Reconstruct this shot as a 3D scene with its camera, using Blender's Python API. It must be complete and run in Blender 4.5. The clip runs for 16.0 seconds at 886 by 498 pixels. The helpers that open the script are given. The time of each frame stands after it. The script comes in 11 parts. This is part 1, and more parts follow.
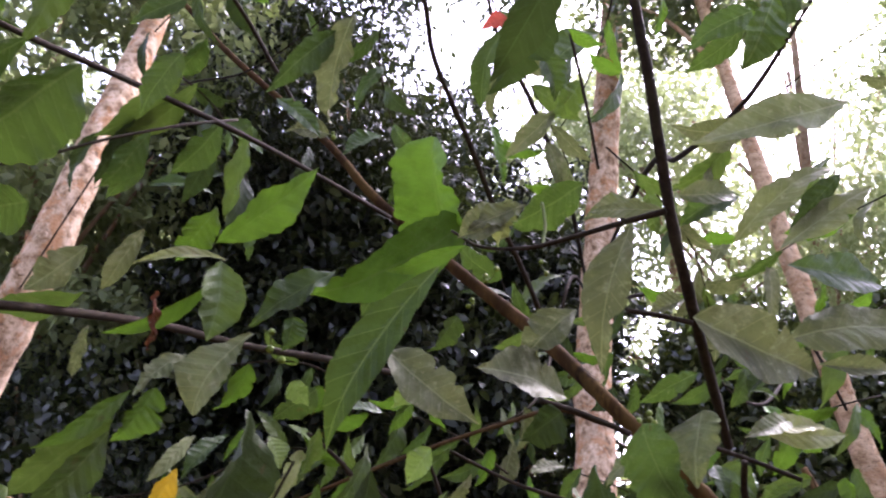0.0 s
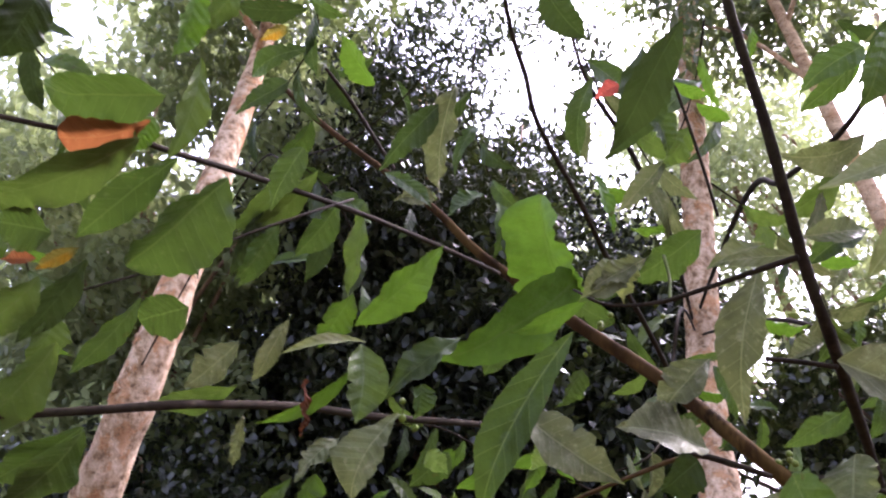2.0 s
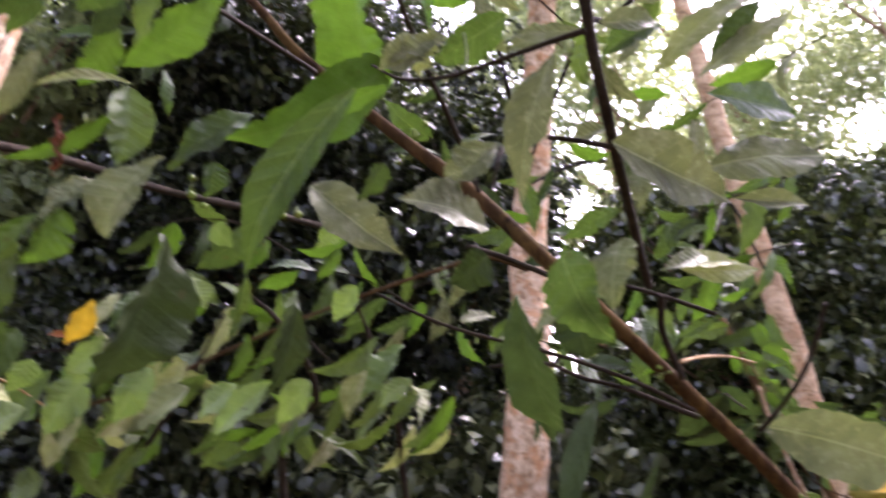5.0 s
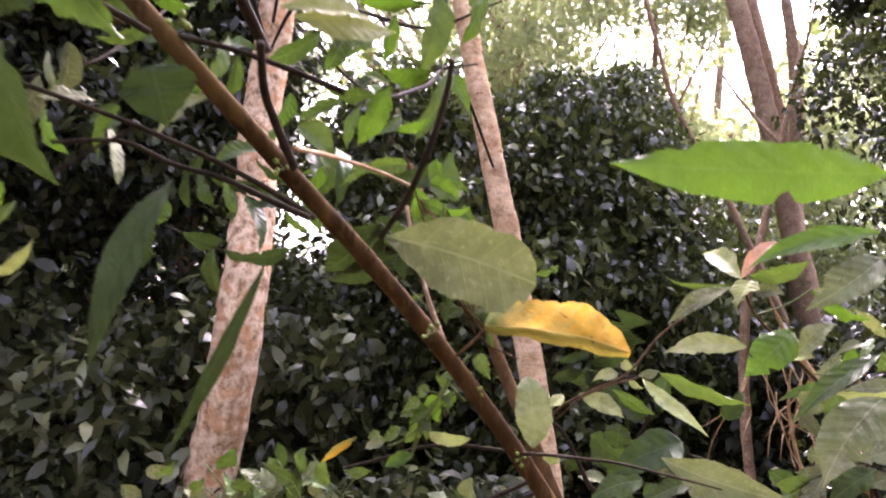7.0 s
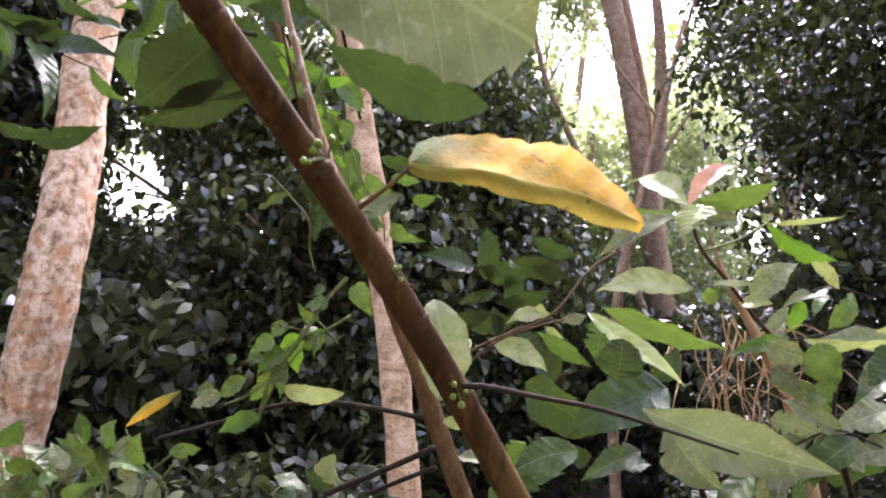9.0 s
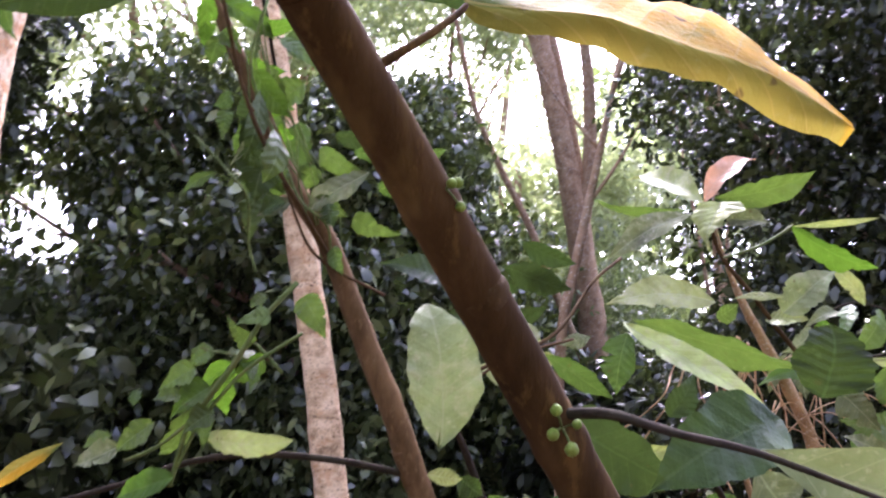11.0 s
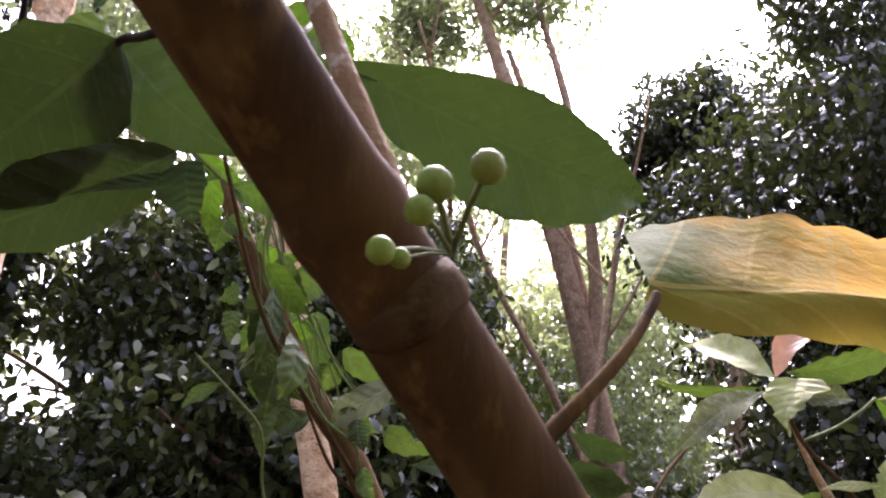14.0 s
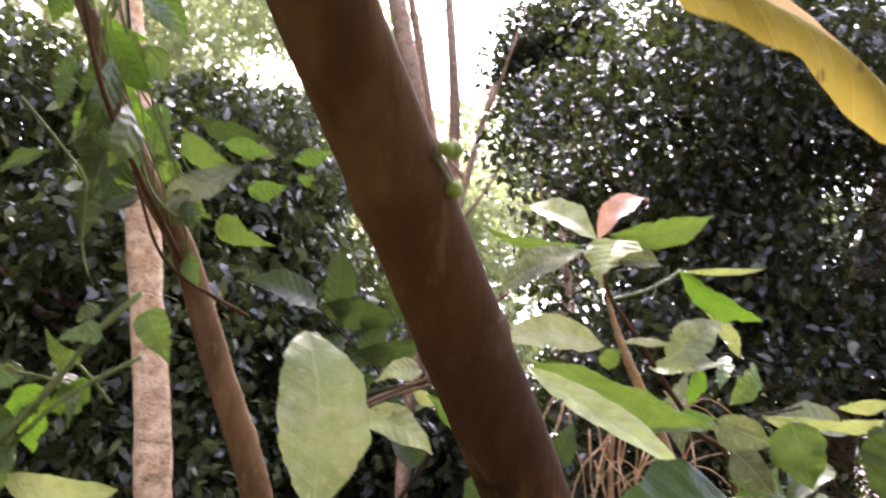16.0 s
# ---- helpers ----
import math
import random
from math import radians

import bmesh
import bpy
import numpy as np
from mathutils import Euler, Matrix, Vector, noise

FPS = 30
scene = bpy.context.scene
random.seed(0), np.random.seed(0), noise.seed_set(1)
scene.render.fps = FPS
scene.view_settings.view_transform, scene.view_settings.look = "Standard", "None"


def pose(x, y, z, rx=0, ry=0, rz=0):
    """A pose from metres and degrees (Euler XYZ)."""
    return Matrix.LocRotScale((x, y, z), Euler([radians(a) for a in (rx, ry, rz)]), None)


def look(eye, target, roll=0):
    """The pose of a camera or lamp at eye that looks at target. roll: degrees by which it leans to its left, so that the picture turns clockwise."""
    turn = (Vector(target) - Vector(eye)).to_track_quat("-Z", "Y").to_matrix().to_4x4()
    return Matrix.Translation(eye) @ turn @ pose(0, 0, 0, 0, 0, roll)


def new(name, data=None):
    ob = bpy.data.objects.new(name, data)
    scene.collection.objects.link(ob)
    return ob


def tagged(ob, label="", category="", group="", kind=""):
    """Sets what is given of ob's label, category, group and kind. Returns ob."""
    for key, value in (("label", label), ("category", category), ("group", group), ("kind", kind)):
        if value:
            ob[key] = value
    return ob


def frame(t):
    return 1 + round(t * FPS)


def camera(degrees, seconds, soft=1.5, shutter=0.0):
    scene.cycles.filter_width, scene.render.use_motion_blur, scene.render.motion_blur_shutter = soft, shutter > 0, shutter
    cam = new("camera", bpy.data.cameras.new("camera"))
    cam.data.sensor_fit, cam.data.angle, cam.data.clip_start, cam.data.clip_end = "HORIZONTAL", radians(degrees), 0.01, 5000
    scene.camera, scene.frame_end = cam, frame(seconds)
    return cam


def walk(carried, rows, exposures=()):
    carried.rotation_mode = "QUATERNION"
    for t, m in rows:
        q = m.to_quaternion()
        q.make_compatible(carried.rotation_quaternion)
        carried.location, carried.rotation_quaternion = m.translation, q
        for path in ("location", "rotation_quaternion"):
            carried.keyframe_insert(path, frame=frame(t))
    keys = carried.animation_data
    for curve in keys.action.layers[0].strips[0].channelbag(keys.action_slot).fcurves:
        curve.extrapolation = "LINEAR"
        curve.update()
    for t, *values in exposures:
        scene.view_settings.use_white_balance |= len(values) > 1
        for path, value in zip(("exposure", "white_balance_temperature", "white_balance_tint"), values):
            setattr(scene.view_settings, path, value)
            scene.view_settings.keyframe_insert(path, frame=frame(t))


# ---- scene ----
cam = camera(56.0, 16.0, soft=2.0, shutter=0.5)
PATH = [
    (0, (0.056, -0.201, 1.779), (-0.807, 1.472, 2.454), 1.2),
    (0.5, (0.046, -0.21, 1.781), (-0.866, 1.425, 2.483), 0.6),
    (1, (0.044, -0.216, 1.789), (-0.874, 1.4, 2.527), 0.2),
    (1.5, (0.038, -0.233, 1.795), (-0.938, 1.343, 2.545), -0.5),
    (2, (0.037, -0.247, 1.801), (-0.993, 1.286, 2.568), -1.6),
    (2.5, (0.042, -0.259, 1.809), (-1.03, 1.243, 2.582), -2.0),
    (3, (0.028, -0.252, 1.79), (-1.064, 1.266, 2.501), -1.7),
    (3.5, (0.017, -0.239, 1.776), (-1.082, 1.311, 2.4), -1.9),
    (4, (0.02, -0.227, 1.771), (-1.041, 1.384, 2.298), -2.0),
    (4.5, (0.037, -0.21, 1.762), (-0.898, 1.496, 2.224), -1.6),
    (5, (0.064, -0.172, 1.721), (-0.698, 1.63, 2.135), -0.9),
    (5.2, (0.056, -0.157, 1.724), (-0.584, 1.704, 2.08), -0.4),
    (7.3, (0.196, 0.303, 1.572), (0.013, 2.288, 1.731), 1.8),
    (7.5, (0.18, 0.38, 1.557), (0.031, 2.369, 1.7), 2.0),
    (8, (0.136, 0.563, 1.525), (0.106, 2.554, 1.72), 1.9),
    (8.5, (0.115, 0.64, 1.495), (0.186, 2.629, 1.683), 3.6),
    (8.7, (0.11, 0.675, 1.481), (0.214, 2.664, 1.667), 3.5),
    (10.8, (0.045, 1.066, 1.424), (0.345, 3.023, 1.701), 3.3),
    (11, (0.052, 1.083, 1.427), (0.381, 3.031, 1.735), 2.4),
    (11.5, (0.026, 1.145, 1.437), (0.52, 3.037, 1.859), 1.1),
    (12, (0.007, 1.152, 1.469), (0.556, 3.009, 1.97), 2.4),
    (12.5, (0.013, 1.186, 1.485), (0.469, 3.057, 2.025), 2.7),
    (13, (0.015, 1.221, 1.506), (0.346, 3.108, 2.08), 1.5),
    (13.5, (0.01, 1.202, 1.529), (0.297, 3.08, 2.152), 0.8),
    (14, (0.024, 1.229, 1.538), (0.334, 3.107, 2.152), 0.4),
    (14.5, (0.033, 1.229, 1.532), (0.377, 3.11, 2.118), 0.8),
    (15, (0.04, 1.233, 1.509), (0.482, 3.109, 2.042), 2.3),
    (15.5, (0.04, 1.226, 1.48), (0.574, 3.101, 1.927), 4.8),
    (16, (0.045, 1.232, 1.443), (0.71, 3.077, 1.835), 5.1),
]
walk(cam, [(t, look(eye, target, roll)) for t, eye, target, roll in PATH], exposures=[
    (0.0, 2.90, 5650.0, 39.0), (2.0, 2.95, 5700.0, 39.0), (2.5, 2.72, 5700.0, 39.0), (3.4, 2.67, 5850.0, 39.0), (4.0, 3.20, 5850.0, 41.0),
    (4.6, 3.20, 5850.0, 39.0), (7.4, 3.58, 6140.0, 43.0), (8.6, 3.61, 5880.0, 34.0), (11.0, 3.60, 5500.0, 37.0), (12.0, 3.44, 5600.0, 39.0), (13.0, 3.47, 5800.0, 39.0),
    (14.4, 2.98, 5950.0, 35.0), (15.5, 3.15, 6000.0, 33.0), (16.0, 3.72, 6050.0, 37.0)])

# world and sun: bright hazy sky seen through gaps in the canopy
SUN_AZ, SUN_EL = 12.0, 48.0
world = bpy.data.worlds.new("hazy_sky")
scene.world = world
world.use_nodes = True
wn = world.node_tree.nodes
sky = wn.new("ShaderNodeTexSky")
sky.sky_type = "NISHITA"
sky.sun_disc = False
sky.sun_elevation = radians(SUN_EL)
sky.sun_rotation = radians(SUN_AZ)
sky.air_density, sky.dust_density, sky.ozone_density = 1.0, 4.0, 0.6
wn["Background"].inputs["Strength"].default_value = 0.15
haze = wn.new("ShaderNodeHueSaturation")  # thin cloud pales the blue
haze.inputs["Saturation"].default_value = 0.52
world.node_tree.links.new(sky.outputs["Color"], haze.inputs["Color"])
world.node_tree.links.new(haze.outputs["Color"], wn["Background"].inputs["Color"])

lamp = bpy.data.lights.new("sun", "SUN")
lamp.energy, lamp.angle, lamp.color = 1.5, radians(12), (1.0, 0.95, 0.86)
sun_dir = Vector((math.sin(radians(SUN_AZ)) * math.cos(radians(SUN_EL)), math.cos(radians(SUN_AZ)) * math.cos(radians(SUN_EL)), math.sin(radians(SUN_EL))))
sun = new("sun", lamp)
sun.matrix_world = look(sun_dir * 30, (0, 0, 0))


# ---- materials ----
def material(name):
    m = bpy.data.materials.new(name)
    m.use_nodes = True
    nt = m.node_tree
    return m, nt.nodes, nt.links, nt.nodes["Principled BSDF"]


def ramp(nodes, stops):
    r = nodes.new("ShaderNodeValToRGB")
    while len(r.color_ramp.elements) < len(stops):
        r.color_ramp.elements.new(0.5)
    for e, (p, c) in zip(r.color_ramp.elements, stops):
        e.position, e.color = p, (*c, 1)
    return r


def noise_node(nodes, links, vec, scale, detail=4.0, rough=0.6):
    n = nodes.new("ShaderNodeTexNoise")
    n.inputs["Scale"].default_value, n.inputs["Detail"].default_value, n.inputs["Roughness"].default_value = scale, detail, rough
    links.new(vec, n.inputs["Vector"])
    return n


def mix(nodes, links, fac, a, b, mode="MIX"):
    m = nodes.new("ShaderNodeMix")
    m.data_type, m.blend_type = "RGBA", mode
    for sock, v in ((m.inputs[0], fac), (m.inputs[6], a), (m.inputs[7], b)):
        if isinstance(v, (int, float)):
            sock.default_value = v
        elif isinstance(v, tuple):
            sock.default_value = (*v, 1)
        else:
            links.new(v, sock)
    return m.outputs[2]


def math_node(nodes, links, op, a, b=0.0):
    m = nodes.new("ShaderNodeMath")
    m.operation = op
    for sock, v in ((m.inputs[0], a), (m.inputs[1], b)):
        if isinstance(v, (int, float)):
            sock.default_value = v
        else:
            links.new(v, sock)
    return m.outputs[0]


def leaf_material(name, top, vein, glow, translucent=0.4, gloss=0.36, blotch=None, blotch_amount=0.0, veins=8.0, specks=0.25, base_tint=None, vary=1.0, side_shade=None):
    """A broad leaf: midrib and side veins along its own length, blotches, light shining through."""
    m, nodes, links, p = material(name)
    uv = nodes.new("ShaderNodeUVMap")
    sep = nodes.new("ShaderNodeSeparateXYZ")
    links.new(uv.outputs[0], sep.inputs[0])
    info = nodes.new("ShaderNodeObjectInfo")
    geo = nodes.new("ShaderNodeTexCoord")
    across = math_node(nodes, links, "ABSOLUTE", sep.outputs[0])
    rib = math_node(nodes, links, "LESS_THAN", across, 0.035)
    # side veins run out and forward from the midrib
    slant = math_node(nodes, links, "SUBTRACT", sep.outputs[1], math_node(nodes, links, "MULTIPLY", across, 0.16))
    saw = math_node(nodes, links, "FRACT", math_node(nodes, links, "MULTIPLY", slant, veins))
    tri = math_node(nodes, links, "ABSOLUTE", math_node(nodes, links, "SUBTRACT", saw, 0.5))
    side = math_node(nodes, links, "GREATER_THAN", tri, 0.47)
    vmask = math_node(nodes, links, "MAXIMUM", math_node(nodes, links, "MULTIPLY", rib, 0.8), math_node(nodes, links, "MULTIPLY", side, 0.45))
    n1 = noise_node(nodes, links, geo.outputs["Object"], 18.0, 5.0)
    n2 = noise_node(nodes, links, geo.outputs["Object"], 160.0, 3.0)
    tone = ramp(nodes, [(0.3, tuple(c * 0.5 for c in top)), (0.5, top), (0.7, tuple(min(1, c * 1.5) for c in top))])
    links.new(n1.outputs["Fac"], tone.inputs["Fac"])
    col = tone.outputs["Color"]
    hue = nodes.new("ShaderNodeHueSaturation")
    links.new(math_node(nodes, links, "ADD", math_node(nodes, links, "MULTIPLY", info.outputs["Random"], 0.035 * vary), 0.5 - 0.018 * vary), hue.inputs["Hue"])
    links.new(math_node(nodes, links, "ADD", math_node(nodes, links, "MULTIPLY", info.outputs["Random"], 0.5 * vary), 1.0 - 0.25 * vary), hue.inputs["Value"])
    links.new(col, hue.inputs["Color"])
    col = hue.outputs["Color"]
    if blotch:
        b = ramp(nodes, [(0.5, (0, 0, 0)), (0.64, (1, 1, 1))])
        links.new(noise_node(nodes, links, geo.outputs["Object"], 30.0, 6.0, 0.7).outputs["Fac"], b.inputs["Fac"])
        col = mix(nodes, links, math_node(nodes, links, "MULTIPLY", b.outputs["Color"], blotch_amount), col, blotch)
    if base_tint:
        nb = noise_node(nodes, links, geo.outputs["Object"], 22.0, 4.0)
        near = math_node(nodes, links, "ADD", sep.outputs[1], math_node(nodes, links, "MULTIPLY", nb.outputs["Fac"], 0.35))
        rb = ramp(nodes, [(0.26, (1, 1, 1)), (0.48, (0, 0, 0))])
        links.new(near, rb.inputs["Fac"])
        col = mix(nodes, links, rb.outputs["Color"], col, base_tint)
    # one half tinted: shade of the down-turned side put into its colour
    if side_shade:
        rt = ramp(nodes, [(0.02, (0, 0, 0)), (0.2, (1, 1, 1))])
        links.new(sep.outputs[0], rt.inputs["Fac"])
        col = mix(nodes, links, math_node(nodes, links, "MULTIPLY", rt.outputs["Color"], 0.85), col, side_shade)
    # pale dust flecks and a few brown spots
    rs = ramp(nodes, [(0.6, (0, 0, 0)), (0.7, (1, 1, 1))])
    links.new(noise_node(nodes, links, geo.outputs["Object"], 120.0, 3.0).outputs["Fac"], rs.inputs["Fac"])
    col = mix(nodes, links, math_node(nodes, links, "MULTIPLY", rs.outputs["Color"], specks), col, (0.42, 0.4, 0.26))
    rd = ramp(nodes, [(0.7, (0, 0, 0)), (0.74, (1, 1, 1))])
    links.new(noise_node(nodes, links, geo.outputs["Object"], 46.0, 2.0).outputs["Fac"], rd.inputs["Fac"])
    col = mix(nodes, links, math_node(nodes, links, "MULTIPLY", rd.outputs["Color"], 0.75), col, (0.07, 0.04, 0.015))
    vsoft = math_node(nodes, links, "MULTIPLY", vmask, math_node(nodes, links, "ADD", n1.outputs["Fac"], 0.25))
    col = mix(nodes, links, vsoft, col, vein)
    links.new(col, p.inputs["Base Color"])
    p.inputs["Roughness"].default_value = gloss
    p.inputs["Specular IOR Level"].default_value = max(0.05, 0.5 - 0.6 * gloss)
    bump = nodes.new("ShaderNodeBump")
    bump.inputs["Strength"].default_value, bump.inputs["Distance"].default_value = 0.75, 0.0045
    hgt = math_node(nodes, links, "ADD", math_node(nodes, links, "MULTIPLY", tri, 0.6), math_node(nodes, links, "MULTIPLY", n2.outputs["Fac"], 0.35))
    links.new(math_node(nodes, links, "SUBTRACT", hgt, math_node(nodes, links, "MULTIPLY", rib, 0.8)), bump.inputs["Height"])
    links.new(bump.outputs[0], p.inputs["Normal"])
    tr = nodes.new("ShaderNodeBsdfTranslucent")
    through_col = mix(nodes, links, math_node(nodes, links, "MULTIPLY", vmask, 0.5), glow, tuple(c * 0.6 for c in glow))
    links.new(mix(nodes, links, 0.85 if base_tint else 0.0, through_col, col), tr.inputs["Color"])
    ms = nodes.new("ShaderNodeMixShader")
    ms.inputs[0].default_value = translucent
    links.new(p.outputs[0], ms.inputs[1])
    links.new(tr.outputs[0], ms.inputs[2])
    links.new(ms.outputs[0], nodes["Material Output"].inputs["Surface"])
    return m


def foliage_material(name, dark, light, glow, translucent=0.25, gloss=0.35, spec=0.4, few=False):
    """Small crown leaves; every leaf is an island with its own tone. few paints in shade and sparkle: most leaves dark,
    some light.
    """
    m, nodes, links, p = material(name)
    geo = nodes.new("ShaderNodeNewGeometry")
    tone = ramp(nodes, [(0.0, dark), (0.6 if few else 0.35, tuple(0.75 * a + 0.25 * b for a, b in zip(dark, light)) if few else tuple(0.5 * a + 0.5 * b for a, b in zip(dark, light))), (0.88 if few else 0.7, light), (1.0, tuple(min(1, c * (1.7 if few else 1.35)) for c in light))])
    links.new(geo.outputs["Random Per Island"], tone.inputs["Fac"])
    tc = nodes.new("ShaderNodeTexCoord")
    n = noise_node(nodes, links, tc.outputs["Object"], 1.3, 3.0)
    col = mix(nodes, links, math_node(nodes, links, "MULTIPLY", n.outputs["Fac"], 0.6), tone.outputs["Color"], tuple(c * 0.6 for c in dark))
    links.new(col, p.inputs["Base Color"])
    p.inputs["Roughness"].default_value = gloss
    p.inputs["Specular IOR Level"].default_value = spec
    tr = nodes.new("ShaderNodeBsdfTranslucent")
    tr.inputs["Color"].default_value = (*glow, 1)
    ms = nodes.new("ShaderNodeMixShader")
    ms.inputs[0].default_value = translucent
    links.new(p.outputs[0], ms.inputs[1])
    links.new(tr.outputs[0], ms.inputs[2])
    links.new(ms.outputs[0], nodes["Material Output"].inputs["Surface"])
    return m


def bark_material(name, stops, patch, patch_amount, scale=14.0, rough=0.85, bump_mm=3.0, speck=(0.75, 0.72, 0.66), speck_amount=0.35, squash=(1.0, 1.0, 1.0), spec=0.25):
    """Bark: tonal mottling, flaked patches, fine specks and relief."""
    m, nodes, links, p = material(name)
    tc = nodes.new("ShaderNodeTexCoord")
    mp = nodes.new("ShaderNodeMapping")
    mp.inputs["Scale"].default_value = squash
    links.new(tc.outputs["Object"], mp.inputs["Vector"])
    v = mp.outputs[0]
    n1 = noise_node(nodes, links, v, scale, 6.0, 0.65)
    r = ramp(nodes, stops)
    links.new(n1.outputs["Fac"], r.inputs["Fac"])
    n2 = noise_node(nodes, links, v, scale * 0.45, 5.0, 0.7)
    r2 = ramp(nodes, [(0.53, (0, 0, 0)), (0.57, (1, 1, 1))])
    links.new(n2.outputs["Fac"], r2.inputs["Fac"])
    col = mix(nodes, links, math_node(nodes, links, "MULTIPLY", r2.outputs["Color"], patch_amount), r.outputs["Color"], patch)
    n4 = noise_node(nodes, links, v, scale * 0.22, 3.0, 0.6)
    r4 = ramp(nodes, [(0.48, (0, 0, 0)), (0.66, (1, 1, 1))])
    links.new(n4.outputs["Fac"], r4.inputs["Fac"])
    col = mix(nodes, links, math_node(nodes, links, "MULTIPLY", r4.outputs["Color"], 0.4), col, stops[0][1])
    n3 = noise_node(nodes, links, v, scale * 5.0, 4.0, 0.7)
    r3 = ramp(nodes, [(0.56, (0, 0, 0)), (0.66, (1, 1, 1))])
    links.new(n3.outputs["Fac"], r3.inputs["Fac"])
    col = mix(nodes, links, math_node(nodes, links, "MULTIPLY", r3.outputs["Color"], speck_amount), col, speck)
    links.new(col, p.inputs["Base Color"])
    p.inputs["Roughness"].default_value = rough
    p.inputs["Specular IOR Level"].default_value = spec
    bump = nodes.new("ShaderNodeBump")
    bump.inputs["Strength"].default_value, bump.inputs["Distance"].default_value = 0.9, bump_mm / 1000
    links.new(math_node(nodes, links, "ADD", n1.outputs["Fac"], math_node(nodes, links, "MULTIPLY", n3.outputs["Fac"], 0.5)), bump.inputs["Height"])
    links.new(bump.outputs[0], p.inputs["Normal"])
    return m


FRESH = leaf_material("fresh_leaf", (0.085, 0.14, 0.02), (0.15, 0.22, 0.06), (0.055, 0.115, 0.006), 0.42, 0.5, specks=0.1)
SHINY = leaf_material("shiny_leaf", (0.055, 0.095, 0.02), (0.24, 0.3, 0.1), (0.045, 0.085, 0.008), 0.3, 0.28, specks=0.03)
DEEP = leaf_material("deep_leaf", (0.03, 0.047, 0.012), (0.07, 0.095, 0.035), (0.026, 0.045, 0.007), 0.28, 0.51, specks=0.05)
MID = leaf_material("glossy_leaf", (0.052, 0.08, 0.02), (0.17, 0.21, 0.08), (0.046, 0.084, 0.009), 0.33, 0.44, specks=0.15)
# dusty leaves, their colour greyed further for the glare veil
DUSTY_VEILED = leaf_material("dusty_veiled_leaf", (0.125, 0.138, 0.062), (0.32, 0.33, 0.18), (0.09, 0.11, 0.03), 0.25, 0.6, (0.23, 0.225, 0.13), 0.7, specks=0.35)
OLIVE = leaf_material("olive_leaf", (0.18, 0.195, 0.085), (0.33, 0.34, 0.19), (0.12, 0.15, 0.035), 0.25, 0.6, (0.36, 0.34, 0.21), 0.65, specks=0.5)
# pale blades, light on their upper faces put into the colour
PALE = leaf_material("pale_lit_leaf", (0.29, 0.31, 0.115), (0.4, 0.41, 0.23), (0.19, 0.23, 0.05), 0.25, 0.55, (0.39, 0.355, 0.225), 0.6, specks=0.35)
YELLOW = leaf_material("yellow_leaf", (0.4, 0.22, 0.012), (0.36, 0.27, 0.07), (0.3, 0.18, 0.008), 0.3, 0.75, (0.24, 0.2, 0.03), 0.7, specks=0.1, base_tint=(0.07, 0.095, 0.016), vary=0.1, side_shade=(0.22, 0.2, 0.035))
ORANGE = leaf_material("orange_leaf", (0.3, 0.125, 0.045), (0.34, 0.17, 0.075), (0.24, 0.085, 0.022), 0.4, 0.6)
YOUNG = leaf_material("young_leaf", (0.48, 0.26, 0.135), (0.52, 0.34, 0.2), (0.42, 0.2, 0.09), 0.35, 0.5, vary=0.3)
DEAD = leaf_material("dead_leaf", (0.13, 0.05, 0.022), (0.16, 0.08, 0.04), (0.09, 0.03, 0.01), 0.25, 0.7, specks=0.3)
GOLD = leaf_material("golden_leaf", (0.5, 0.33, 0.02), (0.5, 0.38, 0.08), (0.5, 0.32, 0.012), 0.45, 0.6, vary=0.1)
# leaf green lightened in colour for sunlit understory leaves
LIT_GREEN = leaf_material("lit_pale_green_leaf", (0.2, 0.265, 0.085), (0.32, 0.37, 0.17), (0.12, 0.2, 0.022), 0.35, 0.45, specks=0.1, vary=0.6)
RED = leaf_material("red_leaf", (0.34, 0.075, 0.045), (0.4, 0.13, 0.08), (0.3, 0.06, 0.035), 0.4, 0.5)
VINE = leaf_material("vine_leaf", (0.085, 0.12, 0.028), (0.15, 0.19, 0.075), (0.06, 0.1, 0.011), 0.34, 0.45, veins=6.0, specks=0.15)
CROWN_DARK = foliage_material("evergreen_foliage", (0.022, 0.03, 0.011), (0.16, 0.178, 0.068), (0.1, 0.135, 0.022), 0.24, 0.25, 0.5, few=True)
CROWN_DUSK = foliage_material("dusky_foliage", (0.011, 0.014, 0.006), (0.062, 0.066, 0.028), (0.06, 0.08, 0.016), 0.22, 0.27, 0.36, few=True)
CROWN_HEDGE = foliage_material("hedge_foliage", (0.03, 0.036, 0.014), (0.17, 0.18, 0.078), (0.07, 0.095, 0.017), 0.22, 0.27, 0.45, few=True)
# foliage green taken almost to black: deep forest shade put into the colour
CROWN_SHADE = foliage_material("shaded_foliage", (0.011, 0.015, 0.007), (0.055, 0.064, 0.027), (0.045, 0.062, 0.012), 0.2, 0.31, 0.28, few=True)
CROWN_MID = foliage_material("forest_foliage", (0.045, 0.06, 0.026), (0.14, 0.16, 0.07), (0.18, 0.23, 0.06), 0.38)
# thin foliage, colour lifted for the veil of the bright sky
CROWN_LIGHT = foliage_material("airy_veiled_foliage", (0.09, 0.115, 0.045), (0.22, 0.25, 0.12), (0.36, 0.42, 0.16), 0.5)
# paler copy: haze round the bright gap put into the leaf colour
CROWN_HAZE = foliage_material("haze_paled_foliage", (0.14, 0.16, 0.075), (0.3, 0.32, 0.18), (0.5, 0.54, 0.27), 0.55)
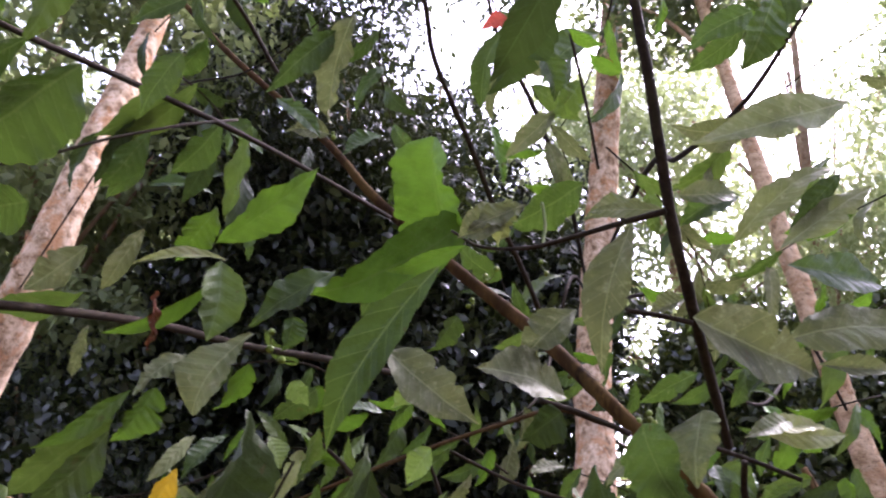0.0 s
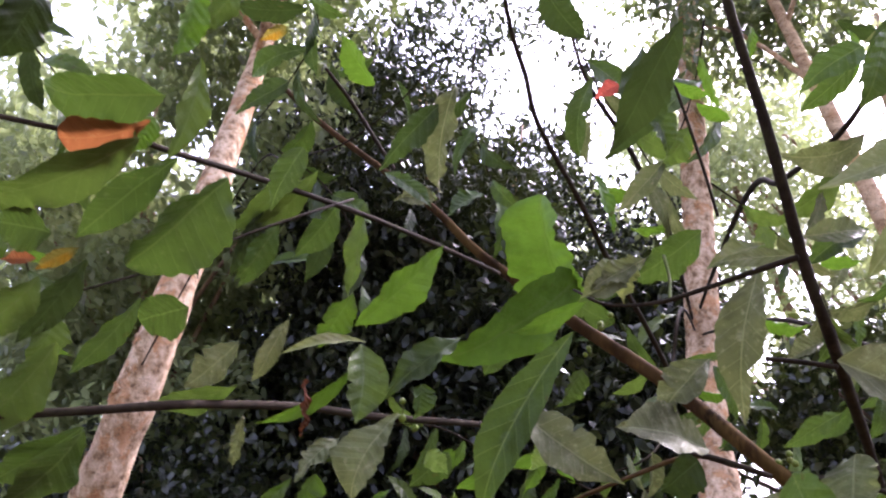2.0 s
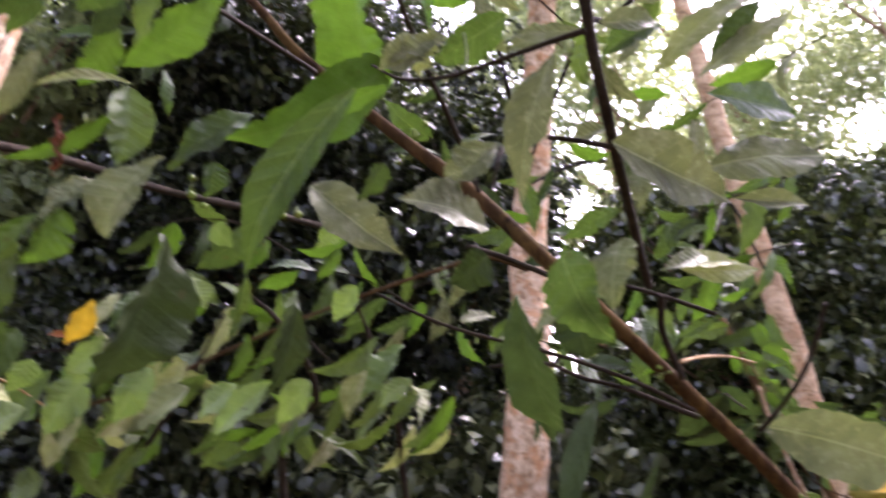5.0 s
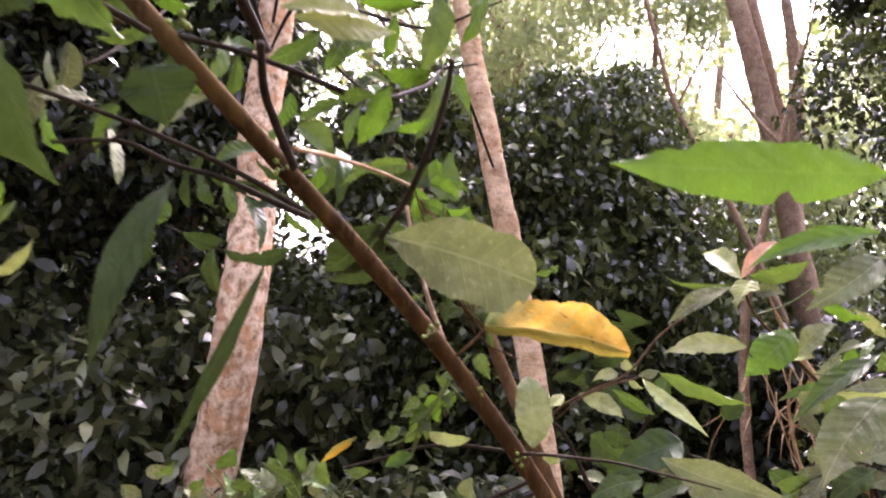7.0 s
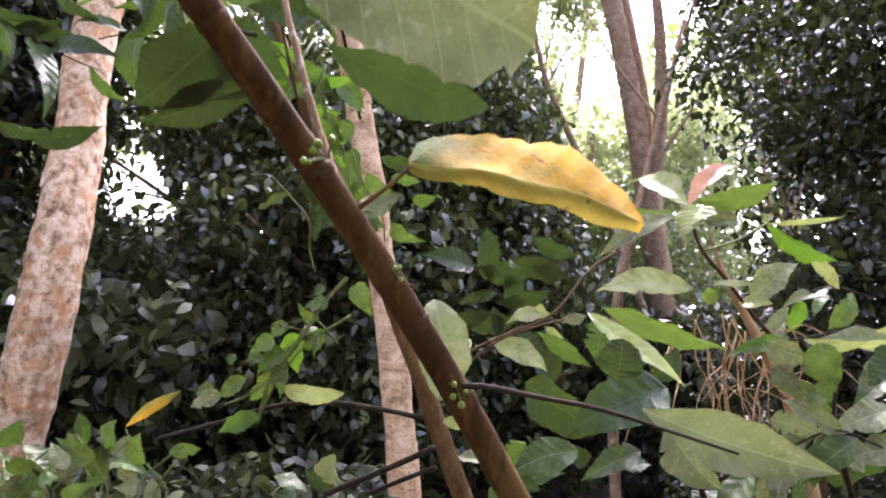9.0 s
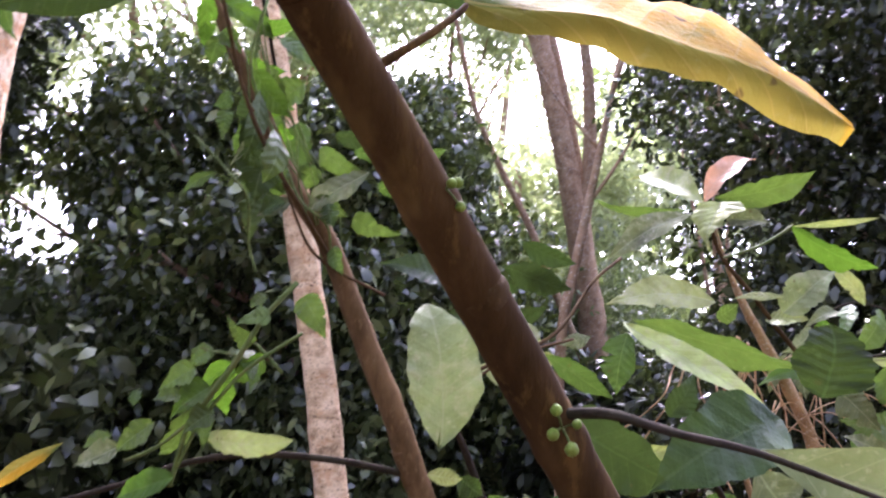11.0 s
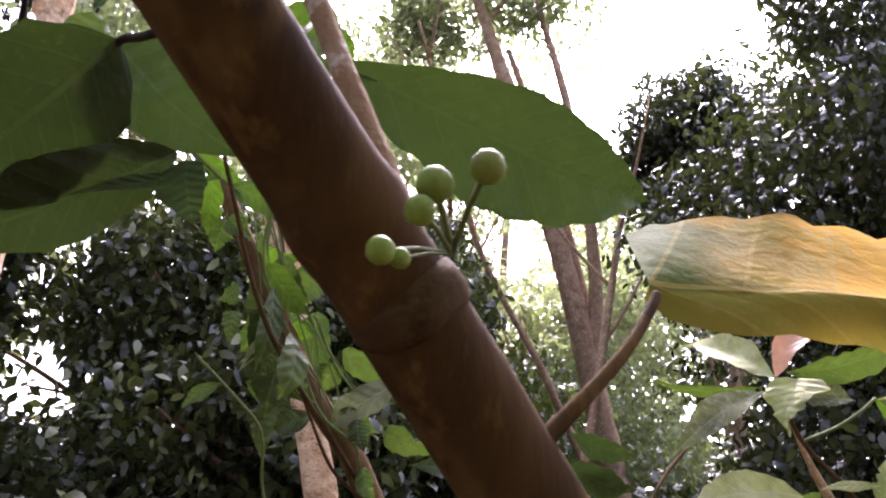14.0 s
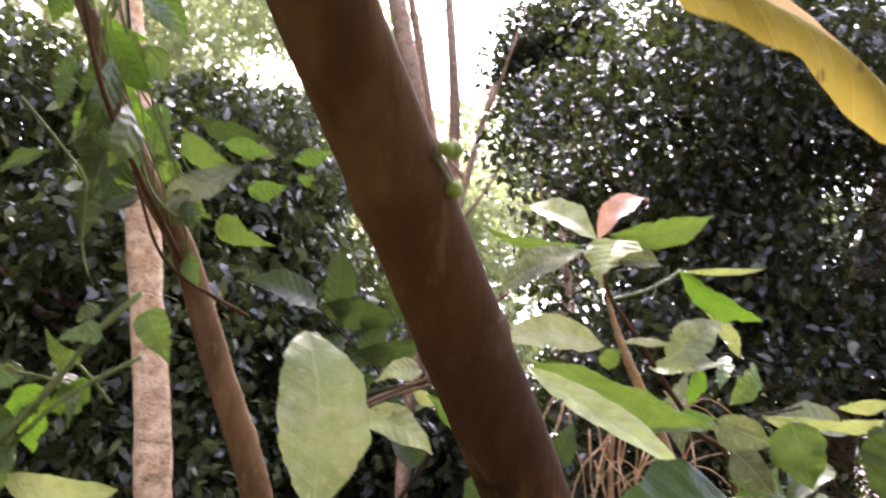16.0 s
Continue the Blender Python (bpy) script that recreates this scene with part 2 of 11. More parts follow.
STEM = bark_material("brown_stem_bark", [(0.3, (0.014, 0.007, 0.0024)), (0.5, (0.044, 0.0225, 0.0075)), (0.68, (0.086, 0.047, 0.016))], (0.088, 0.052, 0.015), 0.75, 16.0, 0.9, 1.6, (0.15, 0.085, 0.022), 0.35, (1, 1, 0.3), 0.06)
TWIG = bark_material("twig_bark", [(0.3, (0.011, 0.008, 0.005)), (0.7, (0.036, 0.025, 0.015))], (0.04, 0.035, 0.018), 0.4, 60.0, 0.9, 0.5, (0.07, 0.053, 0.034), 0.2, spec=0.08)
GREEN_TWIG = bark_material("green_twig", [(0.3, (0.055, 0.08, 0.018)), (0.7, (0.11, 0.14, 0.035))], (0.11, 0.1, 0.035), 0.4, 60.0, 0.7, 0.3, (0.2, 0.2, 0.08), spec=0.12)
PINK_BARK = bark_material("flaking_pink_bark", [(0.36, (0.19, 0.118, 0.065)), (0.445, (0.43, 0.28, 0.158)), (0.535, (0.64, 0.465, 0.295)), (0.66, (0.76, 0.58, 0.4))], (0.52, 0.24, 0.09), 0.6, 17.0, 0.9, 16.0, (0.11, 0.07, 0.042), 0.65, (1, 1, 0.85), 0.1)
SPECKLED_BARK = bark_material("speckled_bark", [(0.32, (0.25, 0.155, 0.08)), (0.46, (0.52, 0.35, 0.195)), (0.62, (0.68, 0.49, 0.3))], (0.42, 0.21, 0.085), 0.5, 13.0, 0.9, 9.0, (0.05, 0.032, 0.02), 1.0, (1, 1, 1.5), 0.1)
SLIM_STEM = bark_material("slender_stem_bark", [(0.3, (0.045, 0.024, 0.009)), (0.7, (0.14, 0.08, 0.033))], (0.13, 0.085, 0.035), 0.5, 34.0, 0.9, 1.0, (0.2, 0.13, 0.06), 0.35, (1, 1, 0.4), 0.08)
STEM_RING = bark_material("stem_node_bark", [(0.3, (0.026, 0.0135, 0.0045)), (0.7, (0.076, 0.042, 0.014))], (0.07, 0.047, 0.018), 0.5, 60.0, 0.9, 0.8, (0.12, 0.075, 0.03), 0.25, spec=0.08)
GREY_BARK = bark_material("grey_brown_bark", [(0.3, (0.13, 0.078, 0.042)), (0.7, (0.31, 0.2, 0.115))], (0.3, 0.22, 0.13), 0.4, 12.0, 0.9, 6.0, spec=0.1)
DRY = bark_material("dry_stalks", [(0.3, (0.18, 0.1, 0.04)), (0.7, (0.38, 0.24, 0.105))], (0.27, 0.22, 0.11), 0.4, 40.0, 0.9, 0.5)
FIG = bark_material("green_fig_skin", [(0.3, (0.085, 0.13, 0.014)), (0.7, (0.17, 0.225, 0.03))], (0.13, 0.11, 0.03), 0.35, 90.0, 0.55, 0.6, (0.2, 0.22, 0.06), 0.3, spec=0.15)
LITTER = bark_material("leaf_litter", [(0.3, (0.02, 0.014, 0.008)), (0.7, (0.1, 0.062, 0.03))], (0.05, 0.06, 0.02), 0.5, 4.0, 0.95, 20.0, (0.16, 0.1, 0.05), 0.35)


# ---- builders ----
def link_mesh(name, mesh, mat, parent=None, label=""):
    ob = new(name, mesh)
    mesh.materials.append(mat)
    if parent:
        ob.parent = parent
    if label:
        tagged(ob, label)
    return ob


def part(name, bm, mat, parent, label=""):
    mesh = bpy.data.meshes.new(name)
    bm.to_mesh(mesh)
    bm.free()
    return link_mesh(name, mesh, mat, parent, label)


def thing(name, at, label, category, group="", kind=""):
    ob = new(name)
    ob.empty_display_size = 0.05
    return tagged(ob, label, category, group, kind)


def smooth_path(points, steps):
    """Catmull-Rom through points of (x, y, z, radius)."""
    pts = [np.array(p, float) for p in points]
    pts = [2 * pts[0] - pts[1], *pts, 2 * pts[-1] - pts[-2]]
    out = []
    for i in range(1, len(pts) - 2):
        p0, p1, p2, p3 = pts[i - 1 : i + 3]
        for s in range(steps):
            u = s / steps
            out.append(0.5 * (2 * p1 + (p2 - p0) * u + (2 * p0 - 5 * p1 + 4 * p2 - p3) * u * u + (3 * p1 - p0 - 3 * p2 + p3) * u**3))
    return out + [pts[-2]]


def limb(name, points, mat, parent, steps=6, sides=10, lumps=0.0, rings=(), ring_size=0.12, freq=6.0, label=""):
    """A tapered round limb through points (x, y, z, radius), with uneven surface and swollen rings at shares of its length."""
    path = smooth_path(points, steps)
    n = len(path)
    xyz = np.array([p[:3] for p in path])
    seg = np.r_[0, np.cumsum(np.linalg.norm(np.diff(xyz, axis=0), axis=1))]
    verts, faces = [], []
    ref = np.array([0.31, -0.93, 0.2])
    for i, p in enumerate(path):
        d = xyz[min(i + 1, n - 1)] - xyz[max(i - 1, 0)]
        d /= np.linalg.norm(d) + 1e-9
        a = np.cross(d, ref)
        a /= np.linalg.norm(a) + 1e-9
        b = np.cross(d, a)
        swell = 1.0 + sum(ring_size * math.exp(-(((seg[i] - r) / (0.35 * p[3] + 0.0015)) ** 2)) for r in rings)
        for k in range(sides):
            th = 2 * math.pi * k / sides
            o = math.cos(th) * a + math.sin(th) * b
            r = p[3] * swell
            if lumps:
                q = Vector((p[:3] + o * p[3]) * freq)
                r *= 1 + lumps * noise.noise(q) + 0.4 * lumps * noise.noise(q * 2.7)
            verts.append(p[:3] + o * r)
        if i:
            for k in range(sides):
                j = (k + 1) % sides
                faces.append(((i - 1) * sides + k, (i - 1) * sides + j, i * sides + j, i * sides + k))
    verts += [xyz[0], xyz[-1]]
    for k in range(sides):
        j = (k + 1) % sides
        faces.append((n * sides, j, k))
        faces.append((n * sides + 1, (n - 1) * sides + k, (n - 1) * sides + j))
    mesh = bpy.data.meshes.new(name)
    mesh.from_pydata([tuple(v) for v in verts], [], faces)
    mesh.polygons.foreach_set("use_smooth", [True] * len(faces))
    return link_mesh(name, mesh, mat, parent, label)


SHAPES = {
    "oblong": [(0, 0.03), (0.06, 0.27), (0.18, 0.64), (0.35, 0.92), (0.52, 1.0), (0.7, 0.88), (0.83, 0.58), (0.92, 0.25), (0.97, 0.08), (1, 0.01)],
    "oval": [(0, 0.03), (0.06, 0.3), (0.18, 0.66), (0.35, 0.93), (0.52, 1.0), (0.7, 0.92), (0.85, 0.68), (0.94, 0.4), (1, 0.05)],
    "lance": [(0, 0.03), (0.1, 0.34), (0.25, 0.74), (0.42, 1.0), (0.6, 0.9), (0.78, 0.55), (0.9, 0.24), (1, 0.01)],
    "egg": [(0, 0.05), (0.05, 0.45), (0.15, 0.8), (0.32, 1.0), (0.52, 0.93), (0.7, 0.66), (0.84, 0.34), (0.93, 0.11), (1, 0.01)],
    "spoon": [(0, 0.04), (0.15, 0.28), (0.35, 0.6), (0.55, 0.9), (0.72, 1.0), (0.86, 0.82), (0.95, 0.45), (1, 0.03)],
    "strap": [(0, 0.12), (0.01, 0.4), (0.03, 0.66), (0.08, 0.86), (0.14, 0.95), (0.24, 0.99), (0.45, 1.0), (0.68, 0.97), (0.84, 0.84), (0.94, 0.58), (1, 0.06)],
    "blunt": [(0, 0.45), (0.1, 0.85), (0.4, 1.0), (0.75, 0.98), (0.9, 0.85), (0.97, 0.55), (1, 0.12)],
    "blade": [(0, 0.04), (0.08, 0.2), (0.2, 0.5), (0.38, 0.85), (0.58, 1.0), (0.78, 0.98), (0.9, 0.8), (0.97, 0.5), (1, 0.06)],
    "heart": [(0, 0.3), (0.04, 0.72), (0.14, 0.97), (0.25, 1.0), (0.45, 0.8), (0.65, 0.5), (0.85, 0.2), (1, 0.01)],
}


def leaf(parent, mat, base, tip, normal, width, shape="oblong", sag=0.08, fold=0.12, wave=0.04, bites=0, seed=0, petiole=None, label="", name="leaf", turn=None, curl=0.0):
    """A broad leaf from base to tip, its face towards normal: a folded, wavy blade with nibbled edges where bites > 0."""
    rnd = random.Random(seed)
    b, t, nrm = Vector(base), Vector(tip), Vector(normal).normalized()
    ax = t - b
    length = ax.length
    ax.normalize()
    side = ax.cross(nrm).normalized()
    up = side.cross(ax)
    prof = SHAPES[shape]
    rows, cols = 32, 4
    ph, ph2 = rnd.uniform(0, 6.3), rnd.uniform(0, 6.3)
    cuts = [(rnd.uniform(0.2, 0.95), rnd.choice((-1, 1)), rnd.uniform(0.02, 0.05), rnd.uniform(0.2, 0.6)) for _ in range(bites)]
    twist, bend, hook = rnd.uniform(-0.6, 0.6), rnd.uniform(-0.06, 0.06), rnd.uniform(-0.2, 0.04)
    cup = rnd.uniform(-0.2, 0.2)
    lop, crease, ns = (rnd.uniform(-0.09, 0.09) if not curl else -0.74), rnd.uniform(0.01, 0.028) * (0.4 if curl else 1), rnd.uniform(0, 50)
    if turn is not None:
        twist, hook, bend = turn, -0.02, 0.0
    bm = bmesh.new()
    uvl = bm.loops.layers.uv.new("UVMap")
    grid, uvs = [], {}
    for i in range(rows + 1):
        s = i / rows
        w = np.interp(s, [q[0] for q in prof], [q[1] for q in prof]) * width / 2
        w *= 1 + 0.05 * math.sin(9 * s + ph2)
        row = []
        for j in range(-cols, cols + 1):
            u = j / cols
            half = w * (1 + lop * (1 if u > 0 else -1) + 0.16 * noise.noise(Vector((s * 5, 3.0 if u > 0 else -3.0, ns))) + 0.05 * noise.noise(Vector((s * 17, 3.0 if u > 0 else -3.0, ns))))
            for cs, cside, cw, cd in cuts:
                if cside * u > 0:
                    half *= 1 - cd * max(0.0, 1 - abs(s - cs) / cw)
            ripple = wave * width * (u * u) * math.sin(s * 17 + ph + (1.5 if u > 0 else 0)) + 0.3 * wave * width * abs(u) * math.sin(s * 41 + ph2)
            z = sag * length * (1 - 4 * (s - 0.5) ** 2) + hook * length * max(0.0, s - 0.6) ** 2 * 4
            z += fold * abs(u) * w * 2 - 0.25 * fold * u * u * w + ripple + cup * u * u * w
            z += crease * width * min(1.0, abs(u) * 2) * math.sin(6.283 * 8 * (s - 0.16 * abs(u))) * min(1.0, 6 * s, 6 * (1 - s))
            z += 0.1 * w * noise.noise(Vector((s * 3.5, u * 1.3, ns + 7)))
            edge = half * (1 + (0.02 * (i % 2) + 0.015 * math.sin(s * 53 + ph) if abs(u) > 0.9 else 0))
            z -= curl * width * max(0.0, u - 0.2) ** 2 * (0.35 + 1.2 * s)
            tw = twist * (s - 0.4)
            c, q = math.cos(tw), math.sin(tw)
            off = bend * length * (1 - 4 * (s - 0.5) ** 2)
            v = bm.verts.new(b + ax * (s * length) + side * (u * edge * c - (z - sag * length * (1 - 4 * (s - 0.5) ** 2)) * q + off) + up * (z + u * edge * q))
            uvs[v] = (u * w / (width / 2), s)
            row.append(v)
        grid.append(row)
    for i in range(rows):
        for j in range(2 * cols):
            f = bm.faces.new((grid[i][j], grid[i][j + 1], grid[i + 1][j + 1], grid[i + 1][j]))
            f.smooth = True
            for lp in f.loops:
                lp[uvl].uv = uvs[lp.vert]
    ob = part(name, bm, mat, parent, label)
    if petiole:
        pv = Vector(petiole)
        mid = (pv + b) / 2 + Vector((0, 0, 0.15 * (pv - b).length))
        r = max(0.0012, width * 0.014)
        limb("petiole", [(*pv, r * 1.2), (*mid, r), (*b, r * 0.9), (*(b + ax * 0.1 * length + up * sag * length * 0.36), r * 0.5)], GREEN_TWIG, ob, 3, 6)
    return ob


def leaf_cloud(name, mat, parent, points, lengths, aspect, seed, droop=0.45, four=True, label=""):
    """Many small folded leaves at the points given, in one mesh."""
    rng = np.random.default_rng(seed)
    n = len(points)
    d = rng.normal(size=(n, 3))
    d[:, 2] -= droop * 1.6
    d /= np.linalg.norm(d, axis=1)[:, None]
    up = rng.normal(size=(n, 3)) * 0.75 + (0, 0, 1.0)
    side = np.cross(d, up)
    side /= np.linalg.norm(side, axis=1)[:, None] + 1e-9
    nrm = np.cross(side, d)
    ln = lengths[:, None]
    wd = ln * aspect * rng.uniform(0.8, 1.2, (n, 1)) / 2
    if four:
        sheet = [points, points + d * ln * 0.36 + side * wd + nrm * wd * 0.35, points + d * ln * 0.36 - side * wd + nrm * wd * 0.35,
                 points + d * ln * 0.72 + side * wd * 0.75 + nrm * wd * 0.2, points + d * ln * 0.72 - side * wd * 0.75 + nrm * wd * 0.2, points + d * ln - nrm * ln * 0.08]
        tri = [(0, 2, 1), (1, 2, 4), (1, 4, 3), (3, 4, 5)]
    else:
        sheet = [points, points + d * ln * 0.45 + side * wd + nrm * wd * 0.3, points + d * ln, points + d * ln * 0.45 - side * wd + nrm * wd * 0.3]
        tri = [(0, 3, 1), (1, 3, 2)]
    k = len(sheet)
    co = np.stack(sheet, 1).reshape(-1, 3).astype(np.float32)
    idx = (np.array(tri)[None] + (np.arange(n) * k)[:, None, None]).reshape(-1).astype(np.int32)
    mesh = bpy.data.meshes.new(name)
    mesh.vertices.add(len(co))
    mesh.vertices.foreach_set("co", co.ravel())
    nt = len(idx) // 3
    mesh.loops.add(len(idx))
    mesh.loops.foreach_set("vertex_index", idx)
    mesh.polygons.add(nt)
    mesh.polygons.foreach_set("loop_start", np.arange(0, len(idx), 3, dtype=np.int32))
    mesh.update(calc_edges=True)
    ob = link_mesh(name, mesh, mat, parent, label)
    return tagged(ob, kind="stuff")


def crown_points(rng, center, radii, n, clumps, clump_r, gaps=(), hollow=0.35):
    """Points of a lumpy crown: clumps of leaves scattered through an ellipsoid, none of them in the gaps."""
    c, r = np.array(center), np.array(radii)
    q = rng.normal(size=(clumps, 3))
    q /= np.linalg.norm(q, axis=1)[:, None]
    q *= (hollow + (1 - hollow) * rng.uniform(0, 1, (clumps, 1))) ** 0.6
    cc = c + q * r
    which = rng.integers(0, clumps, n)
    off = rng.normal(size=(n, 3))
    off /= np.linalg.norm(off, axis=1)[:, None]
    off *= rng.uniform(0.2, 1, (n, 1)) ** 0.4 * clump_r * rng.uniform(0.7, 1.25, (clumps, 1))[which]
    pts = cc[which] + off * (1, 1, 0.75)
    keep = pts[:, 2] > 0.05
    for gx, gy, gz, gr in gaps:
        keep &= np.linalg.norm((pts - (gx, gy, gz)) * (1, 0.35, 1), axis=1) > gr * rng.uniform(0.75, 1.25, n)
    return pts[keep], cc


def lane(a, b, spread):
    """A straight gap between the crowns, from a through b, widening by spread a metre."""
    d = np.array(b, float) - a
    return np.array(a, float), d / np.linalg.norm(d), spread


CLEARINGS = [lane((0.12, 0.6, 1.53), (-2.2, 8.7, 2.6), 0.052), lane((0.05, -0.2, 1.78), (-4.2, 8.7, 8.4), 0.064), lane((0.05, -0.2, 1.78), (-0.5, 8.7, 6.8), 0.045), lane((0.13, 0.56, 1.52), (2.6, 8.7, 4.9), 0.035), lane((0.02, 1.23, 1.54), (2.05, 5.0, 4.3), 0.07),
             lane((0.04, -0.22, 1.79), (-4.11, 7.3, 7.25), 0.022), lane((0.04, -0.22, 1.79), (-3.08, 8.38, 6.18), 0.022), lane((0.04, -0.22, 1.79), (-2.52, 8.06, 7.57), 0.024),
             lane((0.04, -0.22, 1.79), (0.32, 9.52, 7.9), 0.03), lane((0.14, 0.56, 1.52), (2.4, 10.35, 4.54), 0.035), lane((0.04, -0.26, 1.81), (-7.91, 4.11, 8.18), 0.05), lane((0.14, 0.56, 1.52), (1.1, 10.28, 5.11), 0.03)]


def tree(name, label, base, center, radii, mat, n, clumps, clump_r, seed, leaf_len=0.085, aspect=0.46, gaps=(), trunk_r=0.12, bark=None, four=True, hollow=0.35, limbs=7, group="trees round the clearing"):
    rng = np.random.default_rng(seed)
    th = thing(name, base, label, "tree", group)
    pts, cc = crown_points(rng, center, radii, n, clumps, clump_r, gaps, hollow)
    for o, d, spread in CLEARINGS:
        v = pts - o
        u = v @ d
        off = np.linalg.norm(v - u[:, None] * d, axis=1) / np.maximum(u, 0.1)
        hit = off < spread * 2.4
        off[hit] *= np.array([1 + 0.8 * noise.noise(Vector(p * 2.6)) + 1.1 * noise.noise(Vector(p * 8.0)) for p in pts[hit]])
        pts = pts[(off > spread) | (u < 2.5) | (rng.uniform(size=len(pts)) < 0.07)]
    bark = bark or GREY_BARK
    bx, by = base
    top = (center[0], center[1], center[2] + radii[2] * 0.5)
    limb("trunk", [(bx, by, -0.1, trunk_r * 1.25), (bx + 0.3 * (top[0] - bx), by + 0.3 * (top[1] - by), top[2] * 0.35, trunk_r), (*top, trunk_r * 0.35)], bark, th, 8, 10, 0.12)
    for i in range(limbs):
        e = cc[int(rng.integers(0, len(cc)))]
        f = rng.uniform(0.3, 0.7)
        s = np.array([bx + f * (top[0] - bx), by + f * (top[1] - by), f * top[2]])
        m = (s + e) / 2 + (0, 0, 0.1)
        limb("branch", [(*s, trunk_r * 0.4), (*m, trunk_r * 0.25), (*e, trunk_r * 0.08)], bark, th, 5, 7, 0.1)
    leaf_cloud("crown", mat, th, pts, rng.uniform(0.7, 1.25, len(pts)) * leaf_len, aspect, seed + 1, four=four)
    return th


def fig(parent, at, radius, root):
    """A small round green fig on a short stalk."""
    bm = bmesh.new()
    bmesh.ops.create_icosphere(bm, subdivisions=2, radius=radius)
    for v in bm.verts:
        v.co.z *= 1.1 if v.co.z > 0 else 0.92
        v.co += Vector(at)
    for f in bm.faces:
        f.smooth = True
    ob = part("fig", bm, FIG, parent)
    a, r = Vector(at), Vector(root)
    if (r - a).length > radius * 1.1:
        limb("stalk", [(*r, radius * 0.22), (*((a + r) / 2 + Vector((0, 0, radius * 0.3))), radius * 0.2), (*a, radius * 0.2)], GREEN_TWIG, ob, 2, 5)
    return ob


def bark_tree(label, points, bark, lumps, crown, seed, flakes):
    """A tall bare trunk with loose bark plates, limbs high up and an open crown above."""
    rng = np.random.default_rng(seed)
    th = thing("tree", None, label, "tree", "bare trunks in the clearing")
    trunk = limb("trunk", points, bark, th, 12, 22, lumps, freq=5.0)
    path = smooth_path(points, 10)
    top = np.array(path[-1][:3])
    for k in range(4):
        s = np.array(path[int((len(path) - 1) * (0.955 + 0.013 * k))])
        a = rng.uniform(0, 6.28)
        e = s[:3] + np.array([math.cos(a) * crown[0] * 0.8, math.sin(a) * crown[1] * 0.8, rng.uniform(0.7, 1.5)])
        m = (s[:3] + e) / 2 + (0, 0, 0.15)
        limb("branch", [(*s[:3], s[3] * 0.45), (*m, s[3] * 0.3), (*e, s[3] * 0.1)], bark, th, 6, 8, 0.12)
    pts, _ = crown_points(rng, tuple(top + (0, 0, crown[2] * 0.3)), crown, 7000, 26, 0.55)
    leaf_cloud("crown", CROWN_MID, th, pts, rng.uniform(0.7, 1.2, len(pts)) * 0.12, 0.42, seed + 5, four=False)
    xyz = np.array([p[:3] for p in path])
    for k in range(flakes):
        i = int(rng.integers(int(len(path) * 0.12), int(len(path) * 0.7)))
        c, r = xyz[i], path[i][3]
        d = xyz[i + 1] - xyz[i]
        d /= np.linalg.norm(d)
        a = rng.uniform(-2.6, -0.5)
        o = np.array([math.cos(a), math.sin(a), 0.0])
        o -= d * (o @ d)
        o /= np.linalg.norm(o)
        w = np.cross(d, o)
        hh, ww = rng.uniform(0.012, 0.04), rng.uniform(0.01, 0.028)
        bm = bmesh.new()
        rows = []
        for lift, grow in ((0.0, 1.0), (0.006, 0.85)):
            rows.append([bm.verts.new(c + o * (r * 1.02 + lift - 0.35 * (x * ww * grow) ** 2 / r + (0.004 if z > 0.5 else 0)) + w * x * ww * grow * rng.uniform(0.75, 1.15) + d * z * hh * grow) for x, z in ((-1, -0.8), (0, -1.1), (1, -0.7), (1.1, 0.3), (0.4, 1.0), (-0.6, 0.9), (-1.1, 0.2))])
        bm.faces.new(rows[1])
        n = len(rows[0])
        for q in range(n):
            bm.faces.new((rows[0][q], rows[0][(q + 1) % n], rows[1][(q + 1) % n], rows[1][q]))
        part("bark_plate", bm, bark, trunk)
    return th


# ---- ground ----
def ground():
    bm = bmesh.new()
    ring = [0, 0.6, 1.2, 1.8, 2.5, 3.3, 4.2, 5.4, 7, 9, 12, 16, 22, 30, 45, 80, 200, 900, 2500]
    sides, prev = 48, None
    for r in ring:
        row = []
        for k in range(sides):
            a = 2 * math.pi * k / sides
            x, y = r * math.cos(a), 2 + r * math.sin(a)
            row.append(bm.verts.new((x, y, 0.06 * noise.noise(Vector((x * 0.7, y * 0.7, 0))) if r < 100 else 0)))
        if prev:
            for k in range(sides):
                bm.faces.new((prev[k], row[k], row[(k + 1) % sides], prev[(k + 1) % sides])).smooth = True
        prev = row
    bmesh.ops.remove_doubles(bm, verts=bm.verts, dist=1e-5)
    return part("ground", bm, LITTER, None)


tagged(ground(), "dark forest floor of damp soil and leaf litter", "ground", kind="structure")

# ---- the forest round the clearing ----
HOLE = [(-2.18, 8.7, 2.62, 0.32), (-2.0, 8.7, 2.47, 0.24)]
tree("evergreen_tree", "dense dark evergreen tree with small glossy leaves", (-5.2, 7.2), (-5.2, 7.2, 3.5), (2.9, 1.6, 2.1), CROWN_SHADE, 52000, 150, 0.62, 11, leaf_len=0.125, gaps=[(-1.75, 7.1, 2.42, 0.34), (-1.95, 7.7, 2.5, 0.34)])
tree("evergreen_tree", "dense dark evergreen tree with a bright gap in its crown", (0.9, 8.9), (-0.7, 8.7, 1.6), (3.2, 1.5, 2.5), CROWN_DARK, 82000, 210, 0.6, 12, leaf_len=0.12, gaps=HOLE)
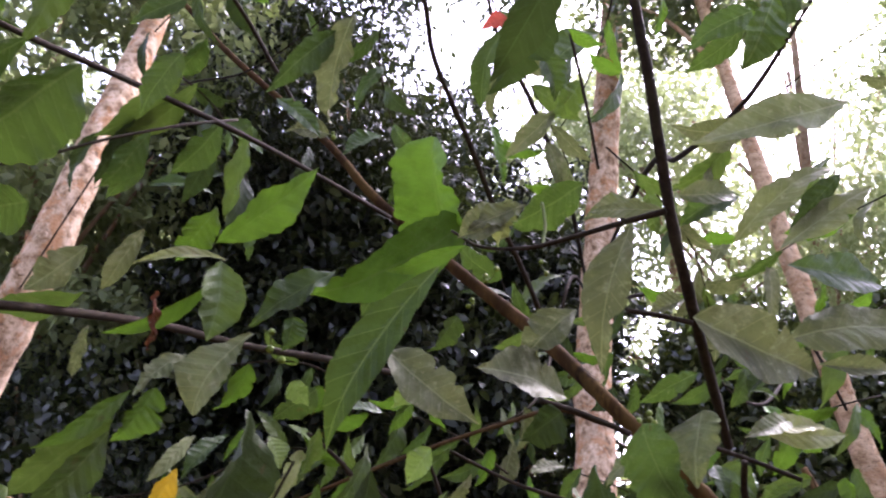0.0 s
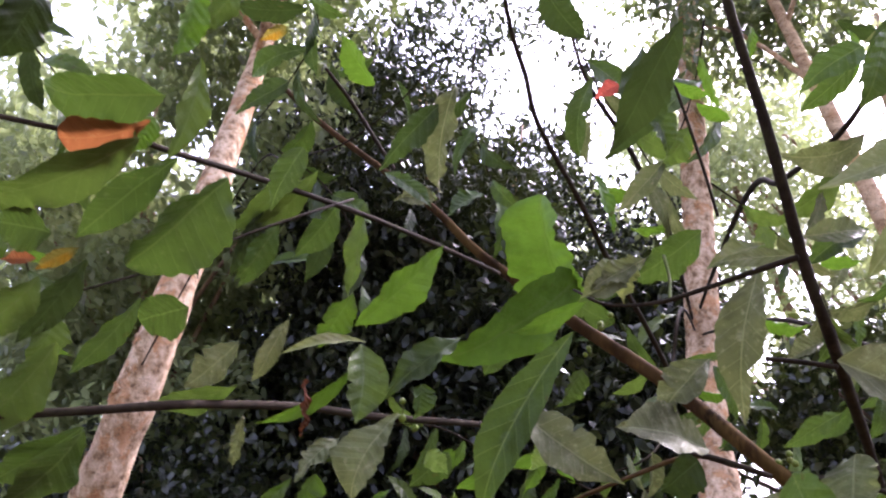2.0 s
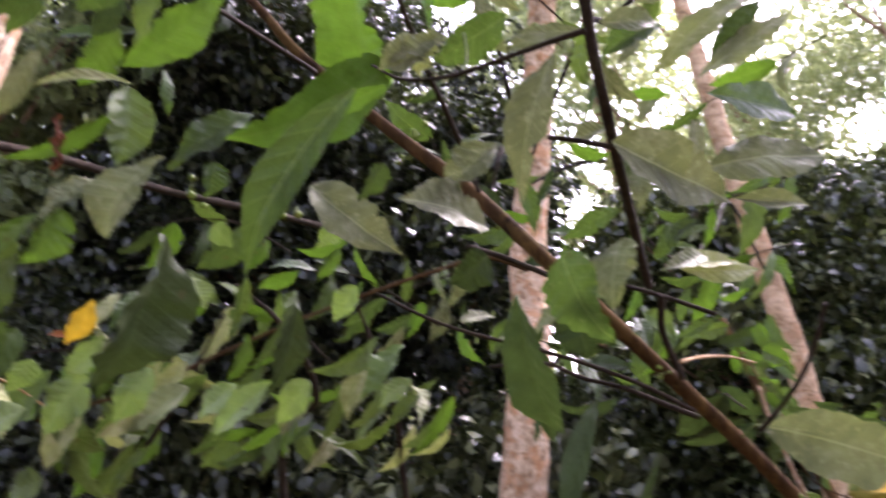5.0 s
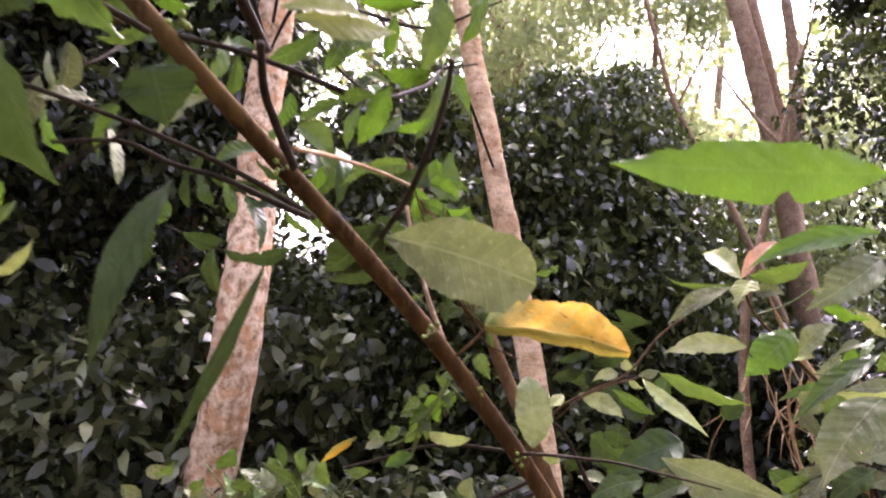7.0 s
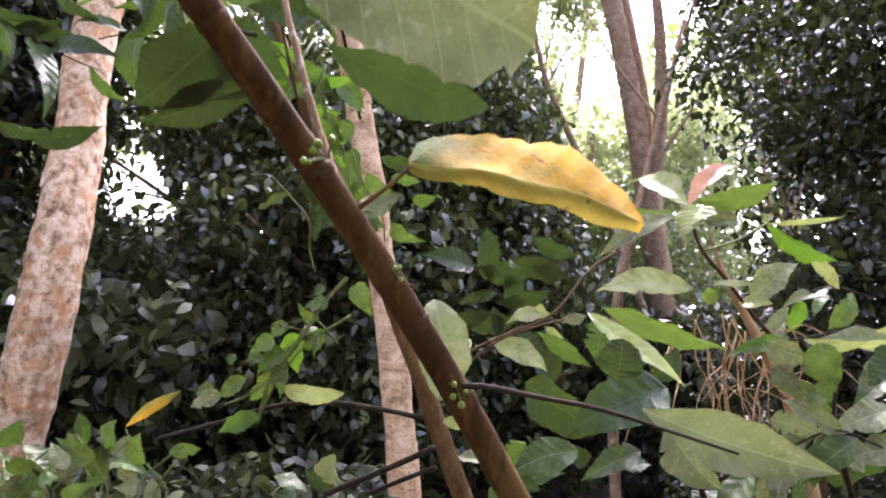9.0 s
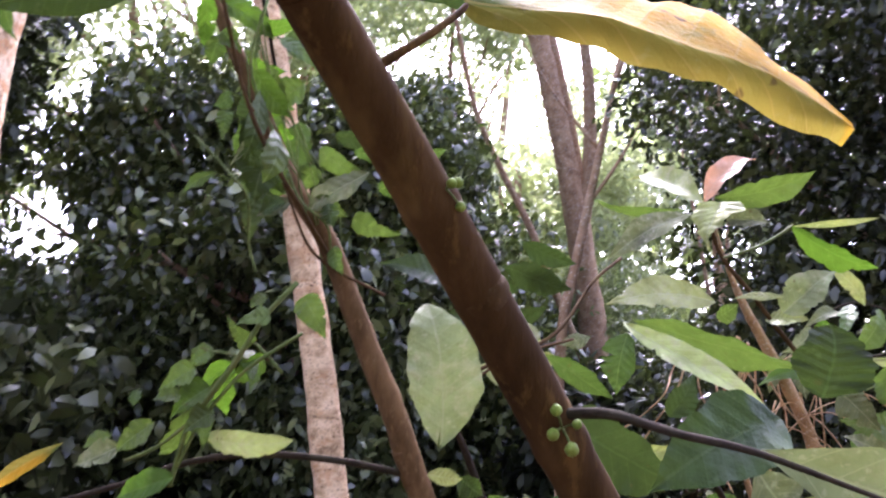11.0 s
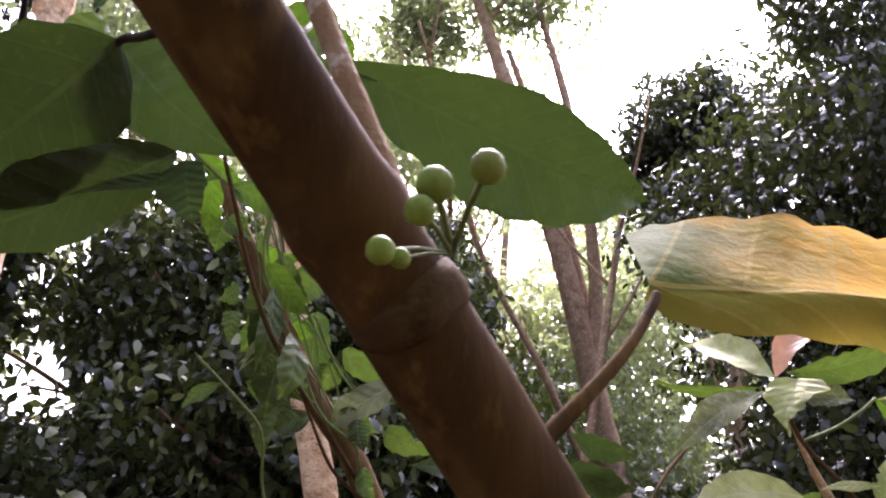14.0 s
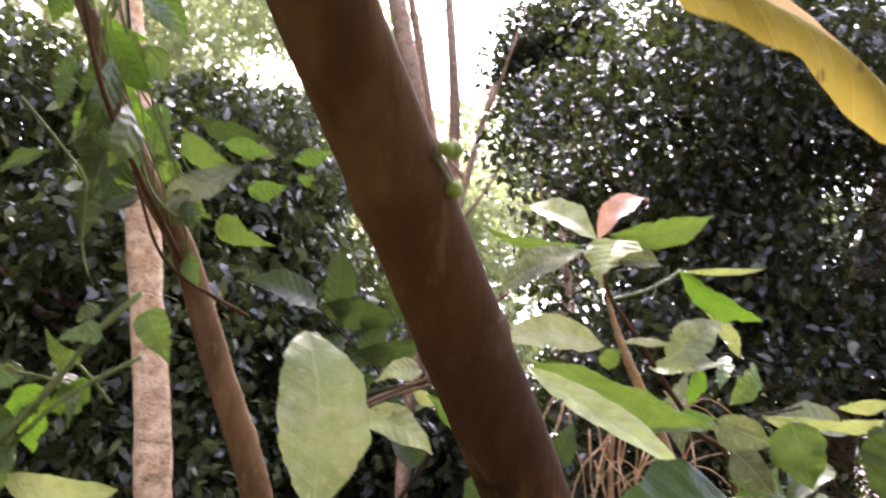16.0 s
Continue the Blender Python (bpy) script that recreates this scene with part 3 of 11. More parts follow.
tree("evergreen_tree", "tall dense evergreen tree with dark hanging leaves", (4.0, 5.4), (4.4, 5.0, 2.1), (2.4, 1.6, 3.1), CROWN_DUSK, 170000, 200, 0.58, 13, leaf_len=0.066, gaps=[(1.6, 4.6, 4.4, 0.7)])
tree("forest_tree", "low leafy tree behind the clearing", (2.4, 10.5), (2.2, 10.3, 1.5), (2.2, 1.3, 1.9), CROWN_MID, 40000, 70, 0.6, 14)
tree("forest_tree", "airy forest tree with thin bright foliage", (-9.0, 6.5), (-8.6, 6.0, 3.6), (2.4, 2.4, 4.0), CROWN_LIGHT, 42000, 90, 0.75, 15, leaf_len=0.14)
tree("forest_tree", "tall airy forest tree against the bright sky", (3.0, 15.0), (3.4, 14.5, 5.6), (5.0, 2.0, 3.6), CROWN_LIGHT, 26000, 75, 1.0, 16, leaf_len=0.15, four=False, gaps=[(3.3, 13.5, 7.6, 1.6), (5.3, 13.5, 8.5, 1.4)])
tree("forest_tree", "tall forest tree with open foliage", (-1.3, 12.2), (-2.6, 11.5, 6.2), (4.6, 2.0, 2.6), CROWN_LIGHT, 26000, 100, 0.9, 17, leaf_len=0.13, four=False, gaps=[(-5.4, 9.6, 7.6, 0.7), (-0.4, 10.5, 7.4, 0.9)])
tree("forest_tree", "forest tree with spreading leafy crown", (-6.0, 9.5), (-5.6, 9.2, 5.6), (2.6, 1.8, 2.4), CROWN_SHADE, 44000, 90, 0.8, 18, leaf_len=0.12, four=False, gaps=[(-5.16, 9.2, 8.5, 0.9)])
# unseen tree, added behind the camera to close off the open sky
tree("forest_tree", "unseen forest tree added behind the path", (1.0, -7.0), (0.5, -6.5, 4.0), (5.5, 1.8, 3.8), CROWN_MID, 30000, 90, 1.1, 19, leaf_len=0.16, four=False)
tree("evergreen_tree", "low dark evergreen tree with crowded leaves", (-6.6, 5.0), (-6.5, 4.7, 1.3), (2.0, 1.5, 2.0), CROWN_SHADE, 40000, 90, 0.6, 21, leaf_len=0.105)
tree("forest_tree", "tall forest tree with dappled crown", (-4.6, 7.6), (-5.0, 6.8, 6.4), (2.1, 1.6, 1.9), CROWN_SHADE, 46000, 90, 0.7, 22, leaf_len=0.11, four=False, gaps=[(-3.83, 6.8, 6.95, 0.75), (-6.3, 6.5, 6.2, 0.5)])
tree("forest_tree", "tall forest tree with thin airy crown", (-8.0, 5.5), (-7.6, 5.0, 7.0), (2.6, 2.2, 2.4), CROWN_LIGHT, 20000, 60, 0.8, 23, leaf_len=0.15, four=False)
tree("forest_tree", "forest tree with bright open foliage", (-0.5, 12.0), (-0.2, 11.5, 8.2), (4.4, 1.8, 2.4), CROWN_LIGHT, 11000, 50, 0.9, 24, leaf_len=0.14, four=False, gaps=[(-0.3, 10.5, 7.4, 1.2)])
tree("forest_tree", "broad far forest tree with dim foliage", (-9.0, 17.0), (-8.5, 16.5, 2.6), (6.5, 1.5, 3.0), CROWN_MID, 16000, 80, 1.3, 25, leaf_len=0.3, four=False, gaps=[(-4.3, 16.3, 3.7, 0.8)])
tree("forest_tree", "broad far forest tree with dim foliage", (9.0, 15.0), (9.5, 14.0, 3.4), (5.5, 1.5, 4.2), CROWN_MID, 16000, 80, 1.3, 26, leaf_len=0.3, four=False)
tree("forest_tree", "low far forest tree with dim foliage", (3.0, 19.0), (2.6, 18.5, 1.7), (5.0, 1.2, 2.0), CROWN_MID, 9000, 50, 1.2, 27, leaf_len=0.3, four=False)
tree("evergreen_tree", "broad dark evergreen tree standing further back", (-9.0, 8.0), (-8.9, 7.6, 2.6), (2.9, 1.5, 2.4), CROWN_SHADE, 42000, 120, 0.7, 28, leaf_len=0.2, four=False)
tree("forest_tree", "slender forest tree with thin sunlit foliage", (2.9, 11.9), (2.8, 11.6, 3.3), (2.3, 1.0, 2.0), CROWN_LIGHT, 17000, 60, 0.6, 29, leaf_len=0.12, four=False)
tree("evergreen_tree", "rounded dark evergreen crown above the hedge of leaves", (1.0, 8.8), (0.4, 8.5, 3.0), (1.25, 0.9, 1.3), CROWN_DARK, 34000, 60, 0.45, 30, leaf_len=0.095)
tree("evergreen_tree", "dark evergreen tree with crowded leaves", (-3.3, 8.1), (-3.15, 8.0, 4.0), (1.1, 0.8, 1.05), CROWN_SHADE, 16000, 60, 0.45, 43, leaf_len=0.13, four=False)
tree("evergreen_bush", "low dark evergreen bush with crowded leaves", (3.5, 8.0), (3.5, 8.0, 0.9), (1.7, 0.7, 0.9), CROWN_SHADE, 12000, 60, 0.4, 44, leaf_len=0.15, trunk_r=0.04, limbs=9)
tree("evergreen_tree", "broad dark evergreen tree standing further back", (-0.6, 10.8), (-0.6, 10.8, 1.7), (3.4, 0.7, 2.1), CROWN_SHADE, 13000, 90, 0.6, 45, leaf_len=0.26, four=False)
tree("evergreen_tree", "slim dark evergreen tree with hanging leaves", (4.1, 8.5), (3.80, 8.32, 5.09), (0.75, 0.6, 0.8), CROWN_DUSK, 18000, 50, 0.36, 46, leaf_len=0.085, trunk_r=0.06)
tree("evergreen_bush", "broad evergreen hedge bush with dull green leaves", (-4.4, 6.9), (-4.4, 6.8, 0.9), (3.0, 1.2, 1.25), CROWN_HEDGE, 24000, 110, 0.5, 41, leaf_len=0.18, trunk_r=0.05, limbs=9)
tree("evergreen_bush", "low dark evergreen bush with crowded leaves", (-1.6, 6.0), (-1.6, 6.1, 0.1), (3.2, 0.8, 0.4), CROWN_HEDGE, 15000, 70, 0.35, 33, leaf_len=0.13, trunk_r=0.04, limbs=9)
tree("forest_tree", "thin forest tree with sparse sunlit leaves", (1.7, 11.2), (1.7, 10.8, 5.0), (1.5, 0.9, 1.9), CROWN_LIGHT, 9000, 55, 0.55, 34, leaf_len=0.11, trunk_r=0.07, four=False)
tree("forest_tree", "tall forest tree with thin foliage tinted pale for haze", (-0.2, 13.6), (-0.4, 13.0, 8.0), (3.4, 1.4, 2.6), CROWN_HAZE, 9000, 70, 0.7, 35, leaf_len=0.13, four=False, limbs=14, trunk_r=0.1)
tree("forest_tree", "broad far forest tree with dim foliage", (-15.0, 7.0), (-14.6, 6.8, 4.2), (1.6, 6.0, 4.6), CROWN_MID, 15000, 90, 1.3, 42, leaf_len=0.28, four=False)
# three unseen trees added behind and overhead to hold back sky light
tree("forest_tree", "leafy unseen forest tree added behind the path", (-5.5, -3.5), (-5.2, -3.2, 4.6), (3.0, 2.2, 4.2), CROWN_MID, 14000, 80, 1.0, 37, leaf_len=0.2, four=False)
tree("forest_tree", "leafy unseen forest tree added behind the path", (6.2, -2.5), (6.0, -2.2, 4.4), (2.8, 2.6, 4.2), CROWN_MID, 14000, 80, 1.0, 38, leaf_len=0.2, four=False)
tree("forest_tree", "tall unseen forest tree added to hang over the path", (1.6, -4.0), (0.6, -2.6, 8.4), (4.6, 2.6, 1.7), CROWN_MID, 16000, 90, 1.0, 39, leaf_len=0.2, four=False)

STEM_RINGS = [0.30, 0.43, 0.56, 0.69, 0.82, 0.95, 1.08, 1.21, 1.34, 1.47, 1.60, 1.73, 1.86, 1.99, 2.12, 2.25, 2.38, 2.51, 2.64, 2.77, 2.90, 3.03, 3.16, 3.29, 3.42, 3.55, 3.68, 3.81, 3.94, 4.07, 4.20, 4.33]


# ---- the tree trunks ----
th = bark_tree("leaning tree with flaking pinkish bark", [(-6.244, 3.056, -0.100, 0.1859), (-5.046, 2.676, 1.000, 0.1430), (-4.501, 2.504, 1.500, 0.1342), (-4.081, 2.402, 2.000, 0.1265), (-3.786, 2.372, 2.500, 0.1188), (-3.615, 2.412, 3.000, 0.1100), (-3.569, 2.524, 3.500, 0.1012), (-3.648, 2.707, 4.000, 0.0968), (-4.028, 3.590, 6.416, 0.0532)], PINK_BARK, 0.1, (1.6, 1.4, 1.3), 31, 44)
th = bark_tree("pale pinkish tree trunk with flaking bark", [(-2.191, 6.045, -0.100, 0.2434), (-2.009, 5.897, 0.600, 0.1872), (-1.905, 5.812, 1.000, 0.1766), (-1.824, 5.776, 1.500, 0.1691), (-1.795, 5.827, 2.000, 0.1605), (-1.818, 5.980, 2.500, 0.1498), (-1.870, 6.150, 3.000, 0.1455), (-1.868, 6.280, 3.500, 0.1412), (-1.845, 6.360, 4.000, 0.1370), (-1.770, 6.430, 5.000, 0.1263), (-1.690, 6.480, 6.000, 0.1134), (-1.480, 6.620, 8.600, 0.0749)], PINK_BARK, 0.1, (1.9, 1.6, 1.4), 32, 50)
th = bark_tree("slender pale trunk with speckled bark", [(0.405, 5.428, -0.100, 0.1170), (0.304, 5.420, 0.600, 0.0900), (0.246, 5.416, 1.000, 0.0860), (0.158, 5.414, 1.500, 0.0820), (0.059, 5.416, 2.000, 0.0790), (-0.047, 5.423, 2.500, 0.0770), (-0.154, 5.437, 3.000, 0.0730), (-0.258, 5.456, 3.500, 0.0680), (-0.351, 5.482, 4.000, 0.0640), (-0.831, 5.617, 6.552, 0.0352)], SPECKLED_BARK, 0.12, (1.2, 1.2, 1.0), 33, 24)
th = bark_tree("grey brown forked forest tree", [(3.329, 9.341, -0.100, 0.1724), (3.140, 9.221, 1.000, 0.1790), (2.969, 9.112, 2.000, 0.1369), (2.784, 9.077, 3.000, 0.1211), (2.587, 9.115, 4.000, 0.1106), (2.376, 9.227, 5.000, 0.1053), (2.153, 9.411, 6.000, 0.0948), (1.724, 9.767, 7.921, 0.0495)], GREY_BARK, 0.12, (1.5, 1.5, 1.2), 34, 0)
limb("fork", [(2.803, 9.077, 2.900, 0.0850), (2.883, 9.041, 3.600, 0.0730), (2.864, 9.073, 4.600, 0.0610), (2.732, 9.261, 6.000, 0.0490), (2.543, 9.626, 7.500, 0.0370)], GREY_BARK, th, 8, 12, 0.12)
limb("fork", [(2.933, 9.099, 2.200, 0.0850), (2.885, 9.152, 3.000, 0.0730), (2.733, 9.282, 4.200, 0.0610), (2.514, 9.554, 5.600, 0.0490), (2.267, 9.970, 7.000, 0.0370)], GREY_BARK, th, 8, 12, 0.12)
th = thing("tree", None, "thin pale sapling trunk", "tree", "pale trunks in the clearing")
limb("trunk", [(1.632, 5.759, -0.080, 0.0390), (1.572, 5.701, 0.559, 0.0339), (1.515, 5.646, 1.165, 0.0322), (1.515, 5.588, 1.774, 0.0305), (1.606, 5.652, 2.128, 0.0277), (1.975, 5.909, 3.559, 0.0166)], GREY_BARK, th, 10, 20, 0.1, freq=6.0)
limb("branch", [(1.699, 5.716, 2.486, 0.0138), (1.949, 5.816, 2.836, 0.0097), (2.199, 5.916, 3.286, 0.0033)], GREY_BARK, th, 5, 8, 0.1)
limb("branch", [(1.791, 5.781, 2.844, 0.0138), (1.566, 5.931, 3.194, 0.0097), (1.341, 6.081, 3.644, 0.0033)], GREY_BARK, th, 5, 8, 0.1)
limb("branch", [(1.883, 5.845, 3.202, 0.0138), (1.933, 5.645, 3.552, 0.0097), (1.983, 5.445, 4.002, 0.0033)], GREY_BARK, th, 5, 8, 0.1)
th = thing("tree", None, "slim grey leaning trunk", "tree", "pale trunks in the clearing")
limb("trunk", [(3.339, 8.211, -0.080, 0.0386), (2.188, 8.026, 2.317, 0.0336), (1.952, 7.988, 2.810, 0.0305), (1.665, 7.952, 3.300, 0.0275), (1.428, 7.914, 3.792, 0.0244), (1.261, 7.863, 4.391, 0.0214), (0.859, 7.742, 5.831, 0.0128)], GREY_BARK, th, 10, 20, 0.1, freq=6.0)
limb("branch", [(1.160, 7.833, 4.751, 0.0178), (1.410, 7.933, 5.101, 0.0125), (1.660, 8.033, 5.551, 0.0043)], GREY_BARK, th, 5, 8, 0.1)
limb("branch", [(1.060, 7.803, 5.111, 0.0178), (0.835, 7.953, 5.461, 0.0125), (0.610, 8.103, 5.911, 0.0043)], GREY_BARK, th, 5, 8, 0.1)
limb("branch", [(0.959, 7.772, 5.471, 0.0178), (1.009, 7.572, 5.821, 0.0125), (1.059, 7.372, 6.271, 0.0043)], GREY_BARK, th, 5, 8, 0.1)

# ---- the fig shrub in front ----
shrub = thing("fig_shrub", None, "tall fig shrub with brown leaning stem, broad leaves and green figs", "shrub")
under = thing("understory_shrub", None, "understory shrub with many small light green leaves", "shrub")
upper = thing("leafy_shrub", None, "leafy shrub with long drooping leaves behind the fig", "shrub")
main_stem = limb("stem", [(-1.589, 1.273, 3.281, 0.0070), (-1.396, 1.282, 3.059, 0.0085), (-1.184, 1.298, 2.848, 0.0085), (-1.009, 1.279, 2.674, 0.0095), (-0.885, 1.283, 2.525, 0.0110), (-0.678, 1.291, 2.327, 0.0130), (-0.488, 1.277, 2.161, 0.0142), (-0.313, 1.223, 1.985, 0.0135), (-0.143, 1.277, 1.800, 0.0128), (-0.053, 1.342, 1.700, 0.0128), (0.030, 1.396, 1.600, 0.0128), (0.107, 1.439, 1.500, 0.0129), (0.178, 1.473, 1.400, 0.0131), (0.242, 1.496, 1.300, 0.0134), (0.289, 1.507, 1.220, 0.0137), (0.662, 1.596, 0.585, 0.0190), (1.034, 1.685, -0.050, 0.0240)], STEM, shrub, 40, 28, 0.025, freq=55.0, rings=STEM_RINGS, ring_size=0.09)
limb("node", [(0.135, 1.453, 1.462, 0.0122), (0.134, 1.453, 1.464, 0.0133), (0.133, 1.452, 1.465, 0.0137), (0.132, 1.452, 1.466, 0.0133), (0.131, 1.451, 1.468, 0.0122)], STEM_RING, main_stem, 3, 24, 0.06, freq=90.0)
limb("node", [(0.047, 1.406, 1.579, 0.0122), (0.046, 1.405, 1.581, 0.0133), (0.045, 1.404, 1.582, 0.0137), (0.044, 1.404, 1.583, 0.0133), (0.043, 1.403, 1.585, 0.0122)], STEM_RING, main_stem, 3, 24, 0.06, freq=90.0)
limb("node", [(-0.034, 1.355, 1.677, 0.0122), (-0.035, 1.354, 1.679, 0.0133), (-0.036, 1.353, 1.680, 0.0137), (-0.037, 1.353, 1.681, 0.0133), (-0.038, 1.352, 1.683, 0.0122)], STEM_RING, main_stem, 3, 24, 0.06, freq=90.0)

# side branches of the fig shrub
limb("branch", [(-0.677, 0.033, 2.215, 0.0025), (-0.632, 0.128, 2.216, 0.0028), (-0.604, 0.177, 2.219, 0.0031), (-0.612, 0.228, 2.231, 0.0034), (-0.641, 0.377, 2.270, 0.0036), (-0.665, 0.587, 2.310, 0.0039), (-0.721, 0.835, 2.365, 0.0042), (-0.766, 1.152, 2.412, 0.0045)], TWIG, shrub, 6, 8, 0.06, freq=60.0)
limb("branch", [(-0.765, 0.183, 2.087, 0.0012), (-0.707, 0.238, 2.114, 0.0014), (-0.670, 0.292, 2.144, 0.0016), (-0.645, 0.349, 2.186, 0.0018), (-0.630, 0.450, 2.251, 0.0019), (-0.690, 0.600, 2.345, 0.0020)], TWIG, shrub, 6, 8, 0.06, freq=60.0)
limb("branch", [(-0.680, 0.070, 1.941, 0.0038), (-0.667, 0.143, 1.955, 0.0040), (-0.643, 0.200, 1.964, 0.0042), (-0.621, 0.255, 1.974, 0.0045), (-0.628, 0.318, 1.986, 0.0047), (-0.655, 0.473, 2.012, 0.0049), (-0.691, 0.627, 2.030, 0.0051), (-0.702, 0.736, 2.042, 0.0053), (-0.702, 0.908, 2.060, 0.0056), (-0.698, 1.084, 2.072, 0.0058), (-0.656, 1.228, 2.065, 0.0060)], TWIG, shrub, 6, 8, 0.06, freq=60.0)
limb("branch", [(-0.106, 0.444, 2.574, 0.0040), (-0.105, 0.472, 2.493, 0.0046), (-0.107, 0.496, 2.418, 0.0050), (-0.103, 0.506, 2.342, 0.0052), (-0.100, 0.520, 2.281, 0.0054), (-0.096, 0.533, 2.223, 0.0056), (-0.096, 0.557, 2.165, 0.0058), (-0.097, 0.599, 2.089, 0.0060), (-0.096, 0.642, 2.042, 0.0062), (-0.105, 0.763, 1.997, 0.0064), (-0.123, 0.948, 1.962, 0.0066), (-0.149, 1.183, 1.937, 0.0068)], TWIG, shrub, 6, 8, 0.12, freq=60.0)
limb("branch", [(-0.099, 0.582, 2.099, 0.0034), (-0.147, 0.593, 2.098, 0.0031), (-0.214, 0.608, 2.095, 0.0027), (-0.267, 0.627, 2.099, 0.0024), (-0.335, 0.655, 2.120, 0.0020), (-0.384, 0.675, 2.155, 0.0017)], TWIG, shrub, 6, 8, 0.06, freq=60.0)
limb("branch", [(-0.340, 0.421, 2.597, 0.0024), (-0.361, 0.479, 2.561, 0.0028), (-0.381, 0.535, 2.527, 0.0032), (-0.400, 0.587, 2.502, 0.0035), (-0.416, 0.649, 2.476, 0.0037), (-0.435, 0.714, 2.438, 0.0040), (-0.427, 0.812, 2.354, 0.0043), (-0.441, 0.950, 2.289, 0.0045), (-0.448, 1.091, 2.226, 0.0047), (-0.467, 1.266, 2.156, 0.0050)], TWIG, shrub, 6, 8, 0.06, freq=60.0)
limb("branch", [(-0.754, 0.602, 2.602, 0.0030), (-0.787, 0.704, 2.604, 0.0037), (-0.880, 0.877, 2.651, 0.0043), (-1.022, 1.130, 2.730, 0.0050)], TWIG, shrub, 6, 8, 0.06, freq=60.0)
limb("branch", [(-0.991, 0.757, 1.736, 0.0025), (-0.878, 0.863, 1.789, 0.0028), (-0.793, 0.931, 1.841, 0.0031), (-0.716, 0.985, 1.883, 0.0034), (-0.619, 1.049, 1.931, 0.0036), (-0.511, 1.119, 1.977, 0.0039), (-0.424, 1.170, 2.006, 0.0042), (-0.361, 1.222, 1.987, 0.0045)], STEM_RING, shrub, 6, 8, 0.06, freq=60.0)
limb("branch", [(-0.415, 1.059, 2.004, 0.0050), (-0.370, 1.122, 1.992, 0.0050), (-0.305, 1.189, 1.963, 0.0050)], TWIG, shrub, 6, 8, 0.06, freq=60.0)
limb("branch", [(-0.503, 0.918, 1.913, 0.0025), (-0.420, 1.000, 1.867, 0.0029), (-0.282, 1.122, 1.825, 0.0033), (-0.183, 1.211, 1.784, 0.0038), (-0.103, 1.279, 1.738, 0.0042)], TWIG, shrub, 6, 8, 0.06, freq=60.0)
limb("branch", [(-0.401, 1.133, 1.760, 0.0015), (-0.339, 1.123, 1.793, 0.0020), (-0.283, 1.122, 1.823, 0.0025)], TWIG, shrub, 6, 8, 0.06, freq=60.0)
limb("branch", [(-0.164, 0.662, 2.024, 0.0028), (-0.128, 0.661, 2.014, 0.0028), (-0.097, 0.669, 2.005, 0.0028)], TWIG, shrub, 6, 8, 0.06, freq=60.0)
limb("branch", [(-0.281, 1.222, 1.969, 0.0040), (-0.198, 1.214, 1.946, 0.0040), (-0.121, 1.206, 1.917, 0.0040), (-0.050, 1.195, 1.885, 0.0040)], TWIG, shrub, 6, 8, 0.06, freq=60.0)
limb("branch", [(-0.196, 0.690, 2.210, 0.0020), (-0.198, 0.663, 2.274, 0.0020), (-0.204, 0.625, 2.363, 0.0020)], TWIG, shrub, 6, 8, 0.06, freq=60.0)
limb("branch", [(-0.253, 0.644, 2.103, 0.0020), (-0.256, 0.664, 2.138, 0.0020), (-0.262, 0.672, 2.171, 0.0020)], GREEN_TWIG, shrub, 6, 8, 0.06, freq=60.0)
limb("branch", [(-0.898, 0.402, 1.721, 0.0040), (-0.851, 0.424, 1.735, 0.0040), (-0.764, 0.428, 1.767, 0.0028), (-0.721, 0.421, 1.793, 0.0022)], TWIG, shrub, 6, 8, 0.06, freq=60.0)
limb("branch", [(-0.424, 1.183, 1.818, 0.0028), (-0.334, 1.191, 1.821, 0.0031), (-0.269, 1.199, 1.794, 0.0035), (-0.200, 1.197, 1.775, 0.0038), (-0.133, 1.195, 1.746, 0.0042), (-0.088, 1.201, 1.727, 0.0045)], TWIG, shrub, 6, 8, 0.06, freq=60.0)
limb("branch", [(-0.111, 1.054, 1.900, 0.0050), (-0.122, 1.106, 1.863, 0.0053), (-0.121, 1.149, 1.835, 0.0055), (-0.108, 1.194, 1.788, 0.0058)], TWIG, shrub, 6, 8, 0.06, freq=60.0)
limb("branch", [(0.102, 1.026, 1.870, 0.0030), (0.094, 1.057, 1.845, 0.0033), (0.071, 1.100, 1.792, 0.0035), (0.039, 1.161, 1.748, 0.0037), (0.000, 1.211, 1.706, 0.0040)], TWIG, shrub, 6, 8, 0.06, freq=60.0)
limb("branch", [(-0.109, 1.192, 1.813, 0.0035), (-0.091, 1.313, 1.828, 0.0032), (-0.059, 1.467, 1.838, 0.0028), (-0.018, 1.572, 1.832, 0.0025)], DRY, shrub, 6, 8, 0.06, freq=60.0)
limb("branch", [(0.166, 1.468, 1.412, 0.0030), (0.185, 1.458, 1.414, 0.0028), (0.205, 1.466, 1.413, 0.0027), (0.258, 1.514, 1.403, 0.0025), (0.328, 1.555, 1.391, 0.0024), (0.416, 1.595, 1.368, 0.0020), (0.500, 1.630, 1.345, 0.0014)], TWIG, shrub, 6, 8, 0.06, freq=60.0)

# broad leaves of the upper fig shrub
leaf(shrub, FRESH, (-0.470, 0.889, 2.257), (-0.647, 0.737, 2.108), (0.740, -0.248, -0.626), 0.117, "egg", sag=0.05, wave=0.035, bites=1, seed=1, label="broad fresh green leaf lit from behind")
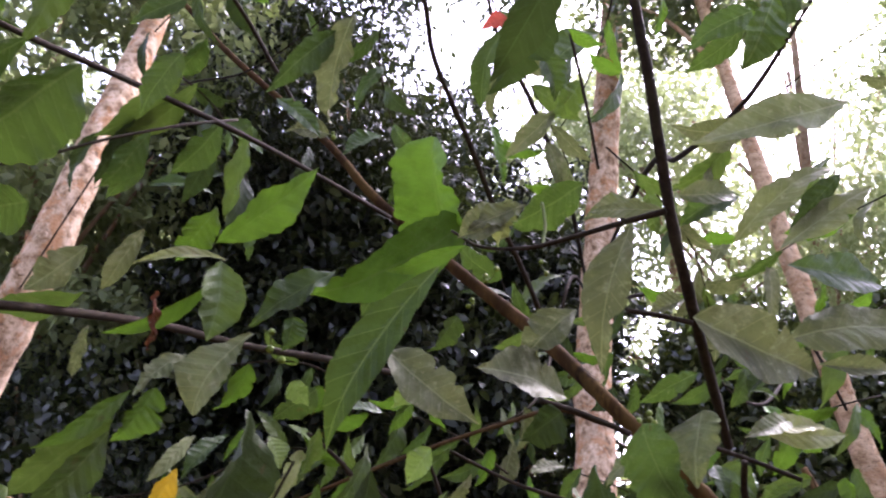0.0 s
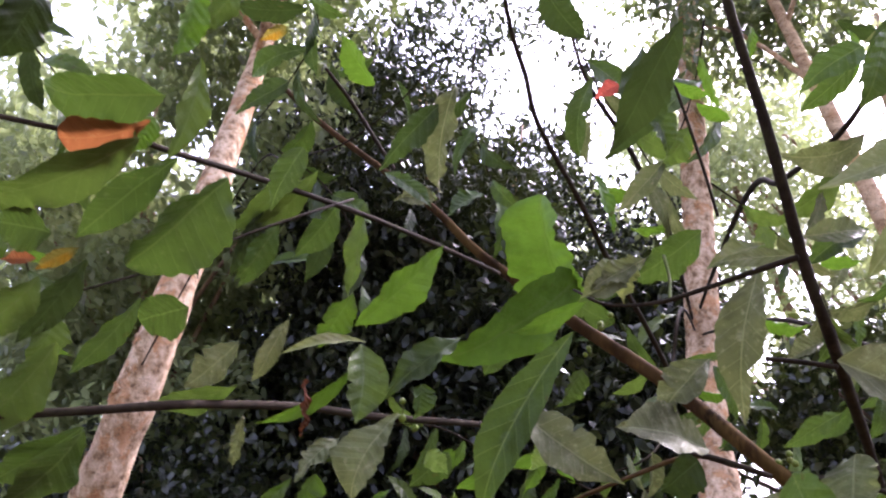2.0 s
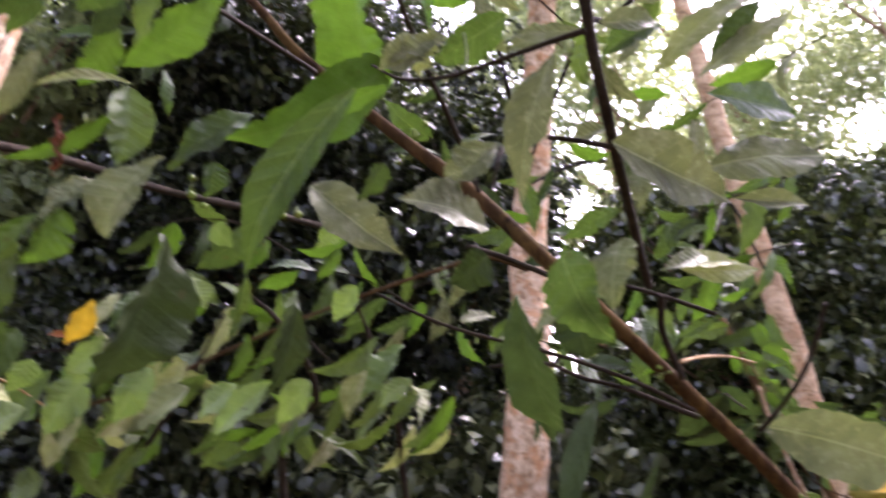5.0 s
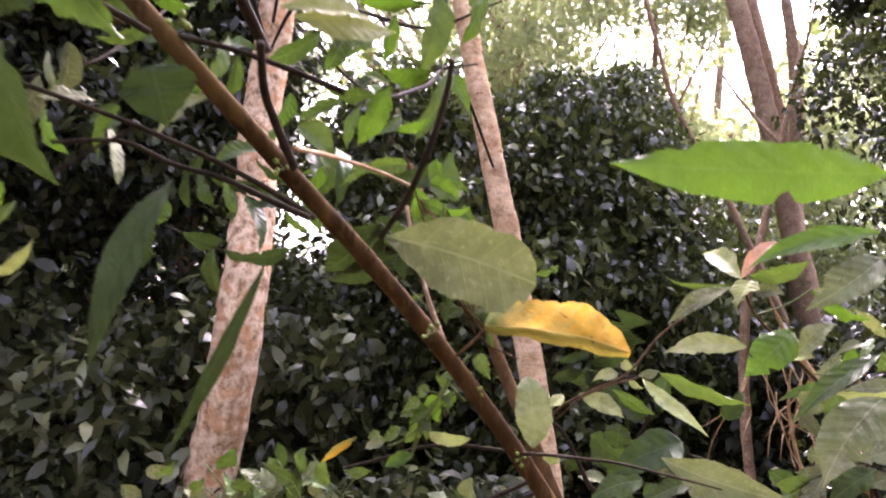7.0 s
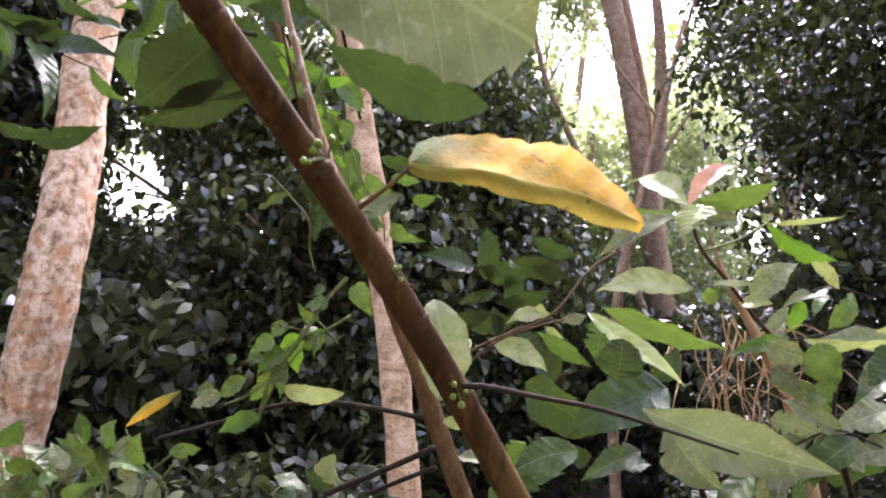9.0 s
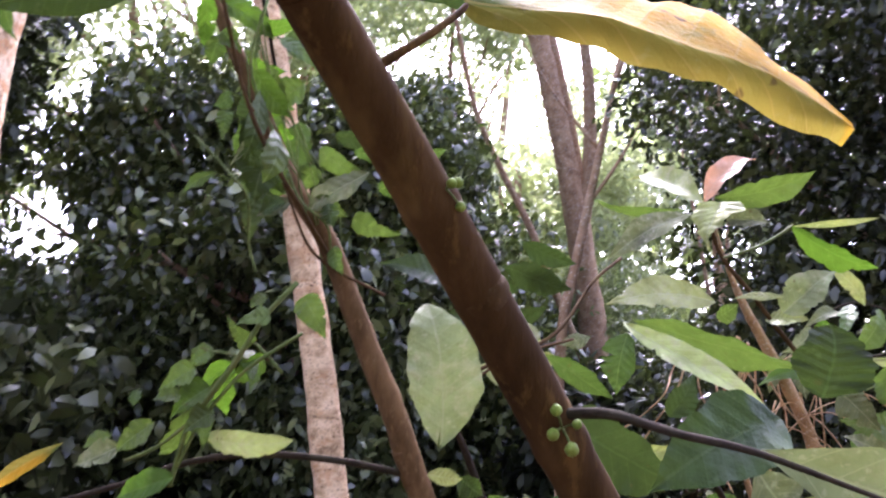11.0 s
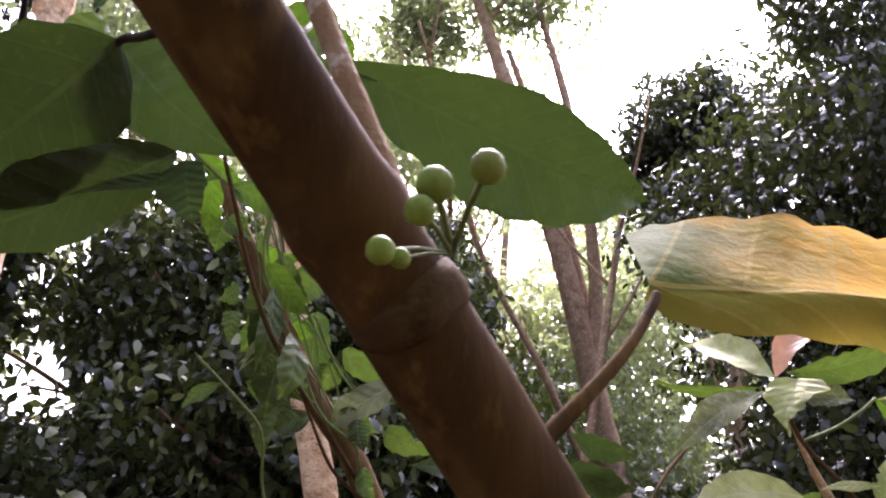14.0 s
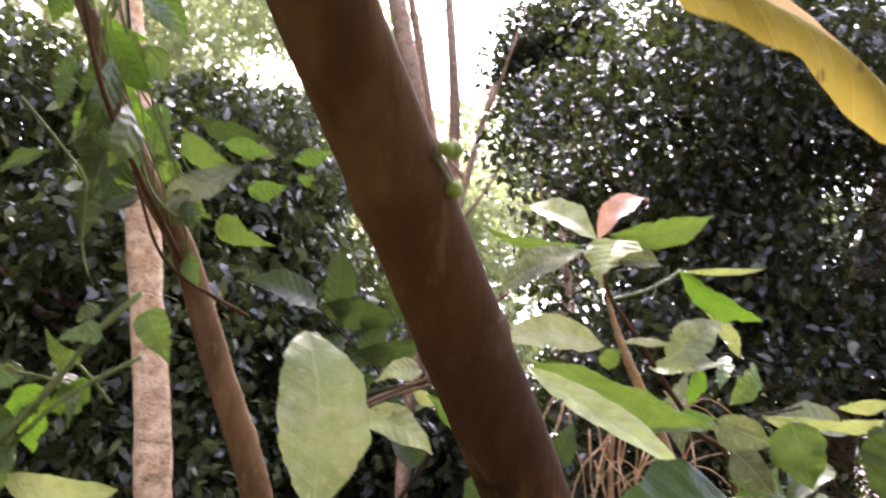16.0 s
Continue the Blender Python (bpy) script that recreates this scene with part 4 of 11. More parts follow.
leaf(shrub, FRESH, (-0.523, 0.936, 2.248), (-0.505, 0.822, 2.378), (-0.326, -0.733, -0.597), 0.141, "blunt", sag=0.05, fold=0.29, wave=0.035, bites=1, seed=2)
leaf(shrub, MID, (-0.473, 0.111, 2.186), (-0.557, 0.051, 2.188), (0.217, -0.329, -0.919), 0.055, "oval", sag=0.05, seed=1001)
leaf(shrub, ORANGE, (-0.489, 0.110, 2.167), (-0.554, 0.070, 2.155), (0.351, -0.308, -0.884), 0.043, "spoon", sag=0.05, label="orange withering leaf", seed=1002)
leaf(shrub, FRESH, (-0.493, 0.116, 2.175), (-0.517, 0.114, 2.146), (0.779, -0.004, -0.627), 0.022, "egg", sag=0.05, seed=1003)
leaf(shrub, VINE, (-0.500, 0.109, 2.154), (-0.627, 0.043, 2.106), (0.382, -0.066, -0.922), 0.051, sag=0.05, bites=1, seed=1004)
leaf(shrub, MID, (-0.470, 0.179, 2.137), (-0.558, 0.152, 2.067), (0.616, 0.047, -0.787), 0.075, "oval", sag=0.05, fold=0.25, label="broad green leaf hanging from the forked twig", seed=1005)
leaf(shrub, MID, (-0.523, 0.165, 2.168), (-0.615, 0.134, 2.101), (0.610, -0.123, -0.783), 0.043, "lance", sag=0.05, seed=1006)
leaf(shrub, MID, (-0.594, 0.101, 2.092), (-0.628, 0.072, 2.101), (0.367, -0.642, -0.673), 0.041, "oval", sag=0.05, seed=1007)
leaf(shrub, YELLOW, (-0.578, 0.118, 2.080), (-0.613, 0.102, 2.064), (0.534, -0.404, -0.743), 0.015, "lance", sag=0.05, seed=1008)
leaf(shrub, ORANGE, (-0.609, 0.100, 2.072), (-0.634, 0.083, 2.072), (0.582, -0.813, -0.023), 0.014, "lance", sag=0.05, seed=1009)
leaf(shrub, VINE, (-0.593, 0.096, 2.051), (-0.661, 0.071, 2.005), (0.582, -0.062, -0.811), 0.041, sag=0.05, seed=1010)
leaf(shrub, DEEP, (-0.593, 0.135, 2.078), (-0.661, 0.121, 2.012), (0.703, -0.071, -0.708), 0.034, "lance", sag=0.05, seed=1011)
leaf(shrub, VINE, (-0.635, 0.139, 2.037), (-0.667, 0.137, 1.998), (0.776, 0.063, -0.628), 0.037, "egg", sag=0.05, seed=1012)
leaf(shrub, MID, (-0.563, 0.224, 2.052), (-0.602, 0.201, 2.041), (0.461, -0.433, -0.775), 0.048, "oval", sag=0.05, seed=1013)
leaf(shrub, MID, (-0.596, 0.196, 2.060), (-0.666, 0.178, 1.998), (0.672, -0.079, -0.737), 0.030, "lance", sag=0.05, seed=1014)
leaf(shrub, VINE, (-0.612, 0.131, 2.007), (-0.700, 0.107, 1.931), (0.660, -0.057, -0.749), 0.050, "lance", sag=0.05, bites=1, seed=1015)
leaf(shrub, MID, (-0.630, 0.178, 1.944), (-0.710, 0.143, 1.899), (0.572, -0.443, -0.690), 0.039, "lance", sag=0.05, seed=1016)
leaf(shrub, DEEP, (-0.498, 0.007, 2.250), (-0.549, 0.003, 2.189), (0.715, 0.327, -0.618), 0.043, sag=0.05, seed=1017)
leaf(shrub, VINE, (-0.499, 0.005, 2.255), (-0.543, -0.011, 2.224), (0.454, -0.866, -0.210), 0.035, "lance", sag=0.05, seed=1018)
leaf(shrub, FRESH, (-0.510, 0.159, 2.354), (-0.550, 0.165, 2.288), (0.835, 0.263, -0.483), 0.039, sag=0.05, seed=1019)
leaf(shrub, VINE, (-0.540, 0.192, 2.299), (-0.593, 0.204, 2.203), (0.878, 0.053, -0.476), 0.036, "lance", sag=0.05, seed=1020)
leaf(shrub, YELLOW, (-0.512, 0.116, 2.175), (-0.529, 0.117, 2.150), (0.834, 0.010, -0.551), 0.017, "egg", sag=0.05, seed=1021)
leaf(shrub, VINE, (-0.559, 0.252, 2.442), (-0.610, 0.242, 2.390), (0.703, 0.087, -0.706), 0.036, "lance", sag=0.05, seed=1022)
leaf(shrub, YELLOW, (-0.606, 0.266, 2.479), (-0.630, 0.268, 2.442), (0.821, -0.181, -0.541), 0.019, "egg", sag=0.05, seed=1023)
leaf(shrub, YELLOW, (-0.560, 0.326, 2.426), (-0.591, 0.311, 2.412), (0.512, -0.295, -0.807), 0.017, "egg", sag=0.05, seed=1024)
leaf(shrub, DEEP, (-0.535, 0.333, 2.447), (-0.608, 0.278, 2.453), (0.182, -0.342, -0.922), 0.034, "lance", sag=0.05, seed=1025)
leaf(shrub, VINE, (-0.645, 0.448, 2.329), (-0.748, 0.419, 2.243), (0.657, -0.103, -0.747), 0.042, "lance", sag=0.05, seed=1026)
leaf(shrub, DEEP, (-0.704, 0.437, 2.269), (-0.759, 0.438, 2.191), (0.808, -0.147, -0.571), 0.029, "lance", sag=0.05, seed=1027)
leaf(shrub, FRESH, (-0.516, 0.403, 2.067), (-0.430, 0.450, 2.154), (0.748, -0.203, -0.632), 0.052, "lance", sag=0.05, fold=0.2, turn=0.1, seed=1028)
leaf(shrub, FRESH, (-0.502, 0.385, 2.096), (-0.548, 0.382, 2.046), (0.738, -0.085, -0.670), 0.041, sag=0.05, bites=1, seed=1029)
leaf(shrub, FRESH, (-0.412, 0.773, 2.172), (-0.513, 0.735, 2.130), (0.489, -0.509, -0.708), 0.031, "lance", sag=0.05, seed=1030)
leaf(shrub, MID, (-0.229, 0.734, 2.216), (-0.316, 0.707, 2.164), (0.550, -0.352, -0.757), 0.065, "oval", sag=0.05, bites=1, seed=1031)
leaf(shrub, DUSTY_VEILED, (-0.581, 0.304, 2.041), (-0.641, 0.288, 2.000), (0.343, -0.927, -0.153), 0.037, "lance", sag=0.05, bites=3, seed=1032)
leaf(shrub, DUSTY_VEILED, (-0.547, 0.337, 2.066), (-0.593, 0.338, 2.004), (0.785, -0.185, -0.592), 0.026, "lance", sag=0.05, seed=1033)
leaf(shrub, VINE, (-0.607, 0.330, 2.006), (-0.698, 0.287, 1.987), (0.331, -0.315, -0.890), 0.036, "lance", sag=0.05, seed=1034)
leaf(shrub, DUSTY_VEILED, (-0.611, 0.342, 1.975), (-0.635, 0.351, 1.926), (0.411, -0.841, -0.352), 0.014, sag=0.05, wave=0.2, seed=1035)
leaf(shrub, MID, (-0.656, 0.421, 2.233), (-0.720, 0.416, 2.164), (0.735, -0.142, -0.663), 0.039, "lance", sag=0.05, seed=1036)
leaf(shrub, VINE, (-0.630, 0.460, 2.315), (-0.744, 0.430, 2.239), (0.574, -0.109, -0.812), 0.038, "lance", sag=0.05, seed=1037)
leaf(shrub, DEEP, (-0.784, 0.662, 2.359), (-0.847, 0.667, 2.268), (0.754, -0.360, -0.550), 0.038, "lance", sag=0.05, seed=1038)
leaf(shrub, VINE, (-0.703, 0.645, 2.361), (-0.760, 0.674, 2.227), (0.015, -0.976, -0.217), 0.038, "lance", sag=0.05, wave=0.12, seed=1039)
leaf(shrub, MID, (-0.004, 0.673, 2.356), (-0.083, 0.657, 2.294), (0.625, -0.340, -0.703), 0.037, "lance", sag=0.05, seed=1040)
leaf(shrub, DEEP, (0.060, 0.688, 2.402), (-0.015, 0.683, 2.321), (0.619, -0.579, -0.531), 0.045, "lance", sag=0.05, seed=1041)
leaf(shrub, DUSTY_VEILED, (-0.108, 0.701, 2.165), (-0.046, 0.735, 2.170), (0.443, -0.868, 0.226), 0.036, sag=0.05, seed=1042)
leaf(shrub, DEEP, (0.062, 0.784, 2.195), (0.001, 0.778, 2.134), (0.545, -0.695, -0.468), 0.034, "lance", sag=0.05, seed=1043)
leaf(shrub, VINE, (-0.224, 0.731, 2.363), (-0.269, 0.728, 2.314), (0.709, -0.307, -0.635), 0.049, "lance", sag=0.05, seed=1044)
leaf(shrub, DUSTY_VEILED, (-0.157, 0.730, 2.177), (-0.223, 0.704, 2.153), (0.302, -0.934, 0.193), 0.028, "lance", sag=0.05, wave=0.1, seed=1045)
leaf(shrub, DUSTY_VEILED, (-0.281, 0.663, 2.169), (-0.347, 0.639, 2.140), (0.249, -0.940, 0.231), 0.036, "lance", sag=0.05, bites=2, wave=0.1, seed=1046)
leaf(shrub, PALE, (-0.295, 0.657, 2.165), (-0.319, 0.665, 2.118), (-0.177, -0.981, -0.078), 0.033, "egg", sag=0.05, bites=2, wave=0.1, seed=1047)
leaf(shrub, DUSTY_VEILED, (-0.650, 0.305, 1.832), (-0.708, 0.284, 1.778), (0.167, -0.967, 0.191), 0.041, "lance", sag=0.05, seed=1048)
leaf(shrub, VINE, (-0.611, 0.292, 1.798), (-0.690, 0.252, 1.761), (0.547, -0.424, -0.722), 0.031, "lance", sag=0.05, seed=1049)
leaf(shrub, VINE, (-0.547, 0.332, 1.881), (-0.627, 0.302, 1.811), (0.689, -0.236, -0.685), 0.050, sag=0.05, bites=2, seed=1050)
leaf(shrub, MID, (-0.599, 0.367, 1.821), (-0.642, 0.353, 1.775), (0.744, -0.229, -0.627), 0.038, "lance", sag=0.05, seed=1051)
leaf(shrub, MID, (-0.614, 0.169, 1.940), (-0.684, 0.143, 1.877), (0.666, -0.021, -0.745), 0.050, "lance", sag=0.05, seed=1052)
leaf(shrub, PALE, (-0.502, 0.406, 2.048), (-0.558, 0.337, 2.030), (0.639, -0.633, 0.437), 0.015, "lance", sag=0.05, fold=0.29, wave=0.035, seed=5)
leaf(shrub, VINE, (-0.501, 0.397, 2.044), (-0.504, 0.393, 1.961), (0.901, -0.433, -0.012), 0.047, sag=0.05, fold=0.20, wave=0.035, bites=2, seed=6, label="drooping leaf turning yellow at its tip")
leaf(shrub, FRESH, (-0.505, 0.400, 2.030), (-0.578, 0.331, 1.959), (0.720, -0.049, -0.692), 0.022, "lance", sag=0.05, fold=0.24, wave=0.035, bites=2, seed=7)
leaf(shrub, DEAD, (-0.533, 0.349, 2.003), (-0.546, 0.364, 1.949), (0.974, 0.027, -0.227), 0.011, "lance", sag=0.05, fold=0.14, wave=0.3, seed=8, label="shrivelled brown dead leaf")
leaf(shrub, SHINY, (-0.304, 0.489, 2.040), (-0.405, 0.446, 1.864), (0.459, -0.887, -0.048), 0.044, sag=0.01, fold=0.3, wave=0.012, label="long glossy leaf with a pale midrib", seed=9)
leaf(shrub, DUSTY_VEILED, (-0.424, 0.602, 1.988), (-0.335, 0.656, 1.909), (0.629, -0.752, 0.195), 0.062, "egg", sag=0.05, fold=0.16, wave=0.035, bites=2, seed=10, label="dull leaf with nibbled edges")
leaf(shrub, DUSTY_VEILED, (-0.258, 0.729, 1.946), (-0.329, 0.635, 1.970), (0.782, -0.493, 0.383), 0.065, sag=0.05, fold=0.19, wave=0.035, bites=4, seed=11)
leaf(shrub, DUSTY_VEILED, (-0.242, 0.730, 2.052), (-0.307, 0.692, 1.976), (0.181, -0.933, 0.312), 0.053, "lance", sag=0.05, fold=0.28, wave=0.035, bites=2, seed=12)
leaf(shrub, DUSTY_VEILED, (-0.163, 0.709, 2.145), (-0.207, 0.687, 1.967), (-0.222, -0.959, 0.173), 0.062, "lance", sag=0.05, fold=0.26, wave=0.035, bites=1, seed=13, label="long dull grey green leaf")
leaf(shrub, DUSTY_VEILED, (-0.098, 0.676, 2.013), (0.016, 0.803, 1.965), (0.731, -0.679, -0.061), 0.071, "egg", sag=0.05, fold=0.23, wave=0.035, bites=3, seed=14, label="broad dull grey green leaf")
leaf(shrub, DUSTY_VEILED, (-0.019, 0.857, 2.023), (0.117, 0.922, 2.036), (0.367, -0.846, 0.387), 0.074, sag=0.05, fold=0.14, wave=0.035, seed=15)
leaf(shrub, DUSTY_VEILED, (-0.119, 0.805, 1.935), (-0.132, 0.785, 1.849), (-0.570, -0.777, 0.267), 0.090, "egg", sag=0.05, fold=0.12, wave=0.035, bites=1, seed=16, label="broad dull grey green leaf")
leaf(shrub, MID, (-0.179, 0.758, 1.916), (-0.127, 0.770, 1.804), (-0.497, -0.808, -0.317), 0.090, "egg", sag=0.05, fold=0.15, wave=0.035, bites=2, seed=17)
# paler olive on this blade stands in for the glare over it
leaf(shrub, OLIVE, (0.078, 0.650, 2.215), (-0.064, 0.545, 2.147), (0.530, -0.830, 0.174), 0.048, "lance", sag=0.05, fold=0.18, wave=0.035, bites=1, seed=18)
leaf(shrub, DEEP, (-0.175, 0.429, 2.291), (-0.236, 0.459, 2.199), (0.700, -0.397, -0.594), 0.063, "lance", sag=0.05, fold=0.24, wave=0.035, bites=3, seed=19)
leaf(shrub, FRESH, (-0.157, 0.667, 2.318), (-0.189, 0.642, 2.339), (-0.072, -0.586, -0.807), 0.020, sag=0.05, fold=0.29, wave=0.035, seed=20)
leaf(shrub, MID, (-0.185, 0.682, 2.393), (-0.241, 0.626, 2.311), (0.485, -0.840, 0.242), 0.042, "lance", sag=0.05, fold=0.29, wave=0.035, bites=1, seed=21)
leaf(shrub, DUSTY_VEILED, (-0.104, 0.610, 2.112), (-0.188, 0.610, 2.124), (0.031, -0.975, 0.219), 0.024, "lance", sag=0.05, fold=0.12, wave=0.035, bites=1, seed=23)
leaf(shrub, DUSTY_VEILED, (-0.304, 0.678, 2.162), (-0.358, 0.639, 2.130), (0.434, -0.849, 0.302), 0.050, sag=0.05, fold=0.29, wave=0.035, bites=3, seed=24)
leaf(shrub, DUSTY_VEILED, (-0.260, 0.730, 2.326), (-0.329, 0.719, 2.265), (0.129, -0.991, 0.033), 0.036, "lance", sag=0.05, fold=0.18, wave=0.035, seed=25)
leaf(shrub, MID, (-0.006, 0.777, 2.090), (0.093, 0.889, 2.086), (0.740, -0.647, 0.183), 0.053, "lance", sag=0.05, fold=0.23, wave=0.035, bites=1, seed=26)
# the next two blades are likewise paled to olive for glare
leaf(shrub, OLIVE, (-0.012, 0.767, 2.108), (0.093, 0.792, 2.180), (-0.082, -0.898, 0.431), 0.047, "lance", sag=0.05, fold=0.13, wave=0.035, bites=2, seed=27)
leaf(shrub, OLIVE, (-0.063, 0.791, 2.130), (0.060, 0.815, 2.229), (-0.029, -0.963, 0.269), 0.046, "lance", sag=0.05, fold=0.18, wave=0.035, bites=1, seed=28)
leaf(shrub, MID, (-0.049, 0.776, 2.185), (-0.120, 0.754, 2.148), (0.188, -0.960, 0.210), 0.044, "lance", sag=0.05, fold=0.21, wave=0.035, bites=3, seed=29)
leaf(shrub, MID, (-0.000, 0.623, 2.331), (-0.071, 0.603, 2.290), (0.269, -0.963, 0.004), 0.037, "egg", sag=0.05, fold=0.17, wave=0.035, seed=30)
leaf(shrub, MID, (0.026, 0.582, 2.317), (-0.010, 0.593, 2.243), (0.742, -0.509, -0.437), 0.056, "lance", sag=0.05, fold=0.18, wave=0.035, bites=1, seed=31)
leaf(shrub, MID, (-0.141, 0.922, 2.003), (-0.214, 0.901, 1.961), (0.452, -0.806, -0.382), 0.032, "lance", sag=0.05, fold=0.26, wave=0.035, bites=2, seed=32)
leaf(shrub, DUSTY_VEILED, (-0.117, 0.735, 2.051), (-0.157, 0.722, 2.032), (0.144, -0.931, 0.334), 0.025, "egg", sag=0.05, fold=0.22, wave=0.035, bites=1, seed=33)
leaf(shrub, PALE, (-0.087, 1.092, 1.945), (0.021, 1.149, 1.943), (0.455, -0.853, 0.257), 0.042, sag=0.05, fold=0.13, wave=0.035, seed=34)
leaf(shrub, DUSTY_VEILED, (0.003, 0.991, 2.017), (0.102, 1.044, 2.012), (0.467, -0.850, 0.242), 0.031, "lance", sag=0.05, fold=0.29, wave=0.035, seed=35)
leaf(shrub, DUSTY_VEILED, (-0.048, 1.050, 1.953), (-0.098, 0.976, 1.924), (0.538, -0.597, 0.596), 0.033, "egg", sag=0.05, fold=0.26, wave=0.035, bites=1, seed=36)
leaf(shrub, MID, (-0.553, 0.638, 2.477), (-0.629, 0.582, 2.367), (0.849, -0.172, -0.499), 0.051, "lance", sag=0.05, fold=0.18, wave=0.035, bites=2, seed=37)
leaf(shrub, DUSTY_VEILED, (-0.529, 0.640, 2.500), (-0.586, 0.670, 2.353), (-0.001, -0.980, -0.200), 0.058, sag=0.05, fold=0.26, wave=0.12, bites=1, seed=38)
leaf(shrub, DUSTY_VEILED, (-0.746, 0.897, 2.476), (-0.815, 0.858, 2.484), (0.490, -0.871, -0.019), 0.041, "egg", sag=0.05, fold=0.25, wave=0.035, bites=3, seed=39)
leaf(shrub, DUSTY_VEILED, (-0.751, 0.698, 2.371), (-0.789, 0.711, 2.289), (-0.019, -0.989, -0.148), 0.031, "lance", sag=0.05, fold=0.27, wave=0.035, seed=40)
leaf(shrub, MID, (-0.719, 0.602, 2.351), (-0.799, 0.591, 2.277), (0.680, -0.203, -0.705), 0.053, "lance", sag=0.05, fold=0.30, wave=0.035, bites=1, seed=41)
leaf(shrub, MID, (-0.682, 0.506, 2.339), (-0.756, 0.444, 2.252), (0.798, -0.127, -0.589), 0.040, "lance", sag=0.05, fold=0.23, wave=0.035, bites=3, seed=44)
leaf(shrub, MID, (-0.751, 0.496, 2.278), (-0.807, 0.498, 2.202), (0.791, -0.170, -0.587), 0.035, "lance", sag=0.05, fold=0.29, wave=0.035, seed=45)
leaf(shrub, DUSTY_VEILED, (-0.451, 0.395, 1.964), (-0.485, 0.359, 1.890), (0.243, -0.912, 0.332), 0.056, "spoon", sag=0.05, fold=0.18, wave=0.035, bites=1, seed=46, label="broad drooping grey green leaf")
leaf(shrub, DUSTY_VEILED, (-0.507, 0.373, 1.945), (-0.526, 0.333, 1.901), (0.513, -0.734, 0.445), 0.024, "lance", sag=0.05, fold=0.15, wave=0.1, bites=2, seed=47)
leaf(shrub, FRESH, (-0.528, 0.331, 1.905), (-0.557, 0.268, 1.846), (0.948, -0.230, -0.220), 0.020, "lance", sag=0.05, fold=0.15, wave=0.035, bites=1, seed=48)
leaf(shrub, FRESH, (-0.507, 0.340, 1.908), (-0.533, 0.324, 1.857), (0.899, -0.132, -0.417), 0.036, "egg", sag=0.05, fold=0.30, wave=0.035, bites=1, seed=49)
leaf(shrub, MID, (-0.534, 0.319, 1.867), (-0.577, 0.277, 1.798), (0.879, -0.169, -0.445), 0.043, "lance", sag=0.05, fold=0.13, wave=0.035, seed=50)
leaf(shrub, MID, (-0.572, 0.705, 2.136), (-0.661, 0.634, 2.051), (0.394, -0.865, 0.310), 0.050, "lance", sag=0.05, fold=0.19, wave=0.1, bites=1, seed=51)
leaf(shrub, MID, (-0.667, 0.735, 2.089), (-0.688, 0.744, 2.039), (0.885, -0.219, -0.411), 0.042, "egg", sag=0.05, fold=0.18, wave=0.035, bites=2, seed=52)
leaf(shrub, MID, (-0.682, 0.824, 1.999), (-0.749, 0.807, 1.954), (0.564, -0.517, -0.644), 0.050, "egg", sag=0.05, fold=0.20, wave=0.035, bites=1, seed=53)
leaf(shrub, MID, (-0.499, 0.929, 2.120), (-0.546, 0.927, 2.065), (0.730, -0.301, -0.613), 0.046, "egg", sag=0.05, fold=0.23, wave=0.035, bites=3, seed=54)
leaf(shrub, MID, (-0.633, 0.941, 2.215), (-0.686, 0.943, 2.143), (0.707, -0.465, -0.533), 0.054, "lance", sag=0.05, fold=0.16, wave=0.035, seed=55)

# leaves about the forked twig of the fig shrub
leaf(shrub, MID, (-0.579, 0.380, 2.295), (-0.631, 0.378, 2.227), (0.262, -0.949, -0.173), 0.043, "egg", sag=0.05, fold=0.14, wave=0.035, bites=1, seed=73)
leaf(shrub, FRESH, (-0.601, 0.538, 2.475), (-0.622, 0.488, 2.544), (-0.252, -0.746, -0.617), 0.049, "egg", sag=0.05, fold=0.19, wave=0.035, seed=75)
leaf(shrub, RED, (-0.198, 0.410, 2.248), (-0.220, 0.401, 2.235), (0.401, -0.915, -0.046), 0.016, "egg", sag=0.05, fold=0.19, wave=0.035, seed=76, label="small bright red leaf")
leaf(shrub, DEEP, (-0.110, 0.342, 2.242), (-0.199, 0.377, 2.155), (0.493, -0.506, -0.708), 0.040, "lance", sag=0.05, fold=0.20, wave=0.035, seed=77, label="long dark hanging leaf")
leaf(shrub, DEEP, (-0.199, 0.267, 2.265), (-0.181, 0.301, 2.225), (-0.138, -0.723, -0.677), 0.032, "egg", sag=0.05, fold=0.29, wave=0.035, seed=78)
leaf(shrub, MID, (-0.221, 0.558, 2.317), (-0.211, 0.596, 2.257), (0.824, -0.531, -0.199), 0.039, "lance", sag=0.05, fold=0.30, wave=0.035, bites=3, seed=79)
leaf(shrub, FRESH, (-0.190, 0.571, 2.334), (-0.157, 0.602, 2.319), (-0.035, -0.405, -0.914), 0.018, "lance", sag=0.05, fold=0.21, wave=0.035, seed=80)
leaf(shrub, GOLD, (-0.569, 0.442, 1.848), (-0.600, 0.437, 1.804), (0.758, -0.438, -0.483), 0.026, "lance", sag=0.05, fold=0.2, label="yellow withering leaf", seed=81)
leaf(shrub, ORANGE, (-0.603, 0.445, 1.812), (-0.620, 0.435, 1.815), (0.503, -0.704, 0.502), 0.009, "lance", sag=0.05, fold=0.19, wave=0.035, seed=82)
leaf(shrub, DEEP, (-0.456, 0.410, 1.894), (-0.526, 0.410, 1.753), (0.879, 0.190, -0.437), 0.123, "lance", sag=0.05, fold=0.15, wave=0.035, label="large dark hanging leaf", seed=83)
